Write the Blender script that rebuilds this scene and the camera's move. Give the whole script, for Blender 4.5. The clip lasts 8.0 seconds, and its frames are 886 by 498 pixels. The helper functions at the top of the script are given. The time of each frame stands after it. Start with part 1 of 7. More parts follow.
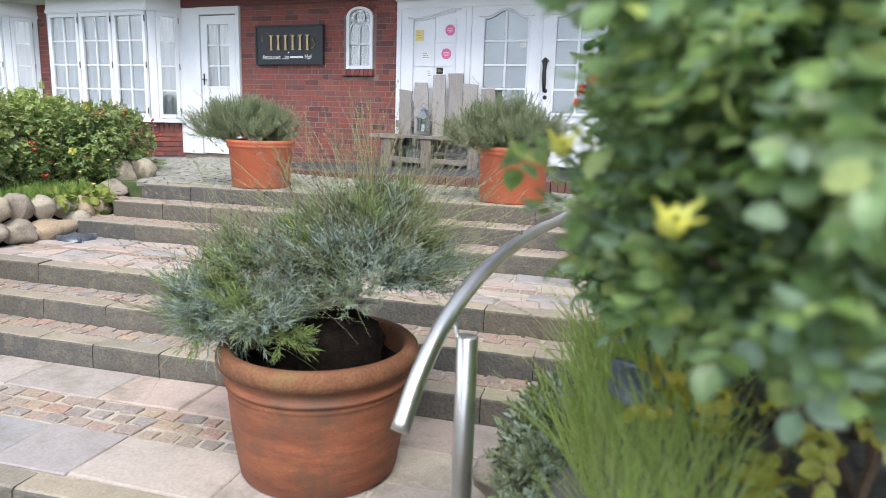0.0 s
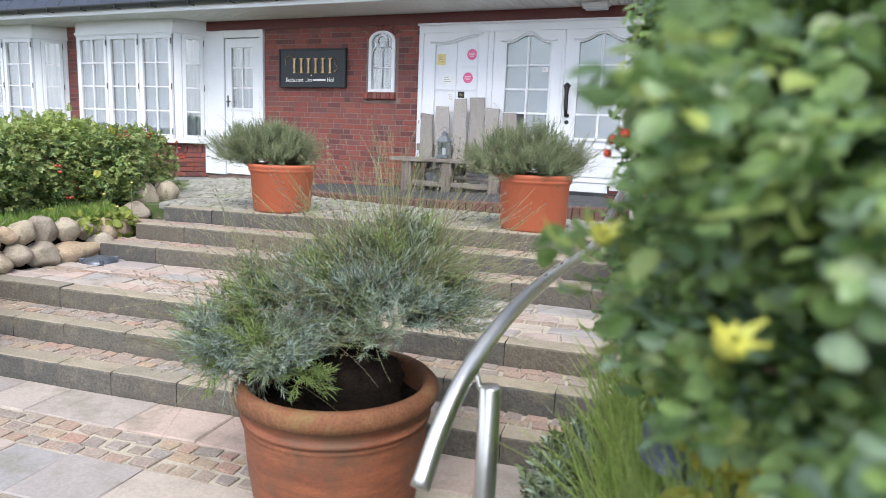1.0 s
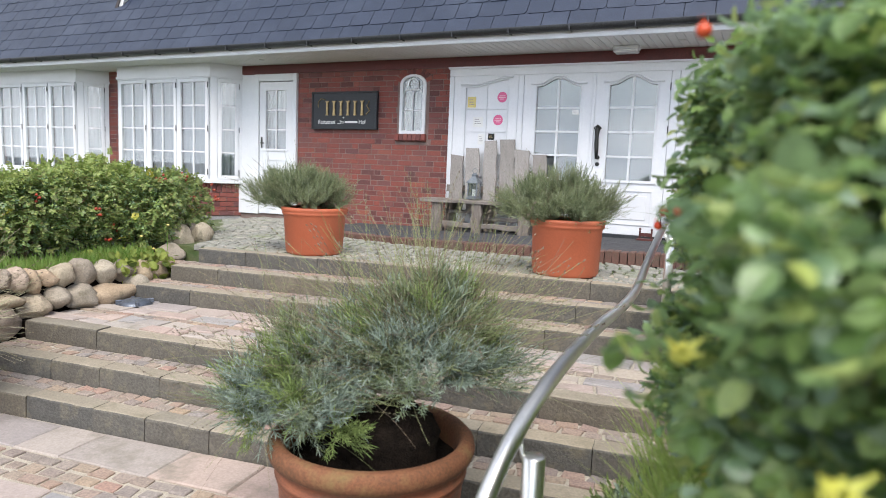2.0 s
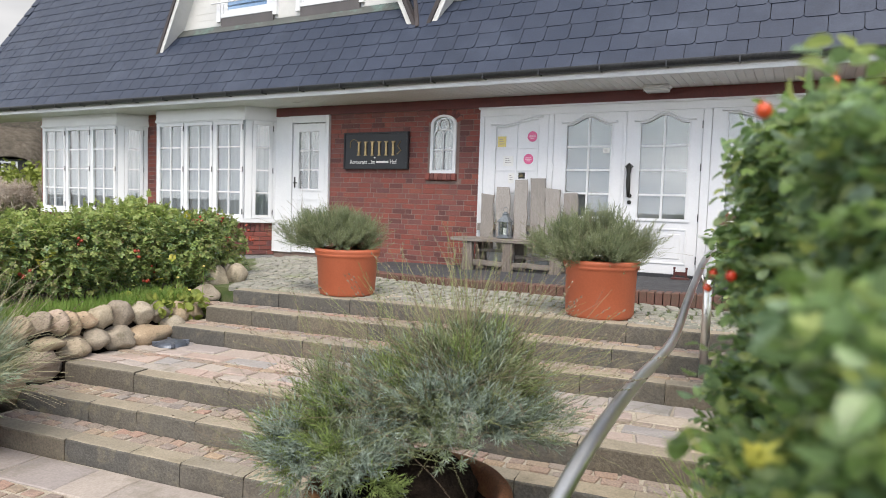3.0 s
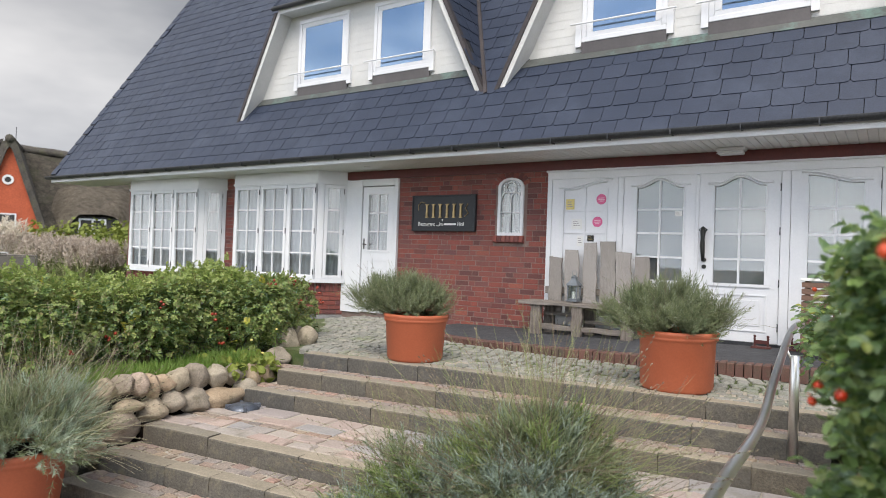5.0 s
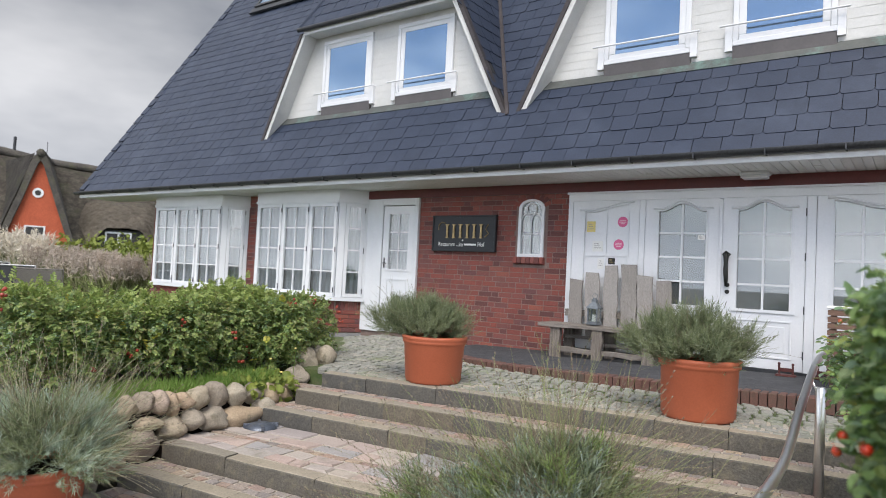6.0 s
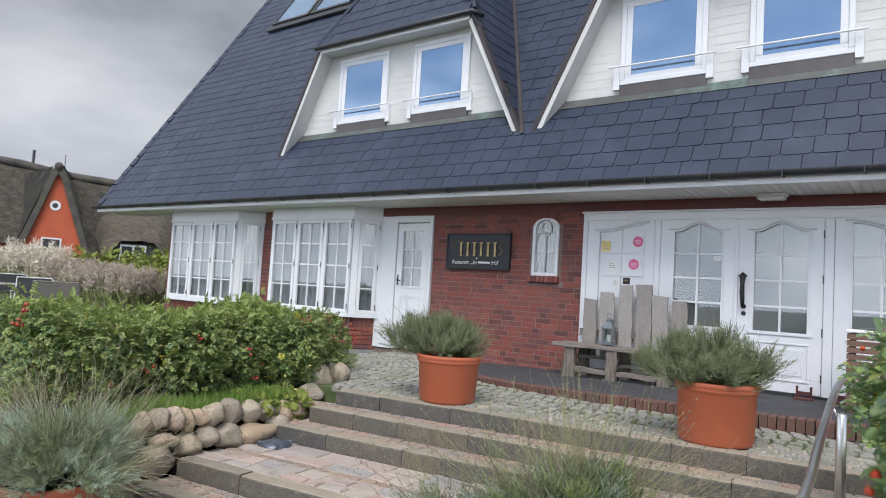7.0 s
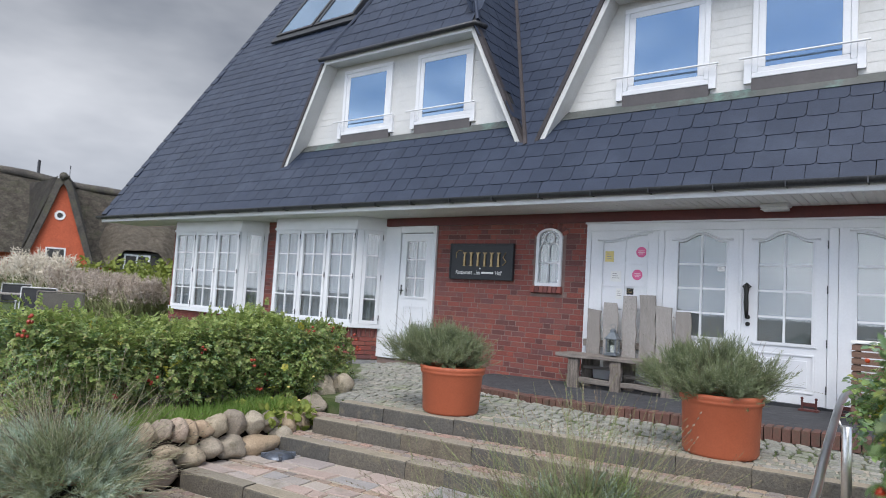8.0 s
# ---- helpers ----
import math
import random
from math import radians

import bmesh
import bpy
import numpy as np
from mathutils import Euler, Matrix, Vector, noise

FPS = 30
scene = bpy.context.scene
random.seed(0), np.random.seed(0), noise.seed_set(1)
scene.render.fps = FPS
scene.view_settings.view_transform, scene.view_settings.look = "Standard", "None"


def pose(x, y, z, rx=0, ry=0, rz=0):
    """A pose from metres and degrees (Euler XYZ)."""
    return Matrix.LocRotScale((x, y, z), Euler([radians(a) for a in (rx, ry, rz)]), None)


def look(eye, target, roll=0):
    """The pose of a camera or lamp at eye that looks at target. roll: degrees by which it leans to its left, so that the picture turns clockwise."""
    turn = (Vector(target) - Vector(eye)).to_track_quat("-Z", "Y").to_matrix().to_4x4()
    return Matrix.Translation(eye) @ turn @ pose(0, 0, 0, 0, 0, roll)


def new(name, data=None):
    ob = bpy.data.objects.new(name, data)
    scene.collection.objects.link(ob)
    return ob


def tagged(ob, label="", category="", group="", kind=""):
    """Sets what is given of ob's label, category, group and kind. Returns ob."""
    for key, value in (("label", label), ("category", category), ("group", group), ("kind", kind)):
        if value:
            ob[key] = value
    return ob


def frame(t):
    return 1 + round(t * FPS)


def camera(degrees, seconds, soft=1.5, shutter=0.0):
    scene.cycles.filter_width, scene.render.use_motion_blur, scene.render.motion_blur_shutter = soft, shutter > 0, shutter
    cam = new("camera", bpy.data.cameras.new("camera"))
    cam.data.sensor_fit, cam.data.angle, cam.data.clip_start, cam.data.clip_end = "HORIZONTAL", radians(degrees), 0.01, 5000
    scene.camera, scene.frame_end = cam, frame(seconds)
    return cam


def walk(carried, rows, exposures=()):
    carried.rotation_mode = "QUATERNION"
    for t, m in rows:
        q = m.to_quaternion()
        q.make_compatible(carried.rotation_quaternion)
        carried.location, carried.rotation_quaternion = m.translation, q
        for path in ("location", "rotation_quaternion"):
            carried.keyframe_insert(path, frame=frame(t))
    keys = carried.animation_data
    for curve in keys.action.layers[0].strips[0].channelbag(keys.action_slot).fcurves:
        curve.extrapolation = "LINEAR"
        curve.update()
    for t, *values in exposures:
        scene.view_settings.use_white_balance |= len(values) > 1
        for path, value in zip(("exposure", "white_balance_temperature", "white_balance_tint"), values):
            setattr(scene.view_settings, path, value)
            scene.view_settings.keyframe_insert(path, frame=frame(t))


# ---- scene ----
cam = camera(67.3, 8.0, soft=0.8)
PATH = [
    (0, (4.093, -9.425, 0.577), (3.447, -7.571, 0.198), 1.9),
    (0.5, (4.073, -9.39, 0.608), (3.403, -7.541, 0.247), 2.1),
    (1, (4.054, -9.368, 0.653), (3.351, -7.525, 0.324), 2.3),
    (1.5, (4.025, -9.36, 0.699), (3.281, -7.525, 0.418), 2.4),
    (3, (3.95, -9.367, 0.803), (3.081, -7.57, 0.673), 1.9),
    (3.5, (3.939, -9.367, 0.834), (3.022, -7.591, 0.749), 1.8),
    (4, (3.905, -9.37, 0.863), (2.942, -7.617, 0.822), 1.7),
    (4.5, (3.898, -9.38, 0.885), (2.891, -7.652, 0.883), 1.8),
    (6, (3.903, -9.379, 0.969), (2.806, -7.708, 1.045), 2.9),
    (6.5, (3.881, -9.4, 0.976), (2.767, -7.742, 1.078), 3.3),
    (7, (3.874, -9.417, 1.005), (2.748, -7.769, 1.125), 3.5),
    (7.5, (3.868, -9.427, 1.009), (2.736, -7.784, 1.145), 3.6),
    (8, (3.877, -9.429, 1.022), (2.743, -7.789, 1.169), 3.5),
]
walk(cam, [(t, look(eye, target, roll)) for t, eye, target, roll in PATH], exposures=[(0.0, 1.16, 6300, 10), (1.5, 1.10, 6400, 10), (3.5, 0.87, 7000, 10), (6.0, 0.68, 6600, 10), (8.0, 0.56, 6280, 10)])

# lens: moderately open aperture, focused on the steps
cam.data.dof.use_dof = True
cam.data.dof.focus_distance = 5.6
cam.data.dof.aperture_fstop = cam.data.lens / 1000 / 0.0112

# ---------------------------------------------------------------- light
world = bpy.data.worlds.new("sky")
scene.world = world
world.use_nodes = True
wn, wl = world.node_tree.nodes, world.node_tree.links
wn.clear()
w_out = wn.new("ShaderNodeOutputWorld")
w_bg = wn.new("ShaderNodeBackground")
w_sky = wn.new("ShaderNodeTexSky")
w_sky.sky_type = "NISHITA"
w_sky.sun_disc = False
w_sky.sun_elevation = radians(52)
w_sky.sun_rotation = radians(157)
w_gain = wn.new("ShaderNodeVectorMath")
w_gain.operation = "SCALE"
w_gain.inputs["Scale"].default_value = 0.13
w_co = wn.new("ShaderNodeTexCoord")
w_map = wn.new("ShaderNodeMapping")
w_map.inputs["Scale"].default_value = (1.0, 1.0, 2.6)
w_n1 = wn.new("ShaderNodeTexNoise")
w_n1.inputs["Scale"].default_value = 2.1
w_n1.inputs["Detail"].default_value = 5
w_n1.inputs["Roughness"].default_value = 0.52
w_cr = wn.new("ShaderNodeValToRGB")
w_cr.color_ramp.elements[0].position, w_cr.color_ramp.elements[0].color = 0.30, (0.42, 0.46, 0.54, 1)
w_cr.color_ramp.elements[1].position, w_cr.color_ramp.elements[1].color = 0.70, (1.10, 1.12, 1.18, 1)
w_n2 = wn.new("ShaderNodeTexNoise")
w_n2.inputs["Scale"].default_value = 1.7
w_n2.inputs["Detail"].default_value = 4
w_add = wn.new("ShaderNodeMath")
w_add.operation = "MULTIPLY_ADD"
w_add.inputs[1].default_value = 0.40
w_cov = wn.new("ShaderNodeMapRange")
w_cov.inputs["From Min"].default_value, w_cov.inputs["From Max"].default_value = 0.18, 0.42
w_mix = wn.new("ShaderNodeMix")
w_mix.data_type = "RGBA"
wl.new(w_co.outputs["Generated"], w_map.inputs["Vector"])
wl.new(w_map.outputs["Vector"], w_n1.inputs["Vector"])
wl.new(w_n1.outputs["Fac"], w_cr.inputs["Fac"])
wl.new(w_map.outputs["Vector"], w_n2.inputs["Vector"])
w_tilt = wn.new("ShaderNodeVectorMath")                # broken cloud overhead and to the south, closed to the north
w_tilt.operation = "DOT_PRODUCT"
w_tilt.inputs[1].default_value = (-0.25, 0.75, -0.50)
wl.new(w_co.outputs["Generated"], w_tilt.inputs[0])
wl.new(w_tilt.outputs["Value"], w_add.inputs[0])
wl.new(w_n2.outputs["Fac"], w_add.inputs[2])
wl.new(w_add.outputs[0], w_cov.inputs["Value"])
wl.new(w_sky.outputs["Color"], w_gain.inputs[0])
w_sep = wn.new("ShaderNodeSeparateXYZ")                # a bank of pale cloud along the horizon
w_bank = wn.new("ShaderNodeMapRange")
w_bank.inputs["From Min"].default_value, w_bank.inputs["From Max"].default_value = 0.06, 0.24
w_bank.inputs["To Min"].default_value, w_bank.inputs["To Max"].default_value = 1.0, 0.0
w_max = wn.new("ShaderNodeMath")
w_max.operation = "MAXIMUM"
wl.new(w_co.outputs["Generated"], w_sep.inputs[0])
wl.new(w_sep.outputs["Z"], w_bank.inputs["Value"])
wl.new(w_bank.outputs["Result"], w_max.inputs[0])
wl.new(w_cov.outputs["Result"], w_max.inputs[1])
wl.new(w_max.outputs[0], w_mix.inputs["Factor"])
wl.new(w_gain.outputs["Vector"], w_mix.inputs["A"])
# the cloud is dark to the north and bright overhead and towards the sun
w_dir = wn.new("ShaderNodeVectorMath")
w_dir.operation = "DOT_PRODUCT"
w_dir.inputs[1].default_value = (0.10, -0.75, 0.35)
w_lum = wn.new("ShaderNodeMapRange")
w_lum.inputs["From Min"].default_value, w_lum.inputs["From Max"].default_value = -0.15, 0.8
w_lum.inputs["To Min"].default_value, w_lum.inputs["To Max"].default_value = 0.43, 1.8
w_mul = wn.new("ShaderNodeVectorMath")
w_mul.operation = "SCALE"
wl.new(w_co.outputs["Generated"], w_dir.inputs[0])
wl.new(w_dir.outputs["Value"], w_lum.inputs["Value"])
wl.new(w_cr.outputs["Color"], w_mul.inputs[0])
w_hor = wn.new("ShaderNodeMapRange")                   # paler towards the horizon
w_hor.inputs["From Min"].default_value, w_hor.inputs["From Max"].default_value = 0.05, 0.42
w_hor.inputs["To Min"].default_value, w_hor.inputs["To Max"].default_value = 1.42, 0.92
w_both = wn.new("ShaderNodeMath")
w_both.operation = "MULTIPLY"
wl.new(w_sep.outputs["Z"], w_hor.inputs["Value"])
wl.new(w_lum.outputs["Result"], w_both.inputs[0])
wl.new(w_hor.outputs["Result"], w_both.inputs[1])
wl.new(w_both.outputs[0], w_mul.inputs["Scale"])
wl.new(w_mul.outputs["Vector"], w_mix.inputs["B"])
wl.new(w_mix.outputs["Result"], w_bg.inputs["Color"])
w_bg.inputs["Strength"].default_value = 0.9
wl.new(w_bg.outputs["Background"], w_out.inputs["Surface"])

sun = new("sun", bpy.data.lights.new("sun", "SUN"))
sun.data.energy = 2.4
sun.data.angle = radians(40)
sun.data.color = (1.0, 0.95, 0.88)
sun.matrix_world = look((3, -7, 9.8), (0, 0, 0))


# ---------------------------------------------------------------- materials
def ramp(nt, fac, c1, c2, p1=0.3, p2=0.7):
    r = nt.nodes.new("ShaderNodeValToRGB")
    r.color_ramp.elements[0].position, r.color_ramp.elements[0].color = p1, (*c1, 1)
    r.color_ramp.elements[1].position, r.color_ramp.elements[1].color = p2, (*c2, 1)
    nt.links.new(fac, r.inputs["Fac"])
    return r.outputs["Color"]


def noise_node(nt, scale, detail=6, stretch=(1, 1, 1), rough=0.6):
    co = nt.nodes.new("ShaderNodeTexCoord")
    mp = nt.nodes.new("ShaderNodeMapping")
    mp.inputs["Scale"].default_value = stretch
    n = nt.nodes.new("ShaderNodeTexNoise")
    n.inputs["Scale"].default_value, n.inputs["Detail"].default_value, n.inputs["Roughness"].default_value = scale, detail, rough
    geo = nt.nodes.new("ShaderNodeNewGeometry")
    nt.links.new(geo.outputs["Position"], mp.inputs["Vector"])
    nt.links.new(mp.outputs["Vector"], n.inputs["Vector"])
    nt.nodes.remove(co)
    return n.outputs["Fac"]


def blend(nt, kind, fac, a, b):
    m = nt.nodes.new("ShaderNodeMix")
    m.data_type, m.blend_type = "RGBA", kind
    if isinstance(fac, (int, float)):
        m.inputs["Factor"].default_value = fac
    else:
        nt.links.new(fac, m.inputs["Factor"])
    for sock, v in (("A", a), ("B", b)):
        if isinstance(v, tuple):
            m.inputs[sock].default_value = (*v, 1)
        else:
            nt.links.new(v, m.inputs[sock])
    return m.outputs["Result"]


def surface(name, c1, c2, scale=4, fine=60, rough=0.7, bump=0.2, metal=0.0, vary="", palette=(), stain=None, stain_scale=1.5,
            stretch=(1, 1, 1), fine_amount=0.45, translucent=0.0, bump_dist=0.004, spec=0.5, rough_var=0.12):
    """A surface of two tones: broad patches, fine grain, relief, and if asked per-piece colours and stains."""
    m = bpy.data.materials.new(name)
    m.use_nodes = True
    nt = m.node_tree
    bsdf = nt.nodes["Principled BSDF"]
    broad = noise_node(nt, scale, 5, stretch)
    col = ramp(nt, broad, c1, c2)
    if vary:
        if vary == "object":
            src = nt.nodes.new("ShaderNodeObjectInfo").outputs["Random"]
        else:
            src = nt.nodes.new("ShaderNodeNewGeometry").outputs["Random Per Island"]
        r = nt.nodes.new("ShaderNodeValToRGB")
        r.color_ramp.interpolation = "LINEAR"
        els = r.color_ramp.elements
        n = len(palette)
        els[0].position, els[0].color = 0.0, (*palette[0], 1)
        els[1].position, els[1].color = 1.0, (*palette[-1], 1)
        for i in range(1, n - 1):
            e = els.new(i / (n - 1))
            e.color = (*palette[i], 1)
        nt.links.new(src, r.inputs["Fac"])
        col = blend(nt, "MIX", 0.72, col, r.outputs["Color"])
    grain = noise_node(nt, fine, 4, stretch)
    g = ramp(nt, grain, (1 - fine_amount,) * 3, (1 + fine_amount * 0.4,) * 3, 0.25, 0.75)
    col = blend(nt, "MULTIPLY", 1.0, col, g)
    if stain:
        s = noise_node(nt, stain_scale, 8, (1, 1, 1), 0.7)
        f = nt.nodes.new("ShaderNodeMapRange")
        f.inputs["From Min"].default_value, f.inputs["From Max"].default_value = 0.52, 0.70
        f.inputs["To Max"].default_value = 0.75
        nt.links.new(s, f.inputs["Value"])
        col = blend(nt, "MIX", f.outputs["Result"], col, stain)
    nt.links.new(col, bsdf.inputs["Base Color"])
    rr = nt.nodes.new("ShaderNodeMapRange")
    rr.inputs["To Min"].default_value, rr.inputs["To Max"].default_value = max(0.02, rough - rough_var), min(1, rough + rough_var)
    nt.links.new(broad, rr.inputs["Value"])
    nt.links.new(rr.outputs["Result"], bsdf.inputs["Roughness"])
    bsdf.inputs["Metallic"].default_value = metal
    bsdf.inputs["Specular IOR Level"].default_value = spec
    if bump:
        b = nt.nodes.new("ShaderNodeBump")
        b.inputs["Strength"].default_value, b.inputs["Distance"].default_value = bump, bump_dist
        nt.links.new(grain, b.inputs["Height"])
        nt.links.new(b.outputs["Normal"], bsdf.inputs["Normal"])
    if translucent:
        tr = nt.nodes.new("ShaderNodeBsdfTranslucent")
        nt.links.new(col, tr.inputs["Color"])
        mx = nt.nodes.new("ShaderNodeMixShader")
        mx.inputs["Fac"].default_value = translucent
        nt.links.new(bsdf.outputs["BSDF"], mx.inputs[1])
        nt.links.new(tr.outputs["BSDF"], mx.inputs[2])
        nt.links.new(mx.outputs["Shader"], nt.nodes["Material Output"].inputs["Surface"])
    return m


def glass(name, ior, tint=(0.9, 0.93, 0.93), sheen=(1, 1, 1)):
    m = bpy.data.materials.new(name)
    m.use_nodes = True
    nt = m.node_tree
    nt.nodes.remove(nt.nodes["Principled BSDF"])
    lw = nt.nodes.new("ShaderNodeLayerWeight")             # gloss rises towards grazing view, alike on both faces
    pw = nt.nodes.new("ShaderNodeMath")
    pw.operation, pw.inputs[1].default_value = "POWER", 4.0
    fr = nt.nodes.new("ShaderNodeMapRange")
    fr.inputs["To Min"].default_value = ((ior - 1) / (ior + 1)) ** 2
    nt.links.new(lw.outputs["Facing"], pw.inputs[0])
    nt.links.new(pw.outputs[0], fr.inputs["Value"])
    gl = nt.nodes.new("ShaderNodeBsdfGlossy")
    gl.inputs["Roughness"].default_value = 0.015
    gl.inputs["Color"].default_value = (*sheen, 1)
    tp = nt.nodes.new("ShaderNodeBsdfTransparent")
    tp.inputs["Color"].default_value = (*tint, 1)
    mx = nt.nodes.new("ShaderNodeMixShader")
    nt.links.new(fr.outputs["Result"], mx.inputs["Fac"])
    nt.links.new(tp.outputs["BSDF"], mx.inputs[1])
    nt.links.new(gl.outputs["BSDF"], mx.inputs[2])
    nt.links.new(mx.outputs["Shader"], nt.nodes["Material Output"].inputs["Surface"])
    return m


BRICKS = ((0.065, 0.036, 0.038), (0.105, 0.045, 0.045), (0.24, 0.066, 0.052), (0.20, 0.060, 0.050), (0.27, 0.075, 0.055), (0.15, 0.070, 0.068), (0.31, 0.10, 0.068), (0.10, 0.055, 0.062), (0.25, 0.070, 0.055), (0.19, 0.085, 0.078))
STONES = ((0.24, 0.20, 0.17), (0.34, 0.225, 0.165), (0.22, 0.20, 0.19), (0.38, 0.28, 0.18), (0.18, 0.17, 0.165), (0.34, 0.20, 0.155), (0.28, 0.235, 0.20), (0.25, 0.235, 0.225))
M = {}
M["brick"] = surface("brick", (0.16, 0.04, 0.03), (0.28, 0.06, 0.04), 6, 90, 0.8, 0.5, vary="object", palette=BRICKS)
M["brick_far"] = surface("brick_far", (0.16, 0.04, 0.03), (0.28, 0.06, 0.04), 6, 90, 0.8, 0.5, vary="island", palette=BRICKS)
M["edge_brick"] = surface("edge_brick", (0.10, 0.045, 0.035), (0.17, 0.07, 0.05), 6, 90, 0.85, 0.5, vary="object", palette=((0.10, 0.050, 0.042), (0.16, 0.080, 0.062), (0.125, 0.068, 0.056)), stain=(0.06, 0.058, 0.042), stain_scale=4)
M["mortar"] = surface("mortar", (0.17, 0.115, 0.10), (0.27, 0.20, 0.175), 5, 120, 0.95, 0.5)
# red of the brick lintel, darkened: the eaves' shade is put into it
M["shaded_lintel_red"] = surface("shaded_lintel_red", (0.10, 0.016, 0.014), (0.14, 0.024, 0.02), 3, 60, 0.5, 0.15)
M["white"] = surface("white_paint", (0.62, 0.635, 0.66), (0.69, 0.70, 0.72), 2, 40, 0.38, 0.06, fine_amount=0.05)
# weather-stained white, dimmed: the overhang's shade is put into the colour
M["board_paint"] = surface("shaded_board_paint", (0.50, 0.505, 0.50), (0.58, 0.58, 0.565), 2, 40, 0.5, 0.08, fine_amount=0.08, stain=(0.42, 0.42, 0.39), stain_scale=1.2)
M["soffit"] = surface("soffit_paint", (0.72, 0.73, 0.73), (0.80, 0.80, 0.80), 2, 30, 0.5, 0.06, fine_amount=0.08)
M["slate"] = surface("slate", (0.017, 0.026, 0.046), (0.032, 0.042, 0.066), 3, 70, 0.52, 0.35, vary="object", spec=0.42,
                     palette=((0.015, 0.024, 0.048), (0.022, 0.033, 0.063), (0.018, 0.028, 0.055), (0.028, 0.039, 0.071)), stain=(0.040, 0.053, 0.083), stain_scale=1.1)
M["slate_far"] = surface("slate_far", (0.017, 0.026, 0.046), (0.032, 0.042, 0.066), 3, 70, 0.52, 0.35, vary="island", spec=0.42,
                         palette=((0.015, 0.024, 0.048), (0.022, 0.033, 0.063), (0.018, 0.028, 0.055), (0.028, 0.039, 0.071)), stain=(0.040, 0.053, 0.083), stain_scale=1.1)
M["underlay"] = surface("underlay", (0.012, 0.013, 0.016), (0.02, 0.021, 0.025), 4, 40, 0.9, 0.1)
M["copper"] = surface("aged_copper", (0.048, 0.056, 0.053), (0.095, 0.100, 0.095), 2, 30, 0.6, 0.04, fine_amount=0.2, stain=(0.14, 0.27, 0.235), stain_scale=1.8)
M["brown_metal"] = surface("brown_metal_strip", (0.040, 0.033, 0.034), (0.066, 0.055, 0.055), 2, 30, 0.55, 0.15, metal=0.2)
M["apron_metal"] = surface("apron_metal", (0.060, 0.054, 0.055), (0.092, 0.083, 0.084), 2, 30, 0.5, 0.06, fine_amount=0.12)
M["zinc"] = surface("zinc", (0.045, 0.047, 0.052), (0.075, 0.078, 0.084), 3, 40, 0.45, 0.1, metal=0.6)
M["glass"] = glass("window_glass", 1.9)
M["glass_coated"] = glass("coated_window_glass", 4.6, (0.5, 0.55, 0.6), (0.64, 0.81, 1.0))
M["curtain"] = surface("net_curtain", (0.23, 0.255, 0.295), (0.345, 0.37, 0.41), 3, 30, 0.9, 0.1, stretch=(9, 9, 0.4), fine_amount=0.2, translucent=0.3)
M["pane_backing"] = surface("grey_backing_sheet", (0.105, 0.112, 0.12), (0.14, 0.147, 0.155), 1.2, 30, 0.9, 0.0, fine_amount=0.06)
M["seed_head"] = surface("brown_seed_head", (0.13, 0.10, 0.08), (0.22, 0.18, 0.13), 6, 40, 0.9, 0, vary="island", palette=((0.12, 0.09, 0.08), (0.26, 0.22, 0.14), (0.18, 0.14, 0.11)))
# near-black on every face: the dimness of unlit rooms is put into the colour
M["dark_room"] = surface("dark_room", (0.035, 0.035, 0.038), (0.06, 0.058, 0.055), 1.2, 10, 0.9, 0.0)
# fronts toned down: their shade under light from above is in the colour
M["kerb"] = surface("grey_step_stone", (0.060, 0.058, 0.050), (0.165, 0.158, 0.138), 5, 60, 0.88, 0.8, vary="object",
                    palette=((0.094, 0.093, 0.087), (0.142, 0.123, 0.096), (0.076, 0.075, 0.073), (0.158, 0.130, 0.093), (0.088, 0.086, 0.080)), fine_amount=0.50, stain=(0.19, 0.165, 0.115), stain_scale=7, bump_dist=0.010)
# sandy tops, paled further: light from above is put into the colour
M["kerb_top"] = surface("sandy_lit_step_edge", (0.16, 0.145, 0.112), (0.34, 0.305, 0.24), 6, 65, 0.92, 0.7, vary="object", fine_amount=0.30,
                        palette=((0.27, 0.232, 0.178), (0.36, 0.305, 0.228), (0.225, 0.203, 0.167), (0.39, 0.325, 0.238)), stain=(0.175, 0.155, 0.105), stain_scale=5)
M["sett"] = surface("sett_stone", (0.30, 0.24, 0.20), (0.42, 0.33, 0.27), 5, 70, 0.85, 0.5, vary="object", palette=STONES)
M["sett_far"] = surface("sett_stone_joined", (0.30, 0.24, 0.20), (0.42, 0.33, 0.27), 5, 70, 0.85, 0.5, vary="island", palette=STONES)
M["flag"] = surface("flagstone", (0.26, 0.235, 0.22), (0.42, 0.37, 0.34), 5, 60, 0.85, 0.4, vary="object", fine_amount=0.22,
                    palette=((0.33, 0.30, 0.28), (0.42, 0.30, 0.25), (0.26, 0.26, 0.27), (0.44, 0.37, 0.29), (0.36, 0.32, 0.31), (0.46, 0.34, 0.28), (0.30, 0.28, 0.26)), stain=(0.17, 0.155, 0.12), stain_scale=3)
M["cobble"] = surface("terrace_cobble", (0.22, 0.23, 0.19), (0.31, 0.31, 0.27), 5, 70, 0.85, 0.5, vary="island",
                      palette=((0.165, 0.17, 0.145), (0.32, 0.31, 0.28), (0.23, 0.22, 0.20), (0.26, 0.27, 0.23), (0.37, 0.345, 0.30)), stain=(0.13, 0.17, 0.055), stain_scale=2.2)
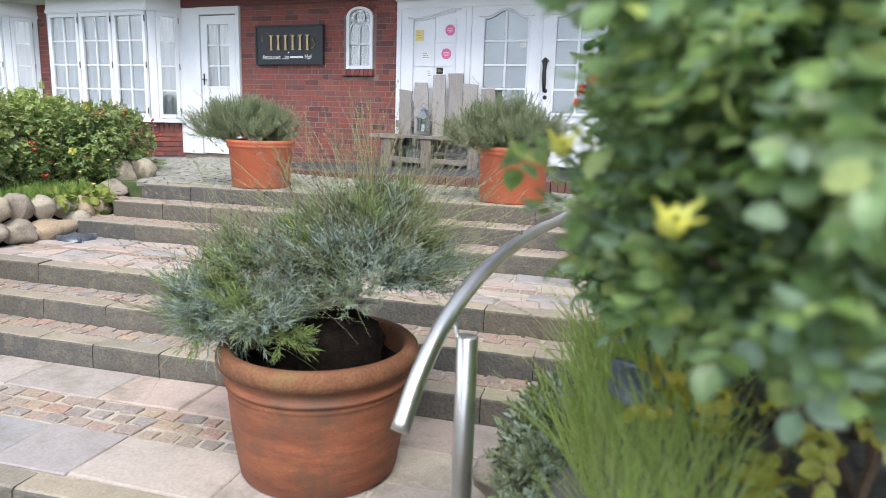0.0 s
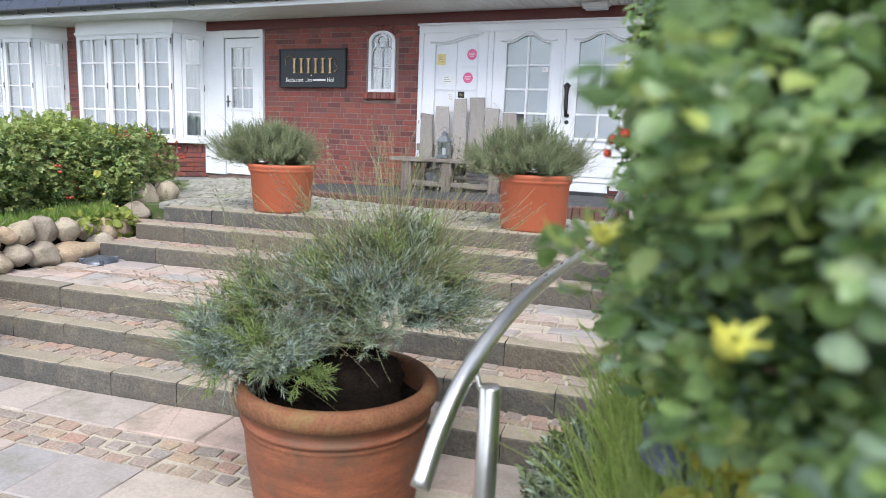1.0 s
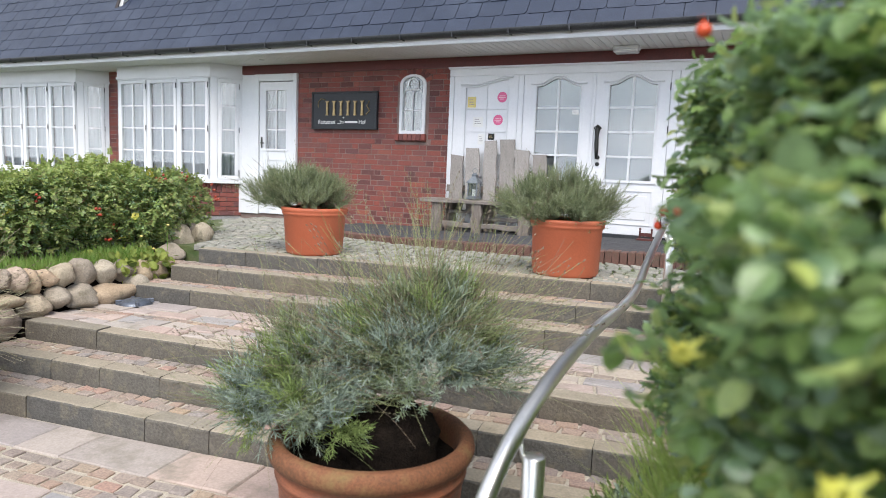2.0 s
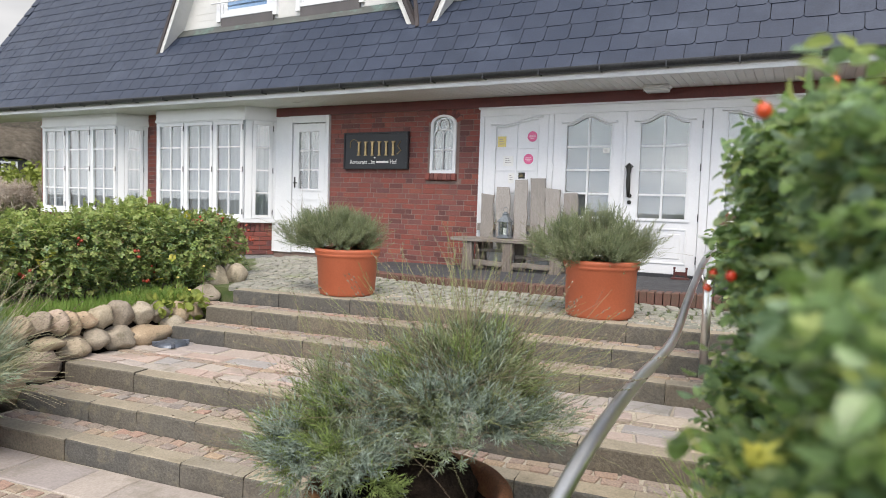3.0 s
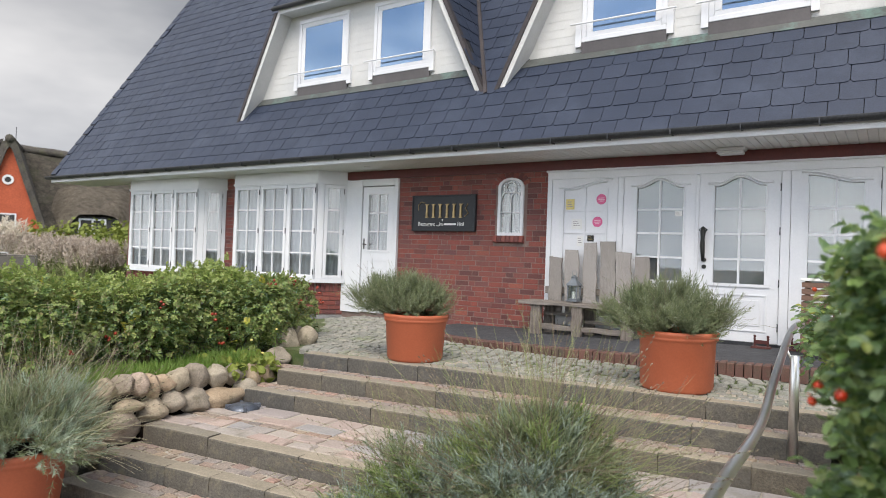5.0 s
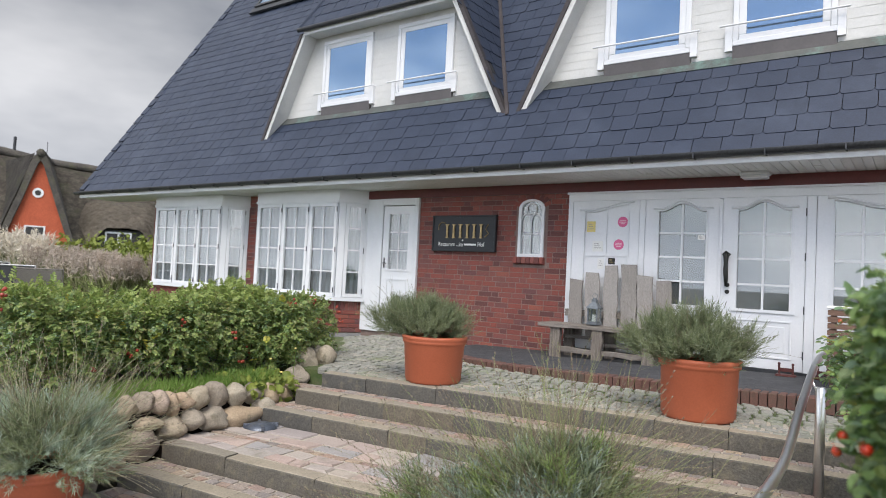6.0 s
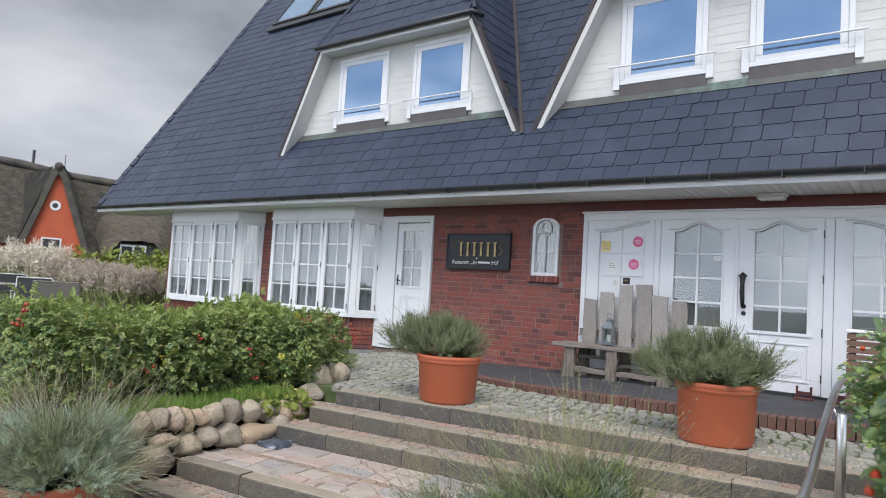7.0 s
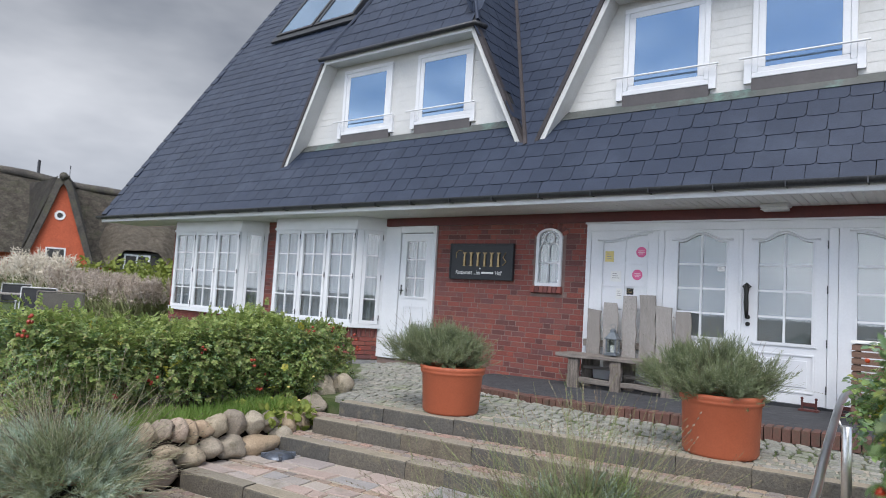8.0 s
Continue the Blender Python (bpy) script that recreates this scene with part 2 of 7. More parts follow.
M["cobble_near"] = surface("terrace_cobble_near", (0.22, 0.23, 0.19), (0.31, 0.31, 0.27), 5, 70, 0.85, 0.5, vary="object",
                      palette=((0.165, 0.17, 0.145), (0.32, 0.31, 0.28), (0.23, 0.22, 0.20), (0.26, 0.27, 0.23), (0.37, 0.345, 0.30)), stain=(0.13, 0.17, 0.055), stain_scale=2.2)
M["moss"] = surface("mossy_joint", (0.050, 0.085, 0.020), (0.11, 0.125, 0.05), 7, 120, 1.0, 0.8, stain=(0.16, 0.14, 0.11))
M["sand"] = surface("sand_joint", (0.36, 0.32, 0.26), (0.50, 0.45, 0.37), 6, 150, 1.0, 0.7, stain=(0.16, 0.14, 0.11), stain_scale=4)
M["mat"] = surface("coir_mat", (0.030, 0.031, 0.036), (0.060, 0.062, 0.070), 9, 220, 1.0, 1.0, stain=(0.085, 0.085, 0.09), stain_scale=5)
M["plinth"] = surface("plinth_concrete", (0.22, 0.22, 0.23), (0.32, 0.31, 0.31), 5, 80, 0.9, 0.4)
M["terracotta"] = surface("terracotta_plastic", (0.40, 0.100, 0.045), (0.46, 0.125, 0.060), 2, 60, 0.55, 0.12, fine_amount=0.12)
M["old_clay"] = surface("weathered_terracotta", (0.16, 0.052, 0.026), (0.35, 0.120, 0.055), 4.0, 70, 0.7, 0.4, stain=(0.085, 0.058, 0.036), stain_scale=2.6, stretch=(0.9, 0.9, 6.0), rough_var=0.2)
M["mossy_clay"] = surface("mossy_terracotta", (0.12, 0.052, 0.022), (0.23, 0.088, 0.040), 5, 80, 0.85, 0.5, stain=(0.14, 0.12, 0.045), stain_scale=5)
M["hedge_leaf"] = surface("hedge_leaf", (0.15, 0.23, 0.07), (0.26, 0.33, 0.11), 3, 60, 0.45, 0.3, vary="island", translucent=0.3,
                          palette=((0.15, 0.25, 0.065), (0.27, 0.36, 0.10), (0.38, 0.45, 0.14), (0.09, 0.16, 0.05), (0.30, 0.24, 0.10), (0.21, 0.31, 0.12), (0.48, 0.50, 0.16)))
M["hedge_tip"] = surface("young_hedge_leaf", (0.24, 0.33, 0.09), (0.38, 0.45, 0.14), 3, 60, 0.45, 0.3, vary="island", translucent=0.4,
                         palette=((0.24, 0.34, 0.08), (0.40, 0.47, 0.14), (0.18, 0.28, 0.07), (0.50, 0.52, 0.18)))
M["soil"] = surface("potting_soil", (0.010, 0.008, 0.007), (0.034, 0.025, 0.019), 18, 110, 1.0, 1.0, bump_dist=0.03, spec=0.08)
M["gravel"] = surface("gravel_and_grass", (0.13, 0.125, 0.105), (0.21, 0.20, 0.175), 2, 60, 1.0, 1.0, bump_dist=0.02, stain=(0.075, 0.10, 0.04), stain_scale=0.5)
M["lawn"] = surface("lawn", (0.045, 0.075, 0.020), (0.09, 0.12, 0.035), 1.5, 60, 1.0, 1.0, bump_dist=0.03)
M["steel"] = surface("brushed_steel", (0.66, 0.66, 0.65), (0.76, 0.76, 0.75), 3, 90, 0.34, 0.05, metal=1.0, fine_amount=0.08)
M["old_wood"] = surface("grey_weathered_wood", (0.20, 0.18, 0.165), (0.42, 0.39, 0.365), 4, 45, 0.9, 0.6, stretch=(7, 7, 0.7), vary="object",
                        palette=((0.28, 0.255, 0.235), (0.40, 0.375, 0.355), (0.22, 0.20, 0.18)), bump_dist=0.006, fine_amount=0.55)
M["seat_wood"] = surface("grey_weathered_seat", (0.11, 0.095, 0.082), (0.27, 0.24, 0.215), 4, 45, 0.9, 0.6, stretch=(0.7, 7, 7))
M["leg_wood"] = surface("brown_weathered_wood", (0.085, 0.07, 0.058), (0.26, 0.225, 0.195), 5, 50, 0.9, 0.7, stretch=(7, 7, 0.7), fine_amount=0.55)
M["slat_wood"] = surface("brown_slats", (0.11, 0.062, 0.042), (0.19, 0.11, 0.075), 4, 45, 0.7, 0.3, stretch=(0.7, 7, 7))
M["sign_black"] = surface("sign_black", (0.012, 0.014, 0.018), (0.02, 0.023, 0.028), 3, 80, 0.55, 0.2)
M["gold"] = surface("aged_gold", (0.22, 0.16, 0.08), (0.40, 0.30, 0.15), 8, 60, 0.35, 0.1, metal=0.8)
M["bronze"] = surface("dark_bronze", (0.016, 0.016, 0.015), (0.05, 0.05, 0.045), 12, 60, 0.45, 0.2, metal=0.7)
M["iron_red"] = surface("red_cast_iron", (0.07, 0.016, 0.014), (0.11, 0.026, 0.02), 8, 60, 0.6, 0.3)
M["lantern"] = surface("grey_blue_metal", (0.13, 0.15, 0.17), (0.20, 0.225, 0.25), 8, 60, 0.5, 0.2, metal=0.4)
M["grey_light"] = surface("grey_cast_metal", (0.095, 0.11, 0.14), (0.15, 0.17, 0.205), 8, 60, 0.42, 0.2, metal=0.5)
M["pink"] = surface("pink_sticker", (0.62, 0.10, 0.24), (0.68, 0.13, 0.28), 5, 40, 0.5, 0.0, fine_amount=0.06)
M["pale_pink"] = surface("pale_pink_print", (0.70, 0.45, 0.52), (0.74, 0.50, 0.56), 5, 40, 0.5, 0.0, fine_amount=0.06)
M["yellow"] = surface("yellow_sticker", (0.62, 0.50, 0.16), (0.66, 0.54, 0.20), 5, 40, 0.5, 0.0, fine_amount=0.06)
M["paper"] = surface("paper", (0.66, 0.66, 0.64), (0.72, 0.72, 0.70), 5, 40, 0.8, 0.0, fine_amount=0.06)
M["print"] = surface("printed_grey", (0.30, 0.28, 0.28), (0.38, 0.36, 0.36), 5, 40, 0.8, 0.0)
M["thatch"] = surface("thatch", (0.08, 0.070, 0.058), (0.21, 0.185, 0.15), 1.6, 6, 1.0, 1.0, bump_dist=0.10, fine_amount=0.6, stain=(0.085, 0.095, 0.045), stain_scale=0.5)
# the gable slopes use it too: their shading is put into the dark tone
M["thatch_dark"] = surface("dark_thatch", (0.055, 0.050, 0.046), (0.125, 0.112, 0.098), 1.2, 8, 1.0, 1.0, bump_dist=0.08, stain=(0.075, 0.08, 0.04), stain_scale=0.6)
M["thatch_straw"] = surface("straw_thatch", (0.13, 0.11, 0.085), (0.29, 0.25, 0.20), 2.5, 9, 1.0, 1.0, bump_dist=0.08, stain=(0.09, 0.08, 0.06), stain_scale=1.5)
M["red_gable"] = surface("orange_red_brick", (0.42, 0.09, 0.040), (0.50, 0.115, 0.055), 1.5, 14, 0.9, 0.3)
M["rope"] = surface("dark_rope", (0.02, 0.022, 0.025), (0.035, 0.036, 0.04), 5, 60, 0.9, 0.2)
M["alu"] = surface("pale_aluminium", (0.55, 0.55, 0.55), (0.62, 0.62, 0.62), 5, 60, 0.4, 0.0, metal=0.5)
M["sling"] = surface("taupe_sling", (0.16, 0.145, 0.13), (0.21, 0.19, 0.17), 5, 90, 0.8, 0.2)
LAV = ((0.17, 0.23, 0.08), (0.24, 0.30, 0.19), (0.07, 0.10, 0.03), (0.38, 0.44, 0.40), (0.22, 0.28, 0.09), (0.28, 0.34, 0.28), (0.09, 0.13, 0.035))
M["lavender_grey"] = surface("silver_lavender", (0.14, 0.20, 0.11), (0.32, 0.39, 0.31), 6, 40, 0.8, 0, vary="island", palette=LAV, translucent=0.2)
M["lavender_green"] = surface("green_lavender", (0.16, 0.20, 0.09), (0.28, 0.31, 0.18), 6, 40, 0.8, 0, vary="island",
                              palette=((0.15, 0.20, 0.07), (0.27, 0.31, 0.17), (0.07, 0.10, 0.03), (0.38, 0.42, 0.30), (0.20, 0.25, 0.10), (0.09, 0.12, 0.045), (0.30, 0.33, 0.21)), translucent=0.2)
M["silver_lav"] = surface("silver_blue_lavender", (0.15, 0.20, 0.17), (0.30, 0.36, 0.34), 6, 40, 0.7, 0, vary="island", translucent=0.12,
                          palette=((0.09, 0.13, 0.07), (0.24, 0.31, 0.24), (0.37, 0.45, 0.39), (0.15, 0.21, 0.13), (0.29, 0.37, 0.30), (0.06, 0.09, 0.04)))
M["stalk_leaf"] = surface("fresh_green_lavender", (0.15, 0.22, 0.06), (0.28, 0.36, 0.12), 6, 40, 0.8, 0, vary="island", translucent=0.25,
                          palette=((0.16, 0.24, 0.06), (0.30, 0.38, 0.13), (0.10, 0.15, 0.04), (0.24, 0.32, 0.10)))
M["stalk"] = surface("pale_green_stalk", (0.14, 0.17, 0.06), (0.22, 0.23, 0.11), 6, 40, 0.8, 0, vary="island",
                     palette=((0.15, 0.21, 0.06), (0.28, 0.29, 0.13), (0.20, 0.28, 0.08), (0.17, 0.14, 0.09), (0.31, 0.30, 0.17)))
M["green_lav"] = surface("dark_green_lavender", (0.08, 0.11, 0.05), (0.16, 0.20, 0.10), 6, 40, 0.8, 0, vary="island", translucent=0.15,
                         palette=((0.05, 0.075, 0.025), (0.16, 0.20, 0.09), (0.26, 0.30, 0.19), (0.10, 0.135, 0.05)))
M["pale_stalk"] = surface("pale_straw_stalk", (0.30, 0.28, 0.18), (0.46, 0.43, 0.30), 6, 40, 0.9, 0, vary="island",
                          palette=((0.34, 0.32, 0.19), (0.52, 0.48, 0.34), (0.30, 0.33, 0.16), (0.42, 0.36, 0.25)))
M["dry_stalk"] = surface("dry_stalk", (0.16, 0.11, 0.08), (0.28, 0.21, 0.14), 6, 40, 0.9, 0, vary="island",
                         palette=((0.11, 0.07, 0.055), (0.21, 0.16, 0.11), (0.14, 0.10, 0.08)))
ROSE = ((0.13, 0.23, 0.06), (0.30, 0.45, 0.12), (0.38, 0.53, 0.20), (0.18, 0.31, 0.14), (0.42, 0.56, 0.42), (0.56, 0.63, 0.17), (0.34, 0.50, 0.23), (0.11, 0.20, 0.055))
M["rose_leaf"] = surface("rose_leaf", (0.12, 0.21, 0.09), (0.20, 0.30, 0.14), 9, 60, 0.28, 0.3, vary="island", palette=ROSE, translucent=0.45)
M["rose_yellow"] = surface("yellowing_leaf", (0.34, 0.36, 0.05), (0.48, 0.44, 0.07), 9, 60, 0.5, 0.3, vary="island",
                           palette=((0.26, 0.33, 0.05), (0.52, 0.46, 0.08), (0.38, 0.40, 0.06)), translucent=0.3)
M["hedge_hip"] = surface("dark_rose_hip", (0.26, 0.035, 0.02), (0.40, 0.065, 0.03), 20, 60, 0.35, 0)
M["hip"] = surface("rose_hip", (0.50, 0.035, 0.015), (0.60, 0.09, 0.02), 20, 60, 0.3, 0)
M["twig"] = surface("brown_twig", (0.10, 0.065, 0.04), (0.18, 0.12, 0.08), 20, 90, 0.9, 0.4)
M["grass"] = surface("grass_blade", (0.12, 0.23, 0.04), (0.22, 0.33, 0.07), 5, 60, 0.6, 0, vary="island",
                     palette=((0.15, 0.30, 0.05), (0.28, 0.42, 0.10), (0.20, 0.36, 0.07), (0.38, 0.42, 0.15)), translucent=0.5)
M["young_hip"] = surface("young_hip", (0.55, 0.60, 0.10), (0.70, 0.66, 0.13), 20, 60, 0.45, 0, translucent=0.3)
M["long_grass"] = surface("long_grass_blade", (0.22, 0.32, 0.07), (0.34, 0.42, 0.12), 5, 60, 0.6, 0, vary="island",
                          palette=((0.44, 0.62, 0.14), (0.58, 0.72, 0.22), (0.50, 0.68, 0.18), (0.66, 0.70, 0.32)), translucent=0.6)
M["silver_leaf"] = surface("silver_leaf", (0.20, 0.27, 0.21), (0.30, 0.36, 0.30), 8, 60, 0.8, 0, vary="island",
                           palette=((0.34, 0.45, 0.31), (0.52, 0.60, 0.48), (0.26, 0.37, 0.20)), translucent=0.2)
M["plume"] = surface("grass_plume", (0.42, 0.35, 0.29), (0.55, 0.47, 0.40), 2, 30, 1.0, 0, vary="island",
                     palette=((0.44, 0.37, 0.31), (0.66, 0.58, 0.50), (0.56, 0.48, 0.41)), translucent=0.3)
M["cream_plume"] = surface("cream_plume", (0.60, 0.53, 0.43), (0.74, 0.67, 0.56), 2, 30, 1.0, 0, vary="island",
                           palette=((0.66, 0.58, 0.47), (0.90, 0.85, 0.75), (0.80, 0.73, 0.62)), translucent=0.3)
M["shrub"] = surface("yellow_green_shrub", (0.10, 0.15, 0.03), (0.22, 0.25, 0.05), 1, 20, 0.7, 0, vary="island",
                     palette=((0.15, 0.22, 0.05), (0.36, 0.40, 0.08), (0.25, 0.31, 0.06)), translucent=0.3)
M["boulder"] = surface("boulder", (0.16, 0.14, 0.115), (0.46, 0.41, 0.34), 8, 70, 0.92, 0.8, vary="object", fine_amount=0.34,
                       palette=((0.42, 0.36, 0.27), (0.42, 0.30, 0.18), (0.30, 0.28, 0.25), (0.48, 0.41, 0.30), (0.44, 0.31, 0.19), (0.52, 0.40, 0.32), (0.28, 0.24, 0.19), (0.42, 0.36, 0.28)), stain=(0.10, 0.09, 0.05), stain_scale=9, bump_dist=0.015)


# ---------------------------------------------------------------- mesh tools
def empty(name, x=0, y=0, z=0, **tags):
    ob = new(name)
    ob.matrix_basis = pose(x, y, z)
    return tagged(ob, **tags)


def link(name, me, material, parent=None, label="", kind="", m=None):
    if not me.materials:
        me.materials.append(M[material])
    ob = new(name, me)
    if parent is not None:
        ob.parent = parent
    if m is not None:
        ob.matrix_basis = m
    return tagged(ob, label=label, kind=kind)


def part(name, bm, material, parent=None, label="", smooth=False, kind="", m=None):
    me = bpy.data.meshes.new(name)
    bm.normal_update()
    bm.to_mesh(me)
    bm.free()
    if smooth:
        for p in me.polygons:
            p.use_smooth = True
    return link(name, me, material, parent, label, kind, m)


def mesh(name, verts, faces, smooth=False):
    me = bpy.data.meshes.new(name)
    me.from_pydata([tuple(v) for v in verts], [], faces)
    me.update()
    if smooth:
        for p in me.polygons:
            p.use_smooth = True
    return me


def boxes(*specs, bevel=0.0):
    """One bmesh of boxes given as (x0, x1, y0, y1, z0, z1)."""
    bm = bmesh.new()
    for x0, x1, y0, y1, z0, z1 in specs:
        mat = Matrix.Translation(((x0 + x1) / 2, (y0 + y1) / 2, (z0 + z1) / 2)) @ Matrix.Diagonal((x1 - x0, y1 - y0, z1 - z0, 1))
        bmesh.ops.create_cube(bm, size=1, matrix=mat)
    if bevel:
        bmesh.ops.bevel(bm, geom=bm.edges[:], offset=bevel, segments=1, affect="EDGES", clamp_overlap=True)
    return bm


def prism(outline, y0, y1):
    """An outline in x and z, pulled from y0 to y1."""
    bm = bmesh.new()
    a = [bm.verts.new((x, y0, z)) for x, z in outline]
    b = [bm.verts.new((x, y1, z)) for x, z in outline]
    bm.faces.new(a)
    bm.faces.new(b[::-1])
    n = len(a)
    for i in range(n):
        bm.faces.new((a[i], b[i], b[(i + 1) % n], a[(i + 1) % n]))
    bmesh.ops.recalc_face_normals(bm, faces=bm.faces[:])
    return bm


def slab(outline, z0, z1):
    """An outline in x and y, from z0 up to z1."""
    bm = bmesh.new()
    a = [bm.verts.new((x, y, z0)) for x, y in outline]
    b = [bm.verts.new((x, y, z1)) for x, y in outline]
    bm.faces.new(a)
    bm.faces.new(b)
    n = len(a)
    for i in range(n):
        bm.faces.new((a[i], b[i], b[(i + 1) % n], a[(i + 1) % n]))
    bmesh.ops.recalc_face_normals(bm, faces=bm.faces[:])
    return bm


def lathe(profile, n=40):
    """A turned form from (radius, height) pairs."""
    bm = bmesh.new()
    rings = []
    for r, z in profile:
        rings.append([bm.verts.new((r * math.cos(2 * math.pi * i / n), r * math.sin(2 * math.pi * i / n), z)) for i in range(n)])
    for a, b in zip(rings, rings[1:]):
        for i in range(n):
            bm.faces.new((a[i], a[(i + 1) % n], b[(i + 1) % n], b[i]))
    return bm


def tube(bm, points, radius, n=10, caps=True):
    """A round bar along points, added to bm; radius may be a list."""
    pts = [Vector(p) for p in points]
    rad = radius if isinstance(radius, (list, tuple)) else [radius] * len(pts)
    rings = []
    up = Vector((0.13, 0.31, 0.94))
    for i, p in enumerate(pts):
        t = (pts[min(i + 1, len(pts) - 1)] - pts[max(i - 1, 0)]).normalized()
        a = t.cross(up)
        if a.length < 0.05:
            a = t.cross(Vector((1, 0, 0)))
        a.normalize()
        b = t.cross(a)
        rings.append([bm.verts.new(p + rad[i] * (math.cos(2 * math.pi * k / n) * a + math.sin(2 * math.pi * k / n) * b)) for k in range(n)])
    for r0, r1 in zip(rings, rings[1:]):
        for k in range(n):
            bm.faces.new((r0[k], r0[(k + 1) % n], r1[(k + 1) % n], r1[k]))
    if caps:
        bm.faces.new(rings[0][::-1])
        bm.faces.new(rings[-1])
    return bm


def curve_points(keys, steps=8):
    """A smooth line through key points."""
    k = [Vector(p) for p in keys]
    k = [2 * k[0] - k[1]] + k + [2 * k[-1] - k[-2]]
    out = []
    for i in range(1, len(k) - 2):
        p0, p1, p2, p3 = k[i - 1:i + 3]
        for s in range(steps):
            t = s / steps
            out.append(0.5 * ((2 * p1) + (p2 - p0) * t + (2 * p0 - 5 * p1 + 4 * p2 - p3) * t * t + (3 * p1 - p0 - 3 * p2 + p3) * t ** 3))
    return out + [k[-2]]


def chamfered(w, d, h, c, seed=0, wob=0.0):
    """Vertices and faces of a block with chamfered top edges, its base at z 0, slightly uneven."""
    r = random.Random(seed)
    j = lambda: r.uniform(-wob, wob)
    lo = [(-w / 2 + j(), -d / 2 + j(), 0), (w / 2 + j(), -d / 2 + j(), 0), (w / 2 + j(), d / 2 + j(), 0), (-w / 2 + j(), d / 2 + j(), 0)]
    mid = [(x, y, h - c + j() * 0.4) for x, y, z in lo]
    top = [(x * (1 - 2 * c / w), y * (1 - 2 * c / d), h + j() * 0.5) for x, y, z in lo]
    v = lo + mid + top
    f = [(0, 3, 2, 1), (8, 9, 10, 11)]
    for b in (0, 4):
        for i in range(4):
            f.append((b + i, b + (i + 1) % 4, b + 4 + (i + 1) % 4, b + 4 + i))
    return v, f


def joined(name, v, f, mats, smooth=False):
    """Many copies of one small form in one mesh, by numpy. mats: (n, 4, 4)."""
    v = np.asarray(v, float)
    mats = np.asarray(mats, float)
    nv, nm = len(v), len(mats)
    co = np.einsum("mij,vj->mvi", mats[:, :3, :3], v) + mats[:, None, :3, 3]
    flat = np.array([i for face in f for i in face])
    sizes = np.array([len(face) for face in f])
    loops = (flat[None] + nv * np.arange(nm)[:, None]).ravel()
    tot = np.tile(sizes, nm)
    starts = np.concatenate(([0], np.cumsum(tot)[:-1]))
    me = bpy.data.meshes.new(name)
    me.vertices.add(nv * nm)
    me.vertices.foreach_set("co", co.ravel())
    me.loops.add(len(loops))
    me.loops.foreach_set("vertex_index", loops)
    me.polygons.add(len(tot))
    me.polygons.foreach_set("loop_start", starts)
    me.polygons.foreach_set("use_smooth", np.full(len(tot), smooth))
    me.update(calc_edges=True)
    me.validate()
    return me


def frames_along(place, along, roll, size):
    """Poses (n, 4, 4) whose z axis runs along a direction, turned by roll, scaled."""
    along = along / np.linalg.norm(along, axis=1, keepdims=True)
    ref = np.where(np.abs(along[:, 2:3]) > 0.95, np.array([[1.0, 0, 0]]), np.array([[0, 0, 1.0]]))
    a = np.cross(ref, along)
    a /= np.linalg.norm(a, axis=1, keepdims=True)
    b = np.cross(along, a)
    c, s = np.cos(roll)[:, None], np.sin(roll)[:, None]
    x, y = a * c + b * s, -a * s + b * c
    out = np.zeros((len(place), 4, 4))
    size = np.broadcast_to(np.asarray(size, float).reshape(-1, 1), (len(place), 1))
    out[:, :3, 0], out[:, :3, 1], out[:, :3, 2], out[:, :3, 3] = x * size, y * size, along * size, place
    out[:, 3, 3] = 1
    return out


def clip(a, lo, hi):
    return max(lo, min(hi, a))


# ---------------------------------------------------------------- levels and the lines of the stairs
LOWER, PLAZA, RISE = -1.23, -1.077, 0.152
TERRACE = PLAZA + 6 * RISE
SKEW = math.atan(0.085)
CS, SN = math.cos(SKEW), math.sin(SKEW)
PLAZA_W, STAIR_W = 5.05, 5.38                              # widths of the lower paving and of the stairs
LEFT = [-1.6, 0.0, 0.02, 0.10, 0.18, 0.32, 0.40]           # where each step begins beside the boulders
EDGE = [-1.30, 0.0, 0.34, 0.70, 1.82, 2.17, 2.50]         # front edge of each step, back from the lowest of the six


def st(u, v):
    """Along the steps and back from the foot of the stairs, as x and y."""
    return -1.36 + u * CS - v * SN, -6.46 + u * SN + v * CS


def mat_z(x):
    return clip(-0.135 + 0.022 * (x + 1.3), -0.14, -0.03)


def height(x, y):
    """The lie of the land."""
    v = -(x + 1.36) * SN + (y + 6.46) * CS
    if x < -1.62:
        up = clip((y + 6.55) / 0.35, 0, 1)
        return LOWER - 0.05 + up * (-0.30 - LOWER + 0.05)
    side = 3.67 + 0.34 * clip((y + 6.95) / 0.4, 0, 1)
    if x > side:                                          # a raised bed, held by boulders along the steps
        up = clip((v + 2.2) / 4.2, 0, 1)
        low = (LOWER - 0.05) * (1 - up) + up * -0.24
        along = clip((y + 9.3) / 0.6, 0, 1)
        bank = -0.70 + clip((x - side - 0.03) / 0.40, 0, 1) * 0.65
        return max(low, low * (1 - along) + bank * along)
    if v > 2.75:
        return -0.27
    return LOWER - 0.06


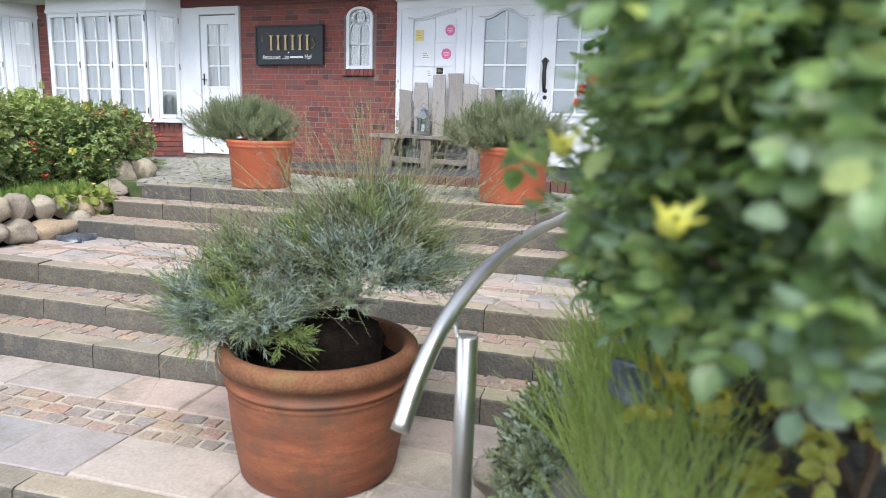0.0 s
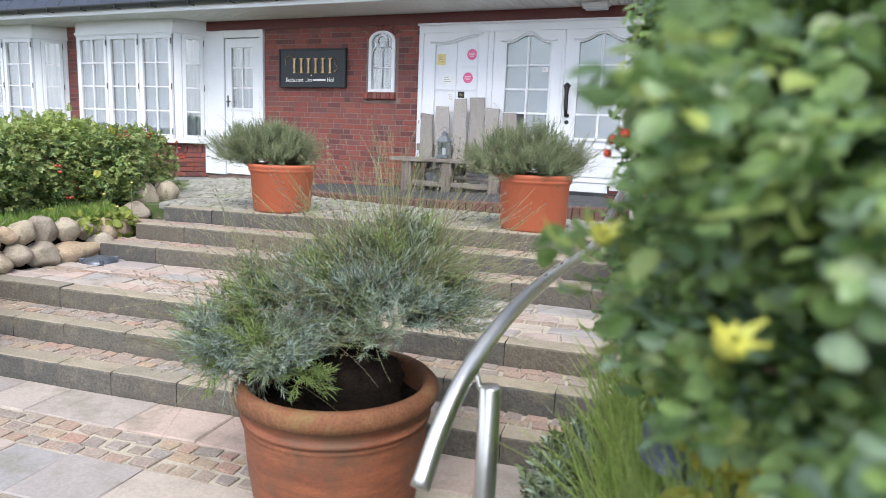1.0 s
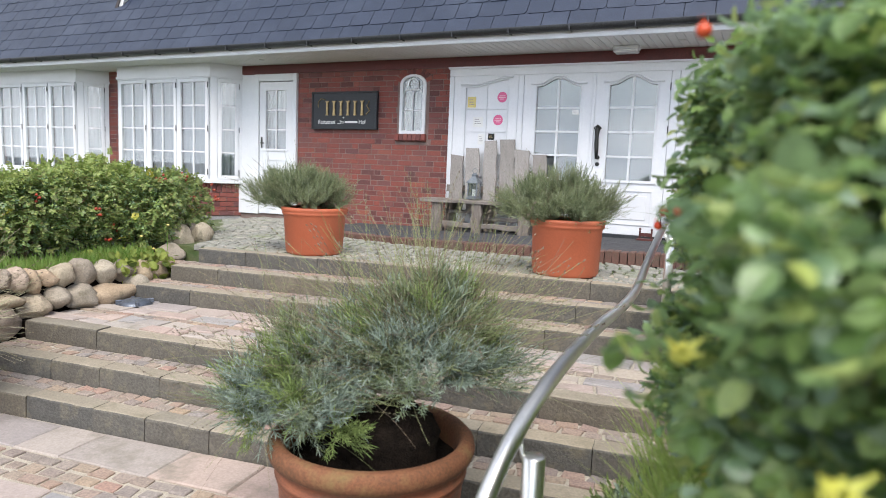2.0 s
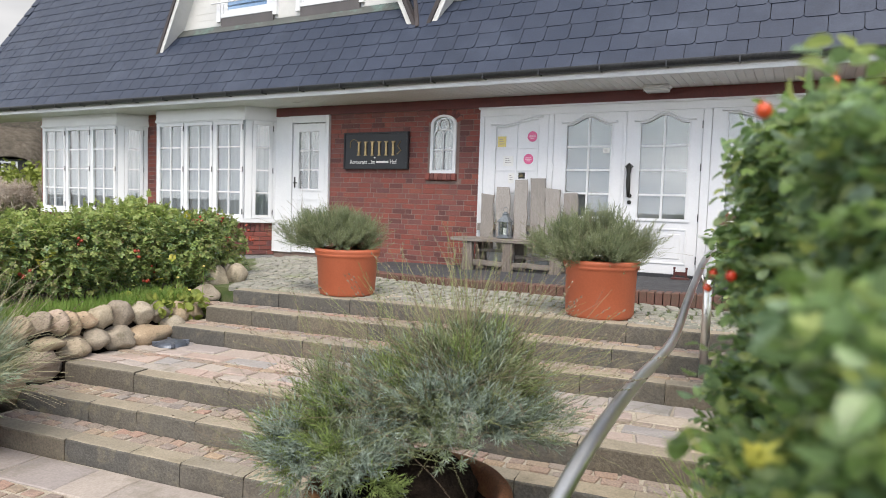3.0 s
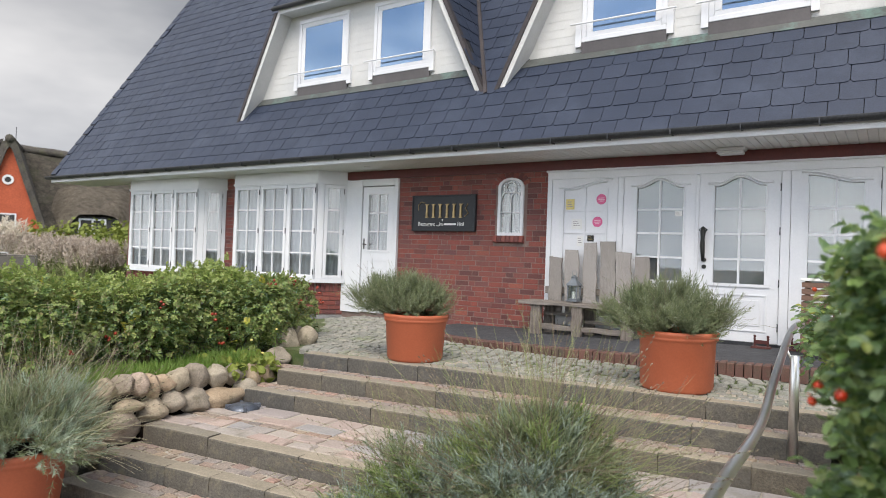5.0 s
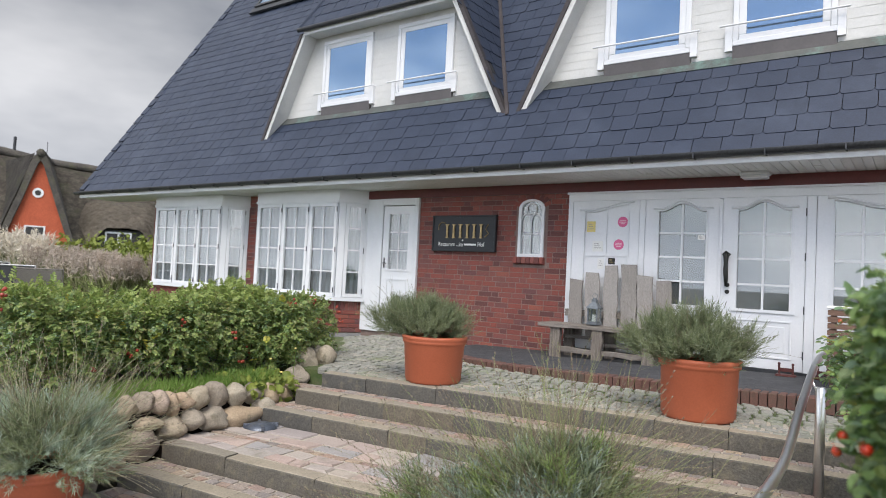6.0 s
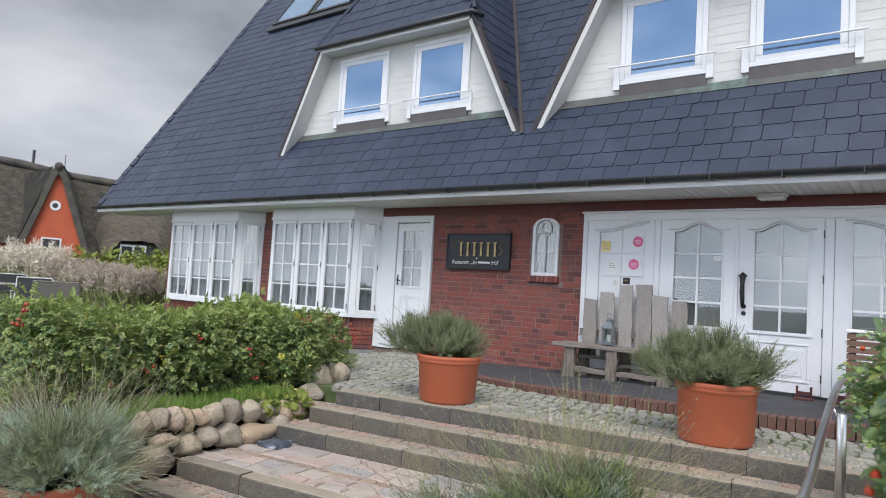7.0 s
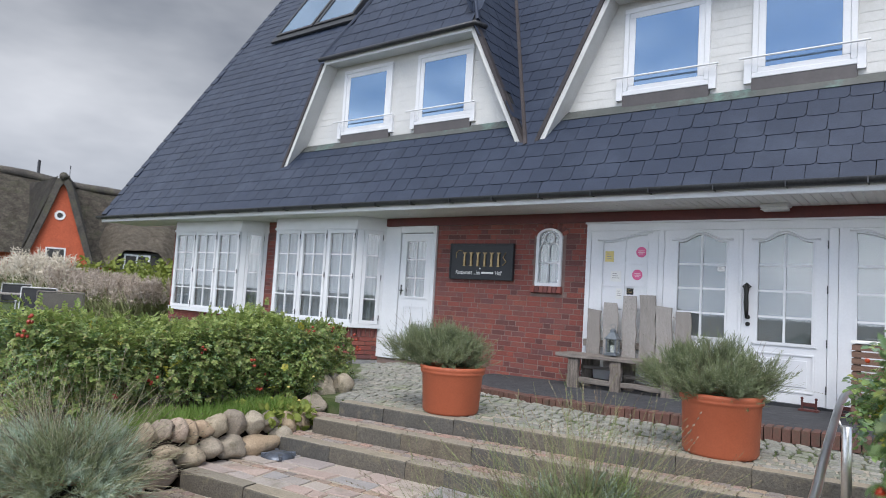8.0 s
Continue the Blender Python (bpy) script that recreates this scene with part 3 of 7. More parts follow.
def build_ground():
    xs = [-900, -300, -120, -60, -40, -28, -20, -15, -12, -9, -7, -5, -4, -3, -2.4, -2, -1.75, -1.63, -1.615, -1.2, 0, 1.5, 3, 3.5, 3.66, 3.675, 3.78, 3.9, 4.0, 4.02, 4.12, 4.3, 4.6, 5, 6, 8, 12, 20, 40, 120, 300, 900]
    ys = [-900, -300, -100, -40, -20, -14, -11, -9.5, -9, -8.6, -8.2, -7.8, -7.4, -7, -6.6, -6.4, -6.2, -6, -5.5, -5, -4.5, -4.0, -3.7, -3.4, -3, -2.5, -2, -1, 0, 3, 8, 15, 30, 60, 150, 400, 900]
    verts = [(x, y, height(x, y) + (noise.noise(Vector((x * 0.8, y * 0.8, 0))) * 0.03 if abs(x) < 20 else 0)) for y in ys for x in xs]
    n = len(xs)
    faces = [(j * n + i, j * n + i + 1, (j + 1) * n + i + 1, (j + 1) * n + i) for j in range(len(ys) - 1) for i in range(n - 1)]
    link("ground", mesh("ground", verts, faces, True), "gravel", label="gravelly garden ground with patches of grass", kind="structure")["category"] = "ground"
    me = mesh("lawn", [(-60, -6.0, -0.27), (-3.2, -6.0, -0.27), (-3.2, -0.5, -0.27), (-10, 14, -0.27), (-60, 40, -0.27)], [(0, 1, 2, 3, 4)])
    tagged(link("lawn", me, "lawn", label="flat green garden lawn behind the hedge", kind="structure"), category="lawn")


build_ground()

# ---------------------------------------------------------------- stairs and paving
stairs = empty("stairs", label="wide outdoor steps of grey stone blocks with stone sett treads", category="stairs", kind="structure")
pavement = empty("pavement", label="pale flagstone paving with a band of small stone setts", category="pavement", kind="structure")
terrace = empty("terrace", label="upper terrace of pale mossy cobbles before the house", category="terrace", kind="structure")


def stair_bodies():
    for i, v in enumerate(EDGE):
        z1 = PLAZA + i * RISE
        v1 = EDGE[i + 1] + 0.16 if i + 1 < len(EDGE) else 3.2
        u0, u1 = (-1.6, PLAZA_W) if i == 0 else (LEFT[i] + 0.02, STAIR_W)
        outline = [st(u0, v + 0.05), st(u1, v + 0.05), st(u1, v1), st(u0, v1)]
        part("bed", slab(outline, LOWER - 0.1, z1 - 0.011), "sand", stairs if i else pavement)


stair_bodies()
r1 = random.Random(4)


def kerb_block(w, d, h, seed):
    """A rough-hewn step block with an uneven front edge and a worn, sandy top, paled further as if lit from above."""
    bm = bmesh.new()
    n = max(5, int(w / 0.07))
    off = Vector((seed * 31.0, seed * 17.0, 0))
    prof = [(-d / 2, 0.0), (-d / 2 - 0.002, h * 0.35), (-d / 2, h * 0.7), (-d / 2 + 0.001, h - 0.018), (-d / 2 + 0.007, h - 0.005), (-d / 2 + 0.022, h), (0.0, h), (d / 2, h), (d / 2, 0.0)]
    rows = []
    for k in range(n + 1):
        x = -w / 2 + w * k / n
        end = 0.003 if k in (0, n) else 0.0
        row = []
        for q, (y, z) in enumerate(prof):
            g = noise.noise(Vector((x * 7, y * 9, z * 9)) + off)
            worn = 0.0045 * g if q in (3, 4, 5) else 0.003 * g
            row.append(bm.verts.new((x * (1 - (0.004 if end and q in (3, 4, 5) else 0)), y + worn + (end * 0.6 if q < 5 else 0), max(0.0, z + (worn * 0.5 if 2 < q < 8 else 0) - (end * 0.6 if 2 < q < 8 else 0)))))
        rows.append(row)
    for a, b in zip(rows, rows[1:]):
        for q in range(len(prof) - 1):
            f = bm.faces.new((a[q], b[q], b[q + 1], a[q + 1]))
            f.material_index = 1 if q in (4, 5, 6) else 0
            f.smooth = q in (3, 4)
    bm.faces.new(rows[0])
    bm.faces.new(rows[-1][::-1])
    bmesh.ops.recalc_face_normals(bm, faces=bm.faces[:])
    me = bpy.data.meshes.new("step_block")
    bm.to_mesh(me)
    bm.free()
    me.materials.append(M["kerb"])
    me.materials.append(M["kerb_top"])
    return me


def kerb_row(i):
    v, z = EDGE[i], PLAZA + i * RISE
    u, end = (-1.6, PLAZA_W) if i == 0 else (LEFT[i], STAIR_W)
    while u < end - 0.05:
        w = r1.uniform(0.40, 0.95)
        if end - u - w < 0.35:
            w = end - u
        x, y = st(u + w / 2, v + 0.08 + r1.uniform(-0.006, 0.006))
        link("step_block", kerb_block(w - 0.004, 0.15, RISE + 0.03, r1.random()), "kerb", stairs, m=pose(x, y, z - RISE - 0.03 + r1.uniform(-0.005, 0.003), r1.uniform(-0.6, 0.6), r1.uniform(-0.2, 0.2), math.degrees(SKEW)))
        u += w


for step in range(7):
    kerb_row(step)

sett_meshes = []
for k in range(6):
    vv, ff = chamfered(0.096 + 0.01 * (k % 3), 0.078, 0.05, 0.005, k, 0.010)
    sett_meshes.append(mesh("sett", vv, ff))
sett_v, sett_f = chamfered(0.104, 0.078, 0.05, 0.005, 3, 0.010)
far_setts = []


def sett_rows(u0, u1, v0, rows, z, parent, pitch=0.098):
    for row in range(rows):
        u = u0 + r1.uniform(0, 0.1)
        while u < u1 - 0.06:
            s = r1.uniform(0.85, 1.25)
            w = 0.112 * s
            x, y = st(u + w / 2, v0 + (row + 0.5) * pitch + r1.uniform(-0.006, 0.006))
            m = pose(x, y, z - 0.050 + r1.uniform(-0.003, 0.003), r1.uniform(-1, 1), r1.uniform(-1, 1), math.degrees(SKEW) + r1.uniform(-5, 5)) @ Matrix.Diagonal((s, r1.uniform(0.95, 1.05), 1, 1))
            if parent is None:
                far_setts.append(np.array(m))
            else:
                link("sett", r1.choice(sett_meshes), "sett", parent, m=m)
            u += w + 0.016


def flag(u0, u1, v0, v1, z, parent):
    g = 0.008 if z < PLAZA + 0.1 else 0.024
    w, d = u1 - u0 - g, v1 - v0 - g
    vv, ff = chamfered(w, d, 0.05, 0.008, r1.random(), 0.008 if z < PLAZA + 0.1 else 0.018)
    x, y = st((u0 + u1) / 2, (v0 + v1) / 2)
    link("flagstone", mesh("flagstone", vv, ff), "flag", parent, m=pose(x, y, z - 0.05 + r1.uniform(-0.004, 0.004), r1.uniform(-0.5, 0.5), r1.uniform(-0.5, 0.5), math.degrees(SKEW)))


def flag_rows(u0, u1, v0, v1, depth, z, parent, lo=0.35, hi=0.75):
    v = v0
    while v < v1 - 0.08:
        d = depth * r1.uniform(0.85, 1.15)
        if v1 - v - d < 0.15:
            d = v1 - v
        u = u0
        while u < u1 - 0.05:
            w = r1.uniform(lo, hi)
            if u1 - u - w < 0.25:
                w = u1 - u
            flag(u, u + w, v, v + d, z, parent)
            u += w
        v += d


# lower paving: kerb, flags, a band of setts, flags up to the first step
flag_rows(-1.6, PLAZA_W, EDGE[0] + 0.17, -0.72, 0.42, PLAZA, pavement)
sett_rows(-0.6, PLAZA_W - 0.9, -0.72, 3, PLAZA, pavement, 0.108)
flag_rows(-1.6, PLAZA_W, -0.39, -0.002, 0.37, PLAZA, pavement)
# treads
sett_rows(0.03, STAIR_W, EDGE[1] + 0.165, 2, PLAZA + RISE, stairs, 0.088)
sett_rows(0.03, STAIR_W, EDGE[2] + 0.165, 2, PLAZA + 2 * RISE, stairs, 0.096)
sett_rows(0.03, STAIR_W, EDGE[4] + 0.165, 2, PLAZA + 4 * RISE, None, 0.094)
sett_rows(0.03, STAIR_W, EDGE[5] + 0.165, 2, PLAZA + 5 * RISE, None, 0.086)
# landing: flags with small infill
flag_rows(0.03, STAIR_W, EDGE[3] + 0.17, EDGE[3] + 0.52, 0.17, PLAZA + 3 * RISE, stairs, 0.16, 0.44)
sett_rows(0.03, STAIR_W, EDGE[3] + 0.525, 1, PLAZA + 3 * RISE, None, 0.1)
flag_rows(0.03, STAIR_W, EDGE[3] + 0.63, EDGE[4] - 0.002, 0.23, PLAZA + 3 * RISE, stairs, 0.18, 0.5)
tagged(link("setts_joined", joined("setts_joined", sett_v, sett_f, far_setts), "sett_far", stairs, kind="stuff"))


def build_terrace():
    outline = [st(-0.3, 2.66), st(STAIR_W + 0.6, 2.66), (4.9, 0.1), (-3.6, 0.3), (-3.9, -2.3), (-2.2, -3.3)]
    part("bed", slab(outline, -0.5, TERRACE - 0.018), "moss", terrace)
    vv, ff = chamfered(0.112, 0.086, 0.05, 0.009, 5, 0.010)
    near_mesh, n_near = mesh("cobble", vv, ff), 0
    mats = []
    v = 2.68
    while v < 6.8:
        u = -2.2 + r1.uniform(0, 0.1)
        while u < STAIR_W + 0.8:
            x, y = st(u, v)
            left = -1.25 - (y + 3.9) * 0.75
            on_mat = y > -1.95 + 0.55 * clip((0.4 - x) / 1.2, 0, 1) ** 2 * 2.3 and x > -0.9
            if y < -0.04 - 0.0437 * x and x > max(left, -3.6) and not on_mat and r1.random() > 0.03:
                s = r1.uniform(0.76, 1.02)
                m = pose(x, y, TERRACE - 0.05 + r1.uniform(-0.006, 0.004), r1.uniform(-3, 3), r1.uniform(-3, 3), math.degrees(SKEW) + r1.uniform(-8, 8)) @ Matrix.Diagonal((s, s, 1, 1))
                if v < 3.3 and n_near < 290:
                    link("cobble", near_mesh, "cobble_near", terrace, m=m)
                    n_near += 1
                else:
                    mats.append(np.array(m))
            u += 0.132
        v += 0.108
    link("cobbles_joined", joined("cobbles_joined", vv, ff, mats), "cobble", terrace, kind="stuff")


build_terrace()


def edge_line(s):
    """The curved brick edge of the door mat: s from 0 at the wall to 1 at the far end."""
    if s < 0.36:
        a = s / 0.36 * math.pi / 2
        return -1.55 + 2.3 * (1 - math.cos(a)) , -0.55 - 1.45 * math.sin(a)
    return 0.75 + (s - 0.36) / 0.64 * 4.2, -2.0


def build_mat():
    entrance_mat = empty("door_mat", label="large dark grey coir mat with a curved brick edge at the doors", category="mat", kind="structure")
    pts = [edge_line(i / 40) for i in range(41)]
    verts = [(x, y, mat_z(x)) for x, y in pts] + [(x, 0.14, mat_z(x)) for x, y in pts]
    n = len(pts)
    faces = [(i, i + 1, n + i + 1, n + i) for i in range(n - 1)]
    base = len(verts)
    verts += [(x, y, -0.4) for x, y in pts]
    faces += [(base + i, base + i + 1, i + 1, i) for i in range(n - 1)]
    link("mat", mesh("mat", verts, faces), "mat", entrance_mat)
    length, last = 0.0, Vector((*edge_line(0), 0))
    vv, ff = chamfered(0.074, 0.20, 0.14, 0.008, 9, 0.003)
    me = mesh("edge_brick", vv, ff)
    for i in range(1, 2001):
        p = Vector((*edge_line(i / 2000), 0))
        length += (p - last).length
        if length >= 0.081:
            d = (p - last).normalized()
            ang = math.degrees(math.atan2(p.y - edge_line((i - 4) / 2000)[1], p.x - edge_line((i - 4) / 2000)[0]))
            link("edge_brick", me, "edge_brick", entrance_mat, m=pose(p.x, p.y, mat_z(p.x) - 0.133 + r1.uniform(-0.004, 0.004), 0, 0, ang + r1.uniform(-2, 2)))
            length = 0.0
        last = p


build_mat()

# ---------------------------------------------------------------- the house
HOUSE = pose(0, 0, 0, 0, 0, -2.5)                        # the house stands slightly askew to the garden


def by_house(ob):
    """Turns a thing that stands or hangs at the house with it."""
    ob.matrix_basis = HOUSE @ ob.matrix_basis
    return ob


house = empty("house", label="red brick house with slate roof, dormers and white windows", category="house")
by_house(house)
ROOF_Y, ROOF_Z, ROOF_K = -0.99, 2.59, 0.655                # eaves line, and how far the roof goes back per metre of height
VERGE = -13.05


def roof_y(z):
    return ROOF_Y + (z - ROOF_Z) * ROOF_K


def build_walls():
    # front wall in pieces round the openings
    wall = part("front_wall", boxes((-2.85, 0.0, 0.003, 0.3, -0.4, 1.295)), "mortar", house, "red and violet brick wall with pale joints")
    for spec in ((-2.85, -0.865, 0.003, 0.3, 1.295, 2.27), (-0.415, 0.0, 0.003, 0.3, 1.295, 2.27), (-0.865, -0.415, 0.003, 0.3, 2.22, 2.27), (-4.1, 9.0, 0.003, 0.3, 2.27, 2.62), (4.3, 9.0, 0.003, 0.3, -0.4, 2.27), (-7.62, -6.9, 0.003, 0.3, -0.4, 2.27), (-11.2, -10.6, 0.003, 0.3, -0.4, 2.62), (-4.1, -2.85, 0.003, 0.3, -0.4, -0.10), (-7.62, -6.9, 0.003, 0.3, 2.27, 2.62)):
        part("front_pier", boxes(spec), "mortar", house)
    part("side_wall", boxes((-11.2, -10.9, 0.3, 9.0, -0.4, 2.62)), "mortar", house)
    part("side_wall", boxes((8.7, 9.0, 0.3, 9.0, -0.4, 2.62)), "mortar", house)
    part("back_wall", boxes((-11.2, 9.0, 9.0, 9.3, -0.4, 2.62)), "mortar", house)
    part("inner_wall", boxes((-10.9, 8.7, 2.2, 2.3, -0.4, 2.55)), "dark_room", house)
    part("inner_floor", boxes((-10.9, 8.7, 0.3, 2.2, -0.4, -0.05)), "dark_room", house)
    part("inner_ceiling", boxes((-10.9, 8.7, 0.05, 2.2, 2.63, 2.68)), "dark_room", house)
    # bricks in half bond; courses of 8.2 cm
    L, H, G = 0.238, 0.071, 0.011
    vv = [(x, y, z) for z in (0, H) for y in (0, 0.016) for x in (0, 1)]
    near, rest = [], []
    z, row = -0.33, 0
    while z < 2.55:
        x = -11.2 - (row % 2) * 0.125 - (0.06 if row % 3 == 0 else 0)
        k = 0
        while x < 9.0:
            w = L if (k + row) % 3 else 0.113
            segs = [(x, x + w)]
            allowed = [(-2.845, -0.005), (4.3, 9.0), (-7.62, -6.9), (-11.2, -10.6)] if z < 2.25 else [(-11.2, 9.0)]
            if 1.21 < z < 2.19:
                allowed = [(-2.845, -0.92), (-0.36, -0.005)] + allowed[1:]
            elif 1.1 < z < 1.25:
                allowed = [(-2.845, -0.94), (-0.34, -0.005)] + allowed[1:]
            for a, b in allowed:
                s, e = max(x, a), min(x + w, b)
                if e - s > 0.03:
                    (near if a == -2.845 and -0.2 < z < 1.95 and s > -2.2 else rest).append((s, e - s, z))
            x += w + G
            k += 1
        z += H + G
        row += 1
    near.sort(key=lambda b: abs(b[0] + 0.9) * 0.6 + abs(b[2] - 0.6))
    rest += near[300:]
    base_v, base_f = chamfered(1, H, 0.016, 0.003, 2, 0.0)
    shared = {}
    for s, w, zz in near[:300]:
        key = round(w, 3)
        if key not in shared:
            v2, f2 = chamfered(w, H, 0.016, 0.0035, 2, 0.001)
            shared[key] = mesh("brick", v2, f2)
        link("brick", shared[key], "brick", wall, m=pose(s + w / 2, 0.014, zz + H / 2 + r1.uniform(-0.0015, 0.0015), 90, 0, 0) @ pose(0, 0, r1.uniform(-0.002, 0.002)))
    mats = [np.array(pose(s + w / 2, 0.014, zz + H / 2, 90, 0, 0) @ Matrix.Diagonal((w, 1, 1, 1))) for s, w, zz in rest]
    link("bricks_joined", joined("bricks_joined", base_v, base_f, mats), "brick_far", wall, kind="stuff")


build_walls()


def build_eaves():
    # boarded soffit, fascia and half-round gutter
    bm = bmesh.new()
    last, x = None, VERGE + 0.12
    while x < 9.2:
        for dx, z in ((0.0, 2.44), (0.088, 2.44), (0.091, 2.450), (0.097, 2.450)):
            pair = bm.verts.new((x + dx, -0.945, z)), bm.verts.new((x + dx, -0.005, z))
            if last:
                bm.faces.new((last[0], last[1], pair[1], pair[0]))
            last = pair
        x += 0.1
    part("soffit_boarding", bm, "soffit", house, "white boarded soffit")
    part("soffit_backing", boxes((VERGE + 0.1, 9.2, -0.94, 0.012, 2.466, 2.48)), "soffit", house)
    part("fascia", boxes((VERGE + 0.06, 9.3, -1.00, -0.945, 2.43, 2.575), bevel=0.006), "white", house, "white fascia board")
    # a plain band laid over the brick lintel, coloured as it looks in shade
    part("lintel_band", boxes((-4.1, 9.0, -0.03, 0.008, 2.29, 2.437)), "shaded_lintel_red", house, "dark red band for the shaded brick lintel under the eaves")
    bm = bmesh.new()
    n = 12
    prof = [(ROOF_Y - 0.075 + 0.065 * math.cos(math.pi + math.pi * i / n), 2.565 + 0.065 * math.sin(math.pi + math.pi * i / n)) for i in range(n + 1)]
    prof += [(y, z + 0.006) for y, z in prof[::-1]]
    a = [bm.verts.new((VERGE - 0.02, y, z)) for y, z in prof]
    b = [bm.verts.new((9.4, y, z)) for y, z in prof]
    for i in range(len(prof)):
        j = (i + 1) % len(prof)
        bm.faces.new((a[i], b[i], b[j], a[j]))
    bm.faces.new(a)
    gut = part("gutter", bm, "zinc", house, "dark zinc gutter", True)
    x = VERGE + 0.3
    while x < 9:
        part("gutter_bracket", boxes((x, x + 0.014, ROOF_Y - 0.143, ROOF_Y + 0.03, 2.495, 2.572)), "zinc", gut)
        x += 0.78


build_eaves()

# roof planes and their slates
roof = empty("roof")
roof.parent = house
SLATE_W, SLATE_H = 0.335, 0.27


def slate_form(w, h):
    """One slate with its clipped corners; x along the roof, y up the slope, z off it."""
    e = w - 0.008
    o = [(0, 0.034), (0.009, 0.013), (0.030, 0.0), (e - 0.046, 0.0), (e - 0.016, 0.011), (e, 0.042), (e, h * 1.12), (0, h * 1.12)]
    top = [(x, y, 0.016 - y * 0.03) for x, y in o]
    bot = [(x, y, 0.008 - y * 0.03) for x, y in o]
    n = len(o)
    return top + bot, [tuple(range(n))] + [(i, n + i, n + (i + 1) % n, (i + 1) % n) for i in range(n)][::1]


def slate_field(origin, right, upslope, rows, width, inside, near=None, w=SLATE_W, h=SLATE_H):
    """Slates over a plane; inside(u, v) tells where they lie, near(u, v) which are separate pieces."""
    right, upslope = Vector(right).normalized(), Vector(upslope).normalized()
    off = right.cross(upslope)
    base = Matrix((right, upslope, off)).transposed().to_4x4()
    base.translation = Vector(origin)
    one, mats = None, []
    vv, ff = slate_form(w, h)
    for row in range(rows):
        u = -(row % 2) * w * 0.5 - (row * 0.07) % 0.2
        while u < width:
            if inside(u + w / 2, (row + 0.5) * h):
                m = base @ pose(u, row * h, r1.uniform(0, 0.003), r1.uniform(-0.3, 0.3), r1.uniform(-0.3, 0.3), r1.uniform(-0.25, 0.25))
                if near and near(u, row * h):
                    if one is None:
                        one = mesh("slate", vv, ff)
                    link("slate", one, "slate", roof, m=m)
                else:
                    mats.append(np.array(m))
            u += w
    if mats:
        link("slates_joined", joined("slates_joined", vv, ff, mats), "slate_far", roof, kind="stuff")


UPV = Vector((0, ROOF_K, 1)).normalized()
PER_Z = math.sqrt(1 + ROOF_K * ROOF_K)                    # slope metres per metre of height
TIP_Z, TOP_Z = 3.45, 5.54                                 # feet and heads of the dormer sides
DORMERS = [(-6.72, -0.985), (-0.735, 4.98)]                 # feet of each dormer's sides
LEAN_IN = 1.03                                            # how far the sides lean in


def in_dormer(x, z):
    for a, b in DORMERS:
        lean = (z - TIP_Z) / (TOP_Z - TIP_Z) * LEAN_IN
        if z > TIP_Z + 0.42 and a + lean + 0.12 < x < b - lean - 0.12 and z < 8.6:
            return True
    return False


def build_roof():
    z1 = 11.0
    verts = [(VERGE, ROOF_Y, ROOF_Z), (9.4, ROOF_Y, ROOF_Z), (9.4, roof_y(z1), z1), (VERGE, roof_y(z1), z1),
             (VERGE, ROOF_Y, ROOF_Z - 0.08), (9.4, ROOF_Y, ROOF_Z - 0.08), (9.4, roof_y(z1) + 0.1, z1 - 0.1), (VERGE, roof_y(z1) + 0.1, z1 - 0.1)]
    link("roof_deck", mesh("roof_deck", verts, [(0, 1, 2, 3), (7, 6, 5, 4), (0, 3, 7, 4), (1, 5, 6, 2), (0, 4, 5, 1), (3, 2, 6, 7)]), "underlay", roof)
    yb = roof_y(z1)
    back = [(VERGE, yb, z1), (9.4, yb, z1), (9.4, 9.6, 2.5), (VERGE, 9.6, 2.5)]
    link("roof_back", mesh("roof_back", back, [(0, 1, 2, 3)]), "slate_far", roof)
    inside = lambda u, v: u > 0.22 and not in_dormer(VERGE + u, ROOF_Z + v / PER_Z)
    near = lambda u, v: VERGE + u > -1.9 and v < 2.1 and VERGE + u < 4.6
    slate_field((VERGE, ROOF_Y - 0.065, ROOF_Z - 0.05), (1, 0, 0), UPV, 39, 21.8, inside, near)
    # verge: capping slates and a dark edge
    a, b = Vector((VERGE + 0.05, ROOF_Y, ROOF_Z + 0.03)), Vector((VERGE + 0.05, roof_y(z1), z1 + 0.03))
    n = 30
    for i in range(n):
        bm = bmesh.new()
        p, q = a.lerp(b, i / n), a.lerp(b, (i + 1) / n - 0.004)
        up = Vector((0, -1, ROOF_K)).normalized() * 0.05
        c = [p + Vector((0.0, 0, 0)), p + Vector((0.24, 0, 0)), q + Vector((0.24, 0, 0)), q + Vector((0.0, 0, 0))]
        vs = [bm.verts.new(x) for x in c] + [bm.verts.new(x + up * (0.75 if k < 2 else 0.6)) for k, x in enumerate(c)]
        for f in ((4, 5, 6, 7), (0, 1, 5, 4), (1, 2, 6, 5), (2, 3, 7, 6), (3, 0, 4, 7)):
            bm.faces.new([vs[k] for k in f])
        bmesh.ops.recalc_face_normals(bm, faces=bm.faces[:])
        part("verge_slate", bm, "slate", roof)
    # gable wall under the verge
    zt = 10.6
    gable = [(-11.05, 0.3, 2.6), (-11.05, roof_y(zt) + 0.2, zt), (-11.05, 9.0, 2.6)]
    link("gable", mesh("gable", gable, [(0, 1, 2)]), "mortar", roof)


build_roof()


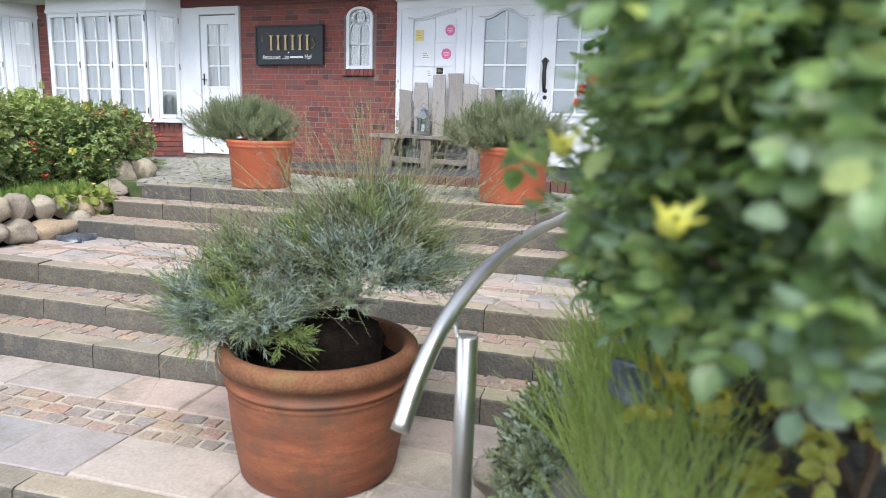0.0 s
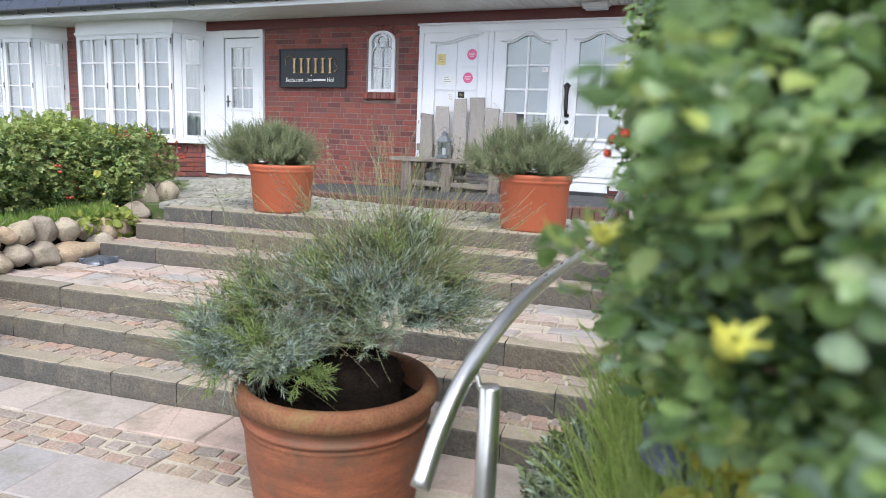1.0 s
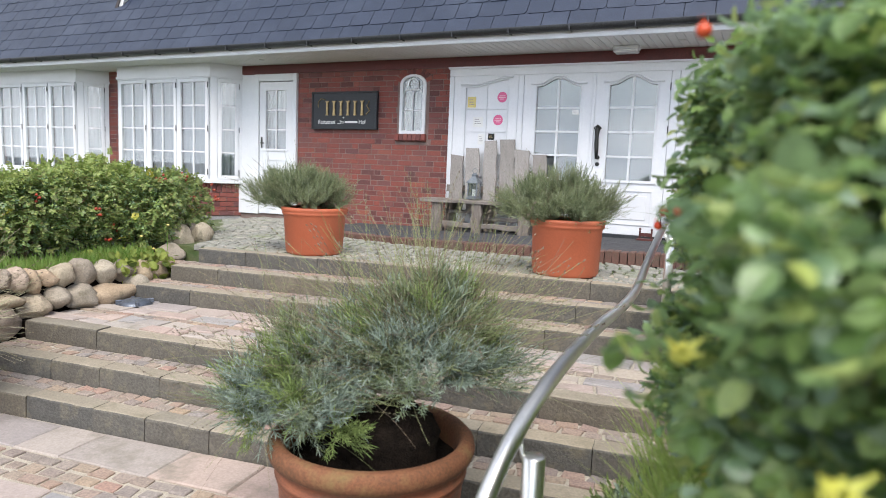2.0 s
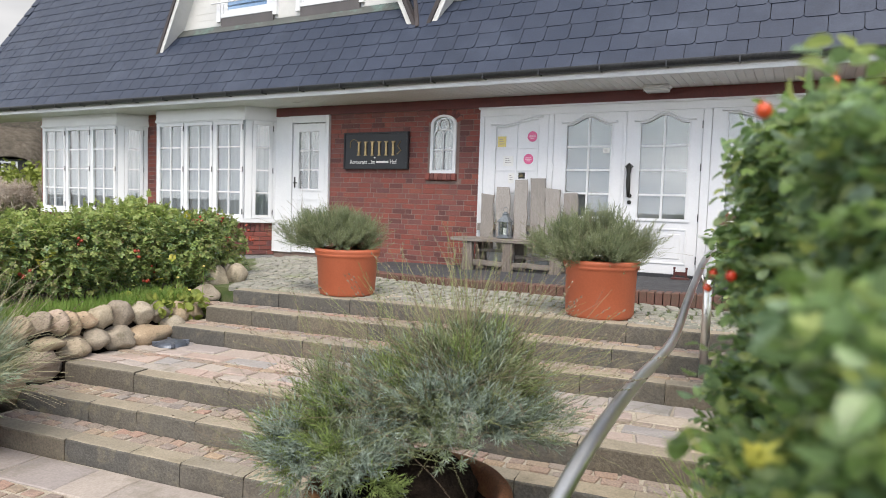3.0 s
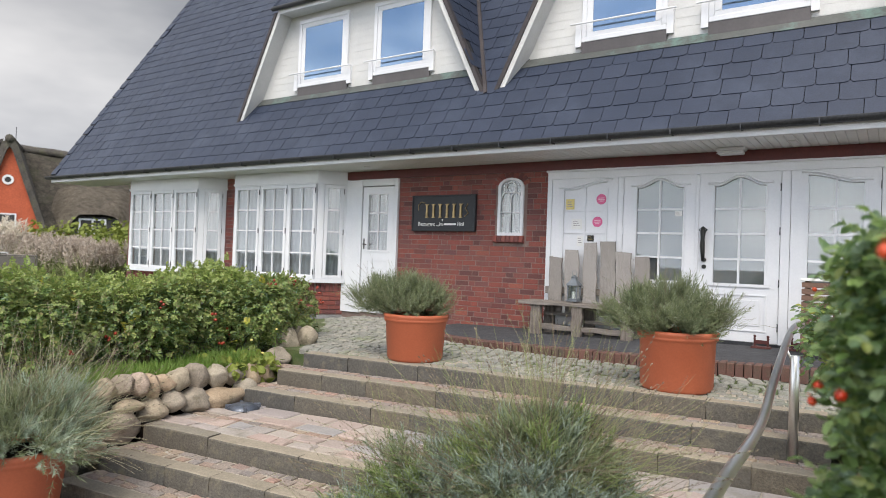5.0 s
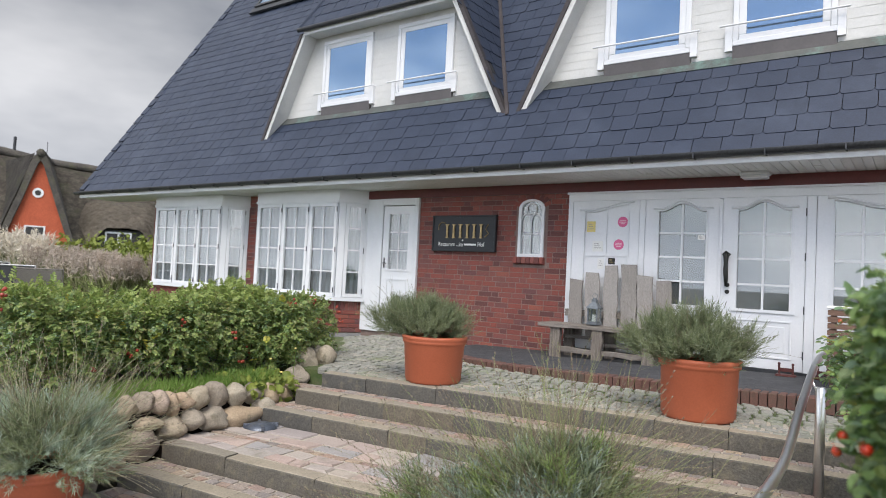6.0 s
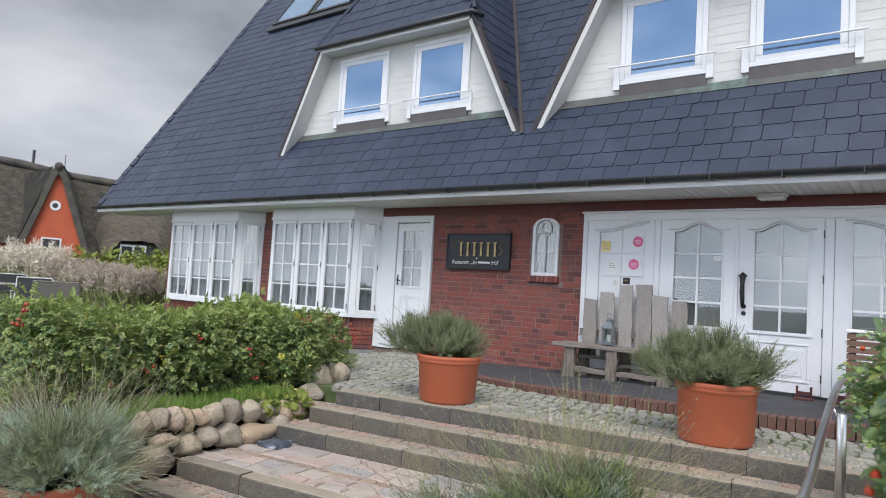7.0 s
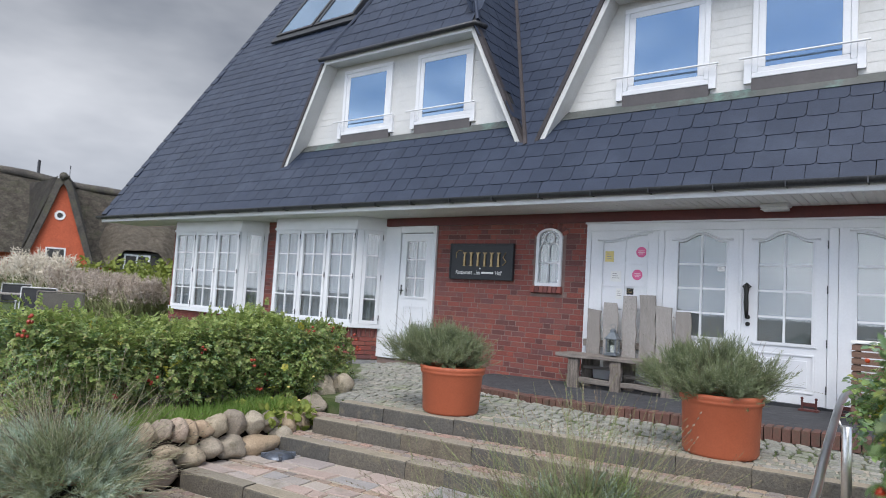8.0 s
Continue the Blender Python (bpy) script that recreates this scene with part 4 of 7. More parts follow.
def build_skylight():
    sky = empty("skylight")
    sky.parent = house
    tilt = math.degrees(math.atan2(1, ROOF_K))
    z0 = 8.17
    for x0 in (-11.12, -9.54):
        m = pose(x0, roof_y(z0) - 0.1, z0 + 0.03, tilt, 0, 0)
        part("sash", boxes((0, 1.5, 0, 0.09, -0.04, 0.07), (0, 1.5, 1.9, 1.98, -0.04, 0.07), (0, 0.08, 0.09, 1.9, -0.04, 0.07), (1.42, 1.5, 0.09, 1.9, -0.04, 0.07), bevel=0.006), "zinc", sky, "dark metal roof window frame", m=m)
        p = part("pane", boxes((0.08, 1.42, 0.09, 1.9, 0.03, 0.045)), "glass_coated", sky, m=m)
        p.visible_shadow = False
    part("flashing", boxes((-0.1, 3.2, -0.22, -0.01, -0.03, 0.03)), "zinc", sky, m=pose(-11.12, roof_y(z0) - 0.1, z0 + 0.03, tilt, 0, 0))


build_skylight()


def framed(bmx, x0, x1, z0, z1, y0, y1, t):
    """Adds a rectangular frame of width t."""
    for s in ((x0, x1, y0, y1, z0, z0 + t), (x0, x1, y0, y1, z1 - t, z1), (x0, x0 + t, y0, y1, z0 + t, z1 - t), (x1 - t, x1, y0, y1, z0 + t, z1 - t)):
        bmx.append(s)


HIP_K = 0.50


def build_dormer(index, a, b):
    d = empty("dormer", label="white boarded dormer")
    d.parent = house
    face = -0.11
    lean = lambda z: (z - TIP_Z) / (TOP_Z - TIP_Z) * LEAN_IN
    front = -0.42
    zb = 3.88
    # boarded front wall, board by board
    z = zb
    while z < TOP_Z + 0.05:
        specs = bmesh.new()
        h = 0.125
        la, lb = a + lean(z) + 0.06, b - lean(z) - 0.06
        ha, hb = a + lean(z + h) + 0.06, b - lean(z + h) - 0.06
        vs = [specs.verts.new(p) for p in ((la, face - 0.003, z), (lb, face - 0.003, z), (hb, face, z + h), (ha, face, z + h), (la, face + 0.03, z), (lb, face + 0.03, z), (hb, face + 0.03, z + h), (ha, face + 0.03, z + h))]
        for f in ((0, 1, 2, 3), (4, 7, 6, 5), (0, 4, 5, 1), (3, 2, 6, 7), (0, 3, 7, 4), (1, 5, 6, 2)):
            specs.faces.new([vs[k] for k in f])
        z += h
        bmesh.ops.recalc_face_normals(specs, faces=specs.faces[:])
        part("board", specs, "board_paint", d)
    # leaning white edge boards with a dark outer strip
    for x_foot, sgn in ((a, 1), (b, -1)):
        for off, w, mat_name, y0, y1, label in ((0.0, 0.085, "board_paint", front, face + 0.04, "white edge board"), (-0.075, 0.072, "brown_metal", front - 0.02, front + 0.09, "dark metal edge strip")):
            p = [(x_foot + sgn * off, TIP_Z - 0.02), (x_foot + sgn * (off + w), TIP_Z - 0.02), (x_foot + sgn * (off + w + LEAN_IN + 0.015), TOP_Z + 0.02), (x_foot + sgn * (off + LEAN_IN + 0.015), TOP_Z + 0.02)]
            part("edge_board", prism(p, y0, y1), mat_name, d, label)
        # side plane of slates, going back into the roof
        ridge = 8.9
        nz = ridge - TIP_Z
        up = Vector((sgn * LEAN_IN * nz / (TOP_Z - TIP_Z), 0, nz))
        length = up.length
        hip = (ridge - TOP_Z) * HIP_K
        o = Vector((x_foot - sgn * 0.05, front + 0.07, TIP_Z))
        mid = up * ((TOP_Z - TIP_Z) / nz)
        deck = [o, o + mid, o + up + Vector((0, hip - 0.3, 0)), o + up + Vector((0, nz * ROOF_K + 0.3, 0)), o + Vector((0, 0.2, 0))]
        link("side_deck", mesh("side_deck", deck, [(0, 1, 2, 3, 4)]), "underlay", d)
        def cover(u, v):
            z_here = TIP_Z + v / length * nz
            return max(0.0, (z_here - TOP_Z) * HIP_K - 0.25) < u < (z_here - TIP_Z) * ROOF_K + 0.12
        if sgn < 0:
            slate_field(o, (0, 1, 0), up, 21, 4.6, cover, None, 0.335, 0.27)
            foot, head = Vector((x_foot + 0.08, roof_y(TIP_Z) - 0.02, TIP_Z)), Vector((x_foot + 0.08, roof_y(TIP_Z) - 0.02, TIP_Z)) + up + Vector((0, nz * ROOF_K, 0))
            part("valley", tube(bmesh.new(), [foot, head], 0.05, 6), "brown_metal", d, "dark metal valley strip")
    # windows
    wins = [(1.44, 2.60), (3.335, 4.455)] if index == 0 else [(1.295, 2.395), (3.05, 4.11)]
    for w0, w1 in wins:
        x0, x1 = a + w0, a + w1
        wb = 4.12                     # foot of the window
        win = empty("dormer_window", label="white dormer window reflecting the sky")
        win.parent = house
        fr = []
        framed(fr, x0 - 0.06, x1 + 0.06, wb, 5.42, face - 0.05, face + 0.02, 0.07)
        framed(fr, x0 + 0.01, x1 - 0.01, wb + 0.05, 5.36, face - 0.035, face + 0.02, 0.09)
        part("frame", boxes(*fr, bevel=0.006), "white", win)
        p = part("pane", boxes((x0 + 0.1, x1 - 0.1, face - 0.026, face - 0.021, wb + 0.14, 5.27)), "glass_coated", win)
        p.visible_shadow = False
        # a near-black sheet before the boards paints the dark of the room
        part("unlit_room_sheet", boxes((x0 + 0.1, x1 - 0.1, face - 0.017, face - 0.014, wb + 0.14, 5.27)), "dark_room", win)
        gask = []
        framed(gask, x0 + 0.095, x1 - 0.095, wb + 0.135, 5.275, face - 0.024, face - 0.004, 0.012)
        part("gasket", boxes(*gask), "underlay", win)
        part("apron", boxes((x0 - 0.06, x1 + 0.06, face - 0.04, face + 0.02, 3.95, wb)), "apron_metal", win, "dark metal apron")
        part("post", boxes((x0 - 0.15, x0 - 0.06, face - 0.06, face + 0.02, wb - 0.065, wb + 0.26)), "white", win)
        part("post", boxes((x1 + 0.06, x1 + 0.15, face - 0.06, face + 0.02, wb - 0.065, wb + 0.26)), "white", win)
        part("rail", tube(bmesh.new(), [(x0 - 0.2, face - 0.13, wb + 0.25), (x1 + 0.2, face - 0.13, wb + 0.25)], 0.014), "white", win, "thin white rail")
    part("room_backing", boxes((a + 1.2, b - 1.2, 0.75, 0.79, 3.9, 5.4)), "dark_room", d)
    # flashing over the slates below
    z0, z1 = 3.85, 3.99
    verts = [(a + 0.22, roof_y(z0) - 0.06, z0), (b - 0.22, roof_y(z0) - 0.06, z0), (b - 0.30, face - 0.015, z1), (a + 0.30, face - 0.015, z1),
             (a + 0.22, roof_y(z0) - 0.02, z0 - 0.02), (b - 0.22, roof_y(z0) - 0.02, z0 - 0.02), (b - 0.30, face + 0.01, z1 - 0.01), (a + 0.30, face + 0.01, z1 - 0.01)]
    link("flashing", mesh("flashing", verts, [(0, 1, 2, 3), (7, 6, 5, 4), (0, 4, 5, 1), (0, 3, 7, 4), (1, 5, 6, 2), (2, 6, 7, 3)]), "copper", d, "copper flashing with green patina")
    # dormer roof: white eaves board, gutter, and a slated slope with hipped ends
    ta, tb = a + LEAN_IN + 0.06, b - LEAN_IN - 0.06
    part("eaves_board", boxes((ta - 0.02, tb + 0.02, front + 0.02, face + 0.02, TOP_Z + 0.0, TOP_Z + 0.05), (ta - 0.02, tb + 0.02, front - 0.02, front + 0.02, TOP_Z - 0.02, TOP_Z + 0.06), bevel=0.005), "white", d)
    part("dormer_gutter", tube(bmesh.new(), [(ta - 0.12, front - 0.07, TOP_Z + 0.08), (tb + 0.12, front - 0.07, TOP_Z + 0.08), (tb + 0.16, front + 0.16, TOP_Z + 0.08)], 0.045, 12), "zinc", d, "dark dormer gutter", True)
    zt = 8.9
    y0 = front - 0.03
    slope = LEAN_IN / (TOP_Z - TIP_Z)
    step_in = slope * (zt - TOP_Z)
    deck = [(ta - 0.12, y0, TOP_Z + 0.09), (tb + 0.12, y0, TOP_Z + 0.09), (tb + 0.1 - step_in, y0 + (zt - TOP_Z) * HIP_K, zt), (ta - 0.1 + step_in, y0 + (zt - TOP_Z) * HIP_K, zt)]
    link("hip_deck", mesh("hip_deck", deck, [(0, 1, 2, 3)]), "underlay", d)
    wid = tb - ta + 0.24
    run = lambda v: slope * v / math.sqrt(1 + HIP_K * HIP_K)
    slate_field((ta - 0.12, y0, TOP_Z + 0.11), (1, 0, 0), (0, HIP_K, 1), 14, wid, lambda u, v: run(v) - 0.02 < u < wid - run(v) + 0.02, None, 0.335, 0.27)
    for sgn, x0 in ((1, ta - 0.12), (-1, tb + 0.12)):
        p0 = Vector((x0, y0, TOP_Z + 0.14))
        part("hip_cap", tube(bmesh.new(), [p0, p0 + Vector((sgn * step_in, (zt - TOP_Z) * HIP_K, zt - TOP_Z))], 0.035, 6), "slate", d)


for n_dormer, (da, db) in enumerate(DORMERS):
    build_dormer(n_dormer, da, db)

# ---------------------------------------------------------------- windows and doors
def muntins(x0, x1, z0, z1, cols, rows, y0, y1, t=0.022):
    out = []
    for i in range(1, cols):
        x = x0 + (x1 - x0) * i / cols
        out.append((x - t / 2, x + t / 2, y0, y1, z0, z1))
    for j in range(1, rows):
        z = z0 + (z1 - z0) * j / rows
        for i in range(cols):
            a = x0 + (x1 - x0) * i / cols + (t / 2 if i else 0)
            b = x0 + (x1 - x0) * (i + 1) / cols - (t / 2 if i < cols - 1 else 0)
            out.append((a, b, y0 + 0.002, y1, z - t / 2, z + t / 2))
    return out


def glazing(specs, parent, m=None):
    for b in specs:
        part("glazing_bar", boxes(b), "white", parent, m=m)


def curtain_mesh(w, h, folds, depth=0.03):
    n = folds * 6
    verts = []
    for j in range(2):
        for i in range(n + 1):
            verts.append((w * i / n, depth * math.sin(2 * math.pi * folds * i / n) * (0.7 + 0.3 * math.sin(i * 1.7)), h * j))
    return mesh("curtain", verts, [(i, i + 1, n + 2 + i, n + 1 + i) for i in range(n)], True)


def casement(parent, m, w, h, cols, rows, curtain=True, pane_mat="glass"):
    """A glazed sash of width w and height h, its lower left corner at the origin of m, looking to -y."""
    t = 0.062
    fr = []
    framed(fr, 0.004, w - 0.004, 0.004, h - 0.004, -0.03, 0.02, t)
    sash = part("casement", boxes(*fr, bevel=0.005), "white", parent, m=m)
    glazing(muntins(t, w - t, t, h - t, cols, rows, -0.018, 0.012), parent, m)
    p = part("pane", boxes((t, w - t, 0.0, 0.006, t, h - t)), pane_mat, parent, m=m)
    p.visible_shadow = False
    for z in (0.12, h / 2, h - 0.12):
        part("hinge", boxes((w - 0.006, w + 0.008, -0.042, -0.03, z - 0.05, z + 0.05)), "zinc", parent, m=m)
    if curtain:
        link("curtain", curtain_mesh(w - 0.02, h, max(3, int(w * 9))), "curtain", parent, "white net curtain", m=m @ pose(0.01, 0.09, 0))
    return sash


def build_bay(x0, x1):
    """A bay with three sashes before the wall and an angled sash at either end."""
    bay = empty("bay_window", label="white bay window with divided panes")
    bay.parent = house
    yf, reach, zs, zt = -0.45, 0.33, 0.46, 2.19
    ang = math.degrees(math.atan2(0.45, reach))
    side = math.hypot(0.45, reach)
    w = (x1 - x0 - 0.14) / 3
    for i in range(3):
        x = x0 + 0.03 + i * (w + 0.04)
        casement(bay, pose(x, yf, zs), w, zt - zs, 2, 4)
        if i:
            part("mullion", boxes((x - 0.04, x, yf - 0.012, yf + 0.05, zs, zt)), "white", bay)
    for x, a in ((x1, ang), (x0 - reach, -ang)):
        m = pose(x, yf if a > 0 else 0, zs, 0, 0, a)
        casement(bay, m @ pose(0.12, 0, 0), side - 0.2, zt - zs, 1, 4)
        for c0, c1 in ((0.0, 0.12), (side - 0.08, side)):
            part("corner_board", boxes((c0, c1, -0.02, 0.06, 0, zt - zs), bevel=0.005), "white", bay, m=m)
    def plate(name, z0, z1, grow, mat_name, label=""):
        o = [(x0 - reach - grow, 0.012), (x0 - grow * 0.5, yf - grow), (x1 + grow * 0.5, yf - grow), (x1 + reach + grow, 0.012)]
        part(name, slab(o, z0, z1), mat_name, bay, label)
    plate("sill", 0.39, 0.46, 0.05, "white", "white timber sill")
    plate("head", zt, 2.44, 0.025, "white")
    plate("head_moulding", zt + 0.02, zt + 0.06, 0.045, "white")
    plate("apron_wall", -0.4, 0.39, -0.06, "mortar")
    part("plinth", slab([(x0 - reach + 0.05, 0.0), (x0 + 0.03, yf + 0.03), (x1 - 0.03, yf + 0.03), (x1 + reach - 0.05, 0.0)], -0.4, -0.2), "plinth", bay)
    # brick apron below the sill, with a soldier course
    bv, bf = chamfered(1, 0.071, 0.016, 0.004, 2, 0.0)
    mats = []
    for (ax, ay), (bx, by) in (((x0 + 0.02, yf + 0.06), (x1 - 0.02, yf + 0.06)), ((x1 - 0.02, yf + 0.06), (x1 + reach - 0.06, 0.01))):
        a, b = Vector((ax, ay, 0)), Vector((bx, by, 0))
        d = b - a
        rot = math.degrees(math.atan2(d.y, d.x))
        z, row = -0.18, 0
        while z < 0.19:
            u = 0.0 if row % 2 else -0.12
            while u < d.length - 0.03:
                s, e = max(u, 0), min(u + 0.238, d.length)
                if e - s > 0.03:
                    p = a + d.normalized() * ((s + e) / 2)
                    mats.append(np.array(pose(p.x, p.y, z + 0.035, 0, 0, rot) @ pose(0, 0.002, 0, 90) @ Matrix.Diagonal((e - s, 1, 1, 1))))
                u += 0.249
            z += 0.082
            row += 1
        u = 0.0
        while u < d.length - 0.05:
            p = a + d.normalized() * (u + 0.035)
            mats.append(np.array(pose(p.x, p.y, 0.305, 0, 0, rot) @ pose(0, 0.0, 0, 90, 90, 0) @ Matrix.Diagonal((0.15, 1, 1, 1))))
            u += 0.082
    link("apron_bricks", joined("apron_bricks", bv, bf, mats), "brick_far", bay, kind="stuff")


build_bay(-6.67, -4.38)
build_bay(-10.37, -7.86)


def arch_top(x, x0, x1, mode):
    """Height over the shoulder of the wavy door arch."""
    s = (x - x0) / (x1 - x0)
    if mode == "left":
        s = s * 0.5
    elif mode == "right":
        s = 0.5 + s * 0.5
    return 0.105 * 0.5 * (1 - math.cos(2 * math.pi * clip((s - 0.06) / 0.88, 0, 1)))


def build_leaf(parent, x0, x1, mode, backed):
    """A door leaf with an arched light over a raised panel, filling x0 to x1."""
    z0, z1 = 0.0, 2.15
    gx0, gx1, gz0, gz1 = x0 + 0.178, x1 - 0.152, 0.715, 1.99
    n = 24
    arch = [(gx0 + (gx1 - gx0) * i / n, gz1 + arch_top(gx0 + (gx1 - gx0) * i / n, gx0, gx1, mode)) for i in range(n + 1)]
    part("stile", boxes((x0, gx0, -0.05, 0.0, z0, z1)), "white", parent)
    part("stile", boxes((gx1, x1, -0.05, 0.0, z0, z1)), "white", parent)
    part("bottom_rail", boxes((gx0, gx1, -0.05, 0.0, z0, gz0)), "white", parent)
    head = arch + [(gx1, z1), (gx0, z1)]
    part("arched_head", prism(head, -0.05, 0.0), "white", parent)
    # raised moulding over the light
    bm = bmesh.new()
    line = [(gx0 - 0.07, -0.055, gz1 + 0.03 + arch[0][1] - gz1)] + [(x, -0.055, z + 0.03) for x, z in arch] + [(gx1 + 0.07, -0.055, arch[-1][1] + 0.03)]
    tube(bm, line, 0.014, 6)
    line = [(x, -0.052, z) for x, z in arch]
    tube(bm, line, 0.011, 6)
    part("arch_moulding", bm, "white", parent, smooth=True)
    fr = []
    framed(fr, gx0 - 0.015, gx1 + 0.015, gz0 - 0.015, gz1 + 0.3, -0.062, -0.04, 0.02)
    part("light_bead", boxes((gx0 - 0.012, gx0 + 0.012, -0.062, -0.02, gz0, gz1), (gx1 - 0.012, gx1 + 0.012, -0.062, -0.02, gz0, gz1), (gx0 - 0.05, gx1 + 0.05, -0.07, -0.02, gz0 - 0.025, gz0 + 0.012)), "white", parent)
    bars = muntins(gx0, gx1, gz0, gz1 + 0.02, 2, 4, -0.045, -0.012, 0.026)
    xm = (gx0 + gx1) / 2
    bars.append((xm - 0.013, xm + 0.013, -0.045, -0.012, gz1 + 0.02, gz1 + arch_top(xm, gx0, gx1, mode)))
    glazing(bars, parent)
    pane = arch + [(gx1, gz0), (gx0, gz0)]
    p = part("pane", prism(pane, -0.026, -0.02), "white" if backed else "glass", parent)
    p.visible_shadow = False
    # raised lower panel
    pf = []
    framed(pf, gx0 - 0.02, gx1 + 0.02, 0.13, 0.60, -0.062, -0.045, 0.022)
    part("panel_moulding", boxes(*pf, bevel=0.003), "white", parent)
    part("raised_panel", boxes((gx0 + 0.05, gx1 - 0.05, -0.06, -0.045, 0.20, 0.53), bevel=0.008), "white", parent)
    for z in (0.2, 0.75, 1.4, 1.95):
        if x1 > 2.9 or x0 > 1.1 and x1 < 2.3:
            xx = x1 if x1 > 2.9 else x0
            part("hinge", boxes((xx - 0.006, xx + 0.006, -0.062, -0.05, z - 0.05, z + 0.05)), "zinc" if x1 > 2.9 else "white", parent)
    if x0 > 1.1:
        # added sheet: on the first such leaf its grey paints dim room and reflections
        part("pane_backing", boxes((gx0 - 0.02, gx1 + 0.02, -0.008, -0.003, gz0 - 0.02, z1 - 0.01)), "pane_backing", parent, "plain grey backing sheet behind the glass")
    elif not backed:
        link("curtain", curtain_mesh(gx1 - gx0 + 0.4, 2.0, 9), "curtain", parent, "pale net curtain", m=pose(gx0 - 0.2, 0.35, 0.2))


def build_entrance():
    ent = empty("entrance", label="white timber double door with arched side panels")
    ent.parent = house
    fr = [(0.0, 0.075, -0.06, 0.03, -0.06, 2.15), (4.2, 4.275, -0.06, 0.03, -0.06, 2.15), (0.0, 4.275, -0.06, 0.03, 2.15, 2.27), (1.085, 1.165, -0.06, 0.03, -0.06, 2.15), (3.16, 3.265, -0.06, 0.03, -0.06, 2.15)]
    part("frame", boxes(*fr, bevel=0.006), "white", ent)
    part("cornice", boxes((-0.02, 4.295, -0.085, 0.03, 2.255, 2.285), bevel=0.006), "white", ent)
    part("threshold", boxes((0.0, 4.275, -0.08, 0.03, -0.2, -0.005)), "zinc", ent)
    build_leaf(ent, 0.08, 1.08, "left", True)
    build_leaf(ent, 1.17, 2.15, "full", False)
    build_leaf(ent, 2.19, 3.155, "full", False)
    build_leaf(ent, 3.27, 4.195, "right", False)
    part("cover_strip", boxes((2.148, 2.192, -0.072, 0.0, 0.0, 2.14), bevel=0.005), "white", ent)
    # plain bronze grip and lock rosette
    bm = bmesh.new()
    tube(bm, [(2.265, -0.115, 1.00), (2.265, -0.125, 1.10), (2.26, -0.13, 1.2), (2.26, -0.125, 1.30), (2.26, -0.12, 1.38), (2.26, -0.115, 1.44)], [0.018, 0.026, 0.030, 0.024, 0.034, 0.022], 10)
    tube(bm, [(2.26, -0.12, 1.36), (2.215, -0.12, 1.41), (2.26, -0.12, 1.45), (2.31, -0.12, 1.41), (2.26, -0.12, 1.36)], 0.011, 8)
    tube(bm, [(2.265, -0.05, 1.02), (2.265, -0.13, 1.02)], 0.012, 8)
    tube(bm, [(2.26, -0.05, 1.42), (2.26, -0.13, 1.42)], 0.012, 8)
    part("door_handle", bm, "bronze", ent, "dark cast bronze door handle", True)
    for z in (1.02, 0.93):
        part("rosette", tube(bmesh.new(), [(2.27, -0.05, z), (2.27, -0.066, z)], 0.028, 16), "bronze", ent)


build_entrance()


def stickers():
    panel = [("round_sticker", "pink", 0.835, 1.845, 0.075, "round pink sticker on the white door panel"), ("round_sticker", "pink", 0.785, 1.52, 0.075, "round pink sticker on the white door panel")]
    for name, mat_name, x, z, r, label in panel:
        st_ob = by_house(tagged(part(name, tube(bmesh.new(), [(x, -0.0285, z), (x, -0.031, z)], r, 28), mat_name, label=label), category="sticker", group="door stickers"))
        for k, (w0, dz) in enumerate(((0.045, 0.018), (0.05, -0.004), (0.03, -0.026))):
            part("print_bar", boxes((x - w0, x + w0, -0.0335, -0.031, z + dz - 0.005, z + dz + 0.005)), "pale_pink", st_ob)
    for x, z, w, h, mat_name, label in ((0.36, 1.77, 0.13, 0.17, "yellow", "pale yellow notice on the white door panel"), (0.47, 1.49, 0.16, 0.15, "paper", "white notice with grey print on the door panel"),
                                        (0.53, 1.24, 0.10, 0.15, "paper", "small framed notice on the door panel"), (0.69, 1.28, 0.10, 0.09, "bronze", "small dark plaque on the door panel"),
                                        (1.92, 1.63, 0.09, 0.065, "paper", "small white notice on the door glass")):
        n_ob = by_house(tagged(part("notice", boxes((x - w / 2, x + w / 2, -0.033, -0.0285, z - h / 2, z + h / 2)), mat_name, label=label), category="notice", group="door notices"))
        for k in range(3):
            part("print_bar", boxes((x - w * 0.32, x + w * (0.1 + 0.1 * k), -0.0355, -0.0325, z + h * (0.22 - 0.2 * k), z + h * (0.28 - 0.2 * k))), "print" if mat_name != "bronze" else "gold", n_ob)


stickers()


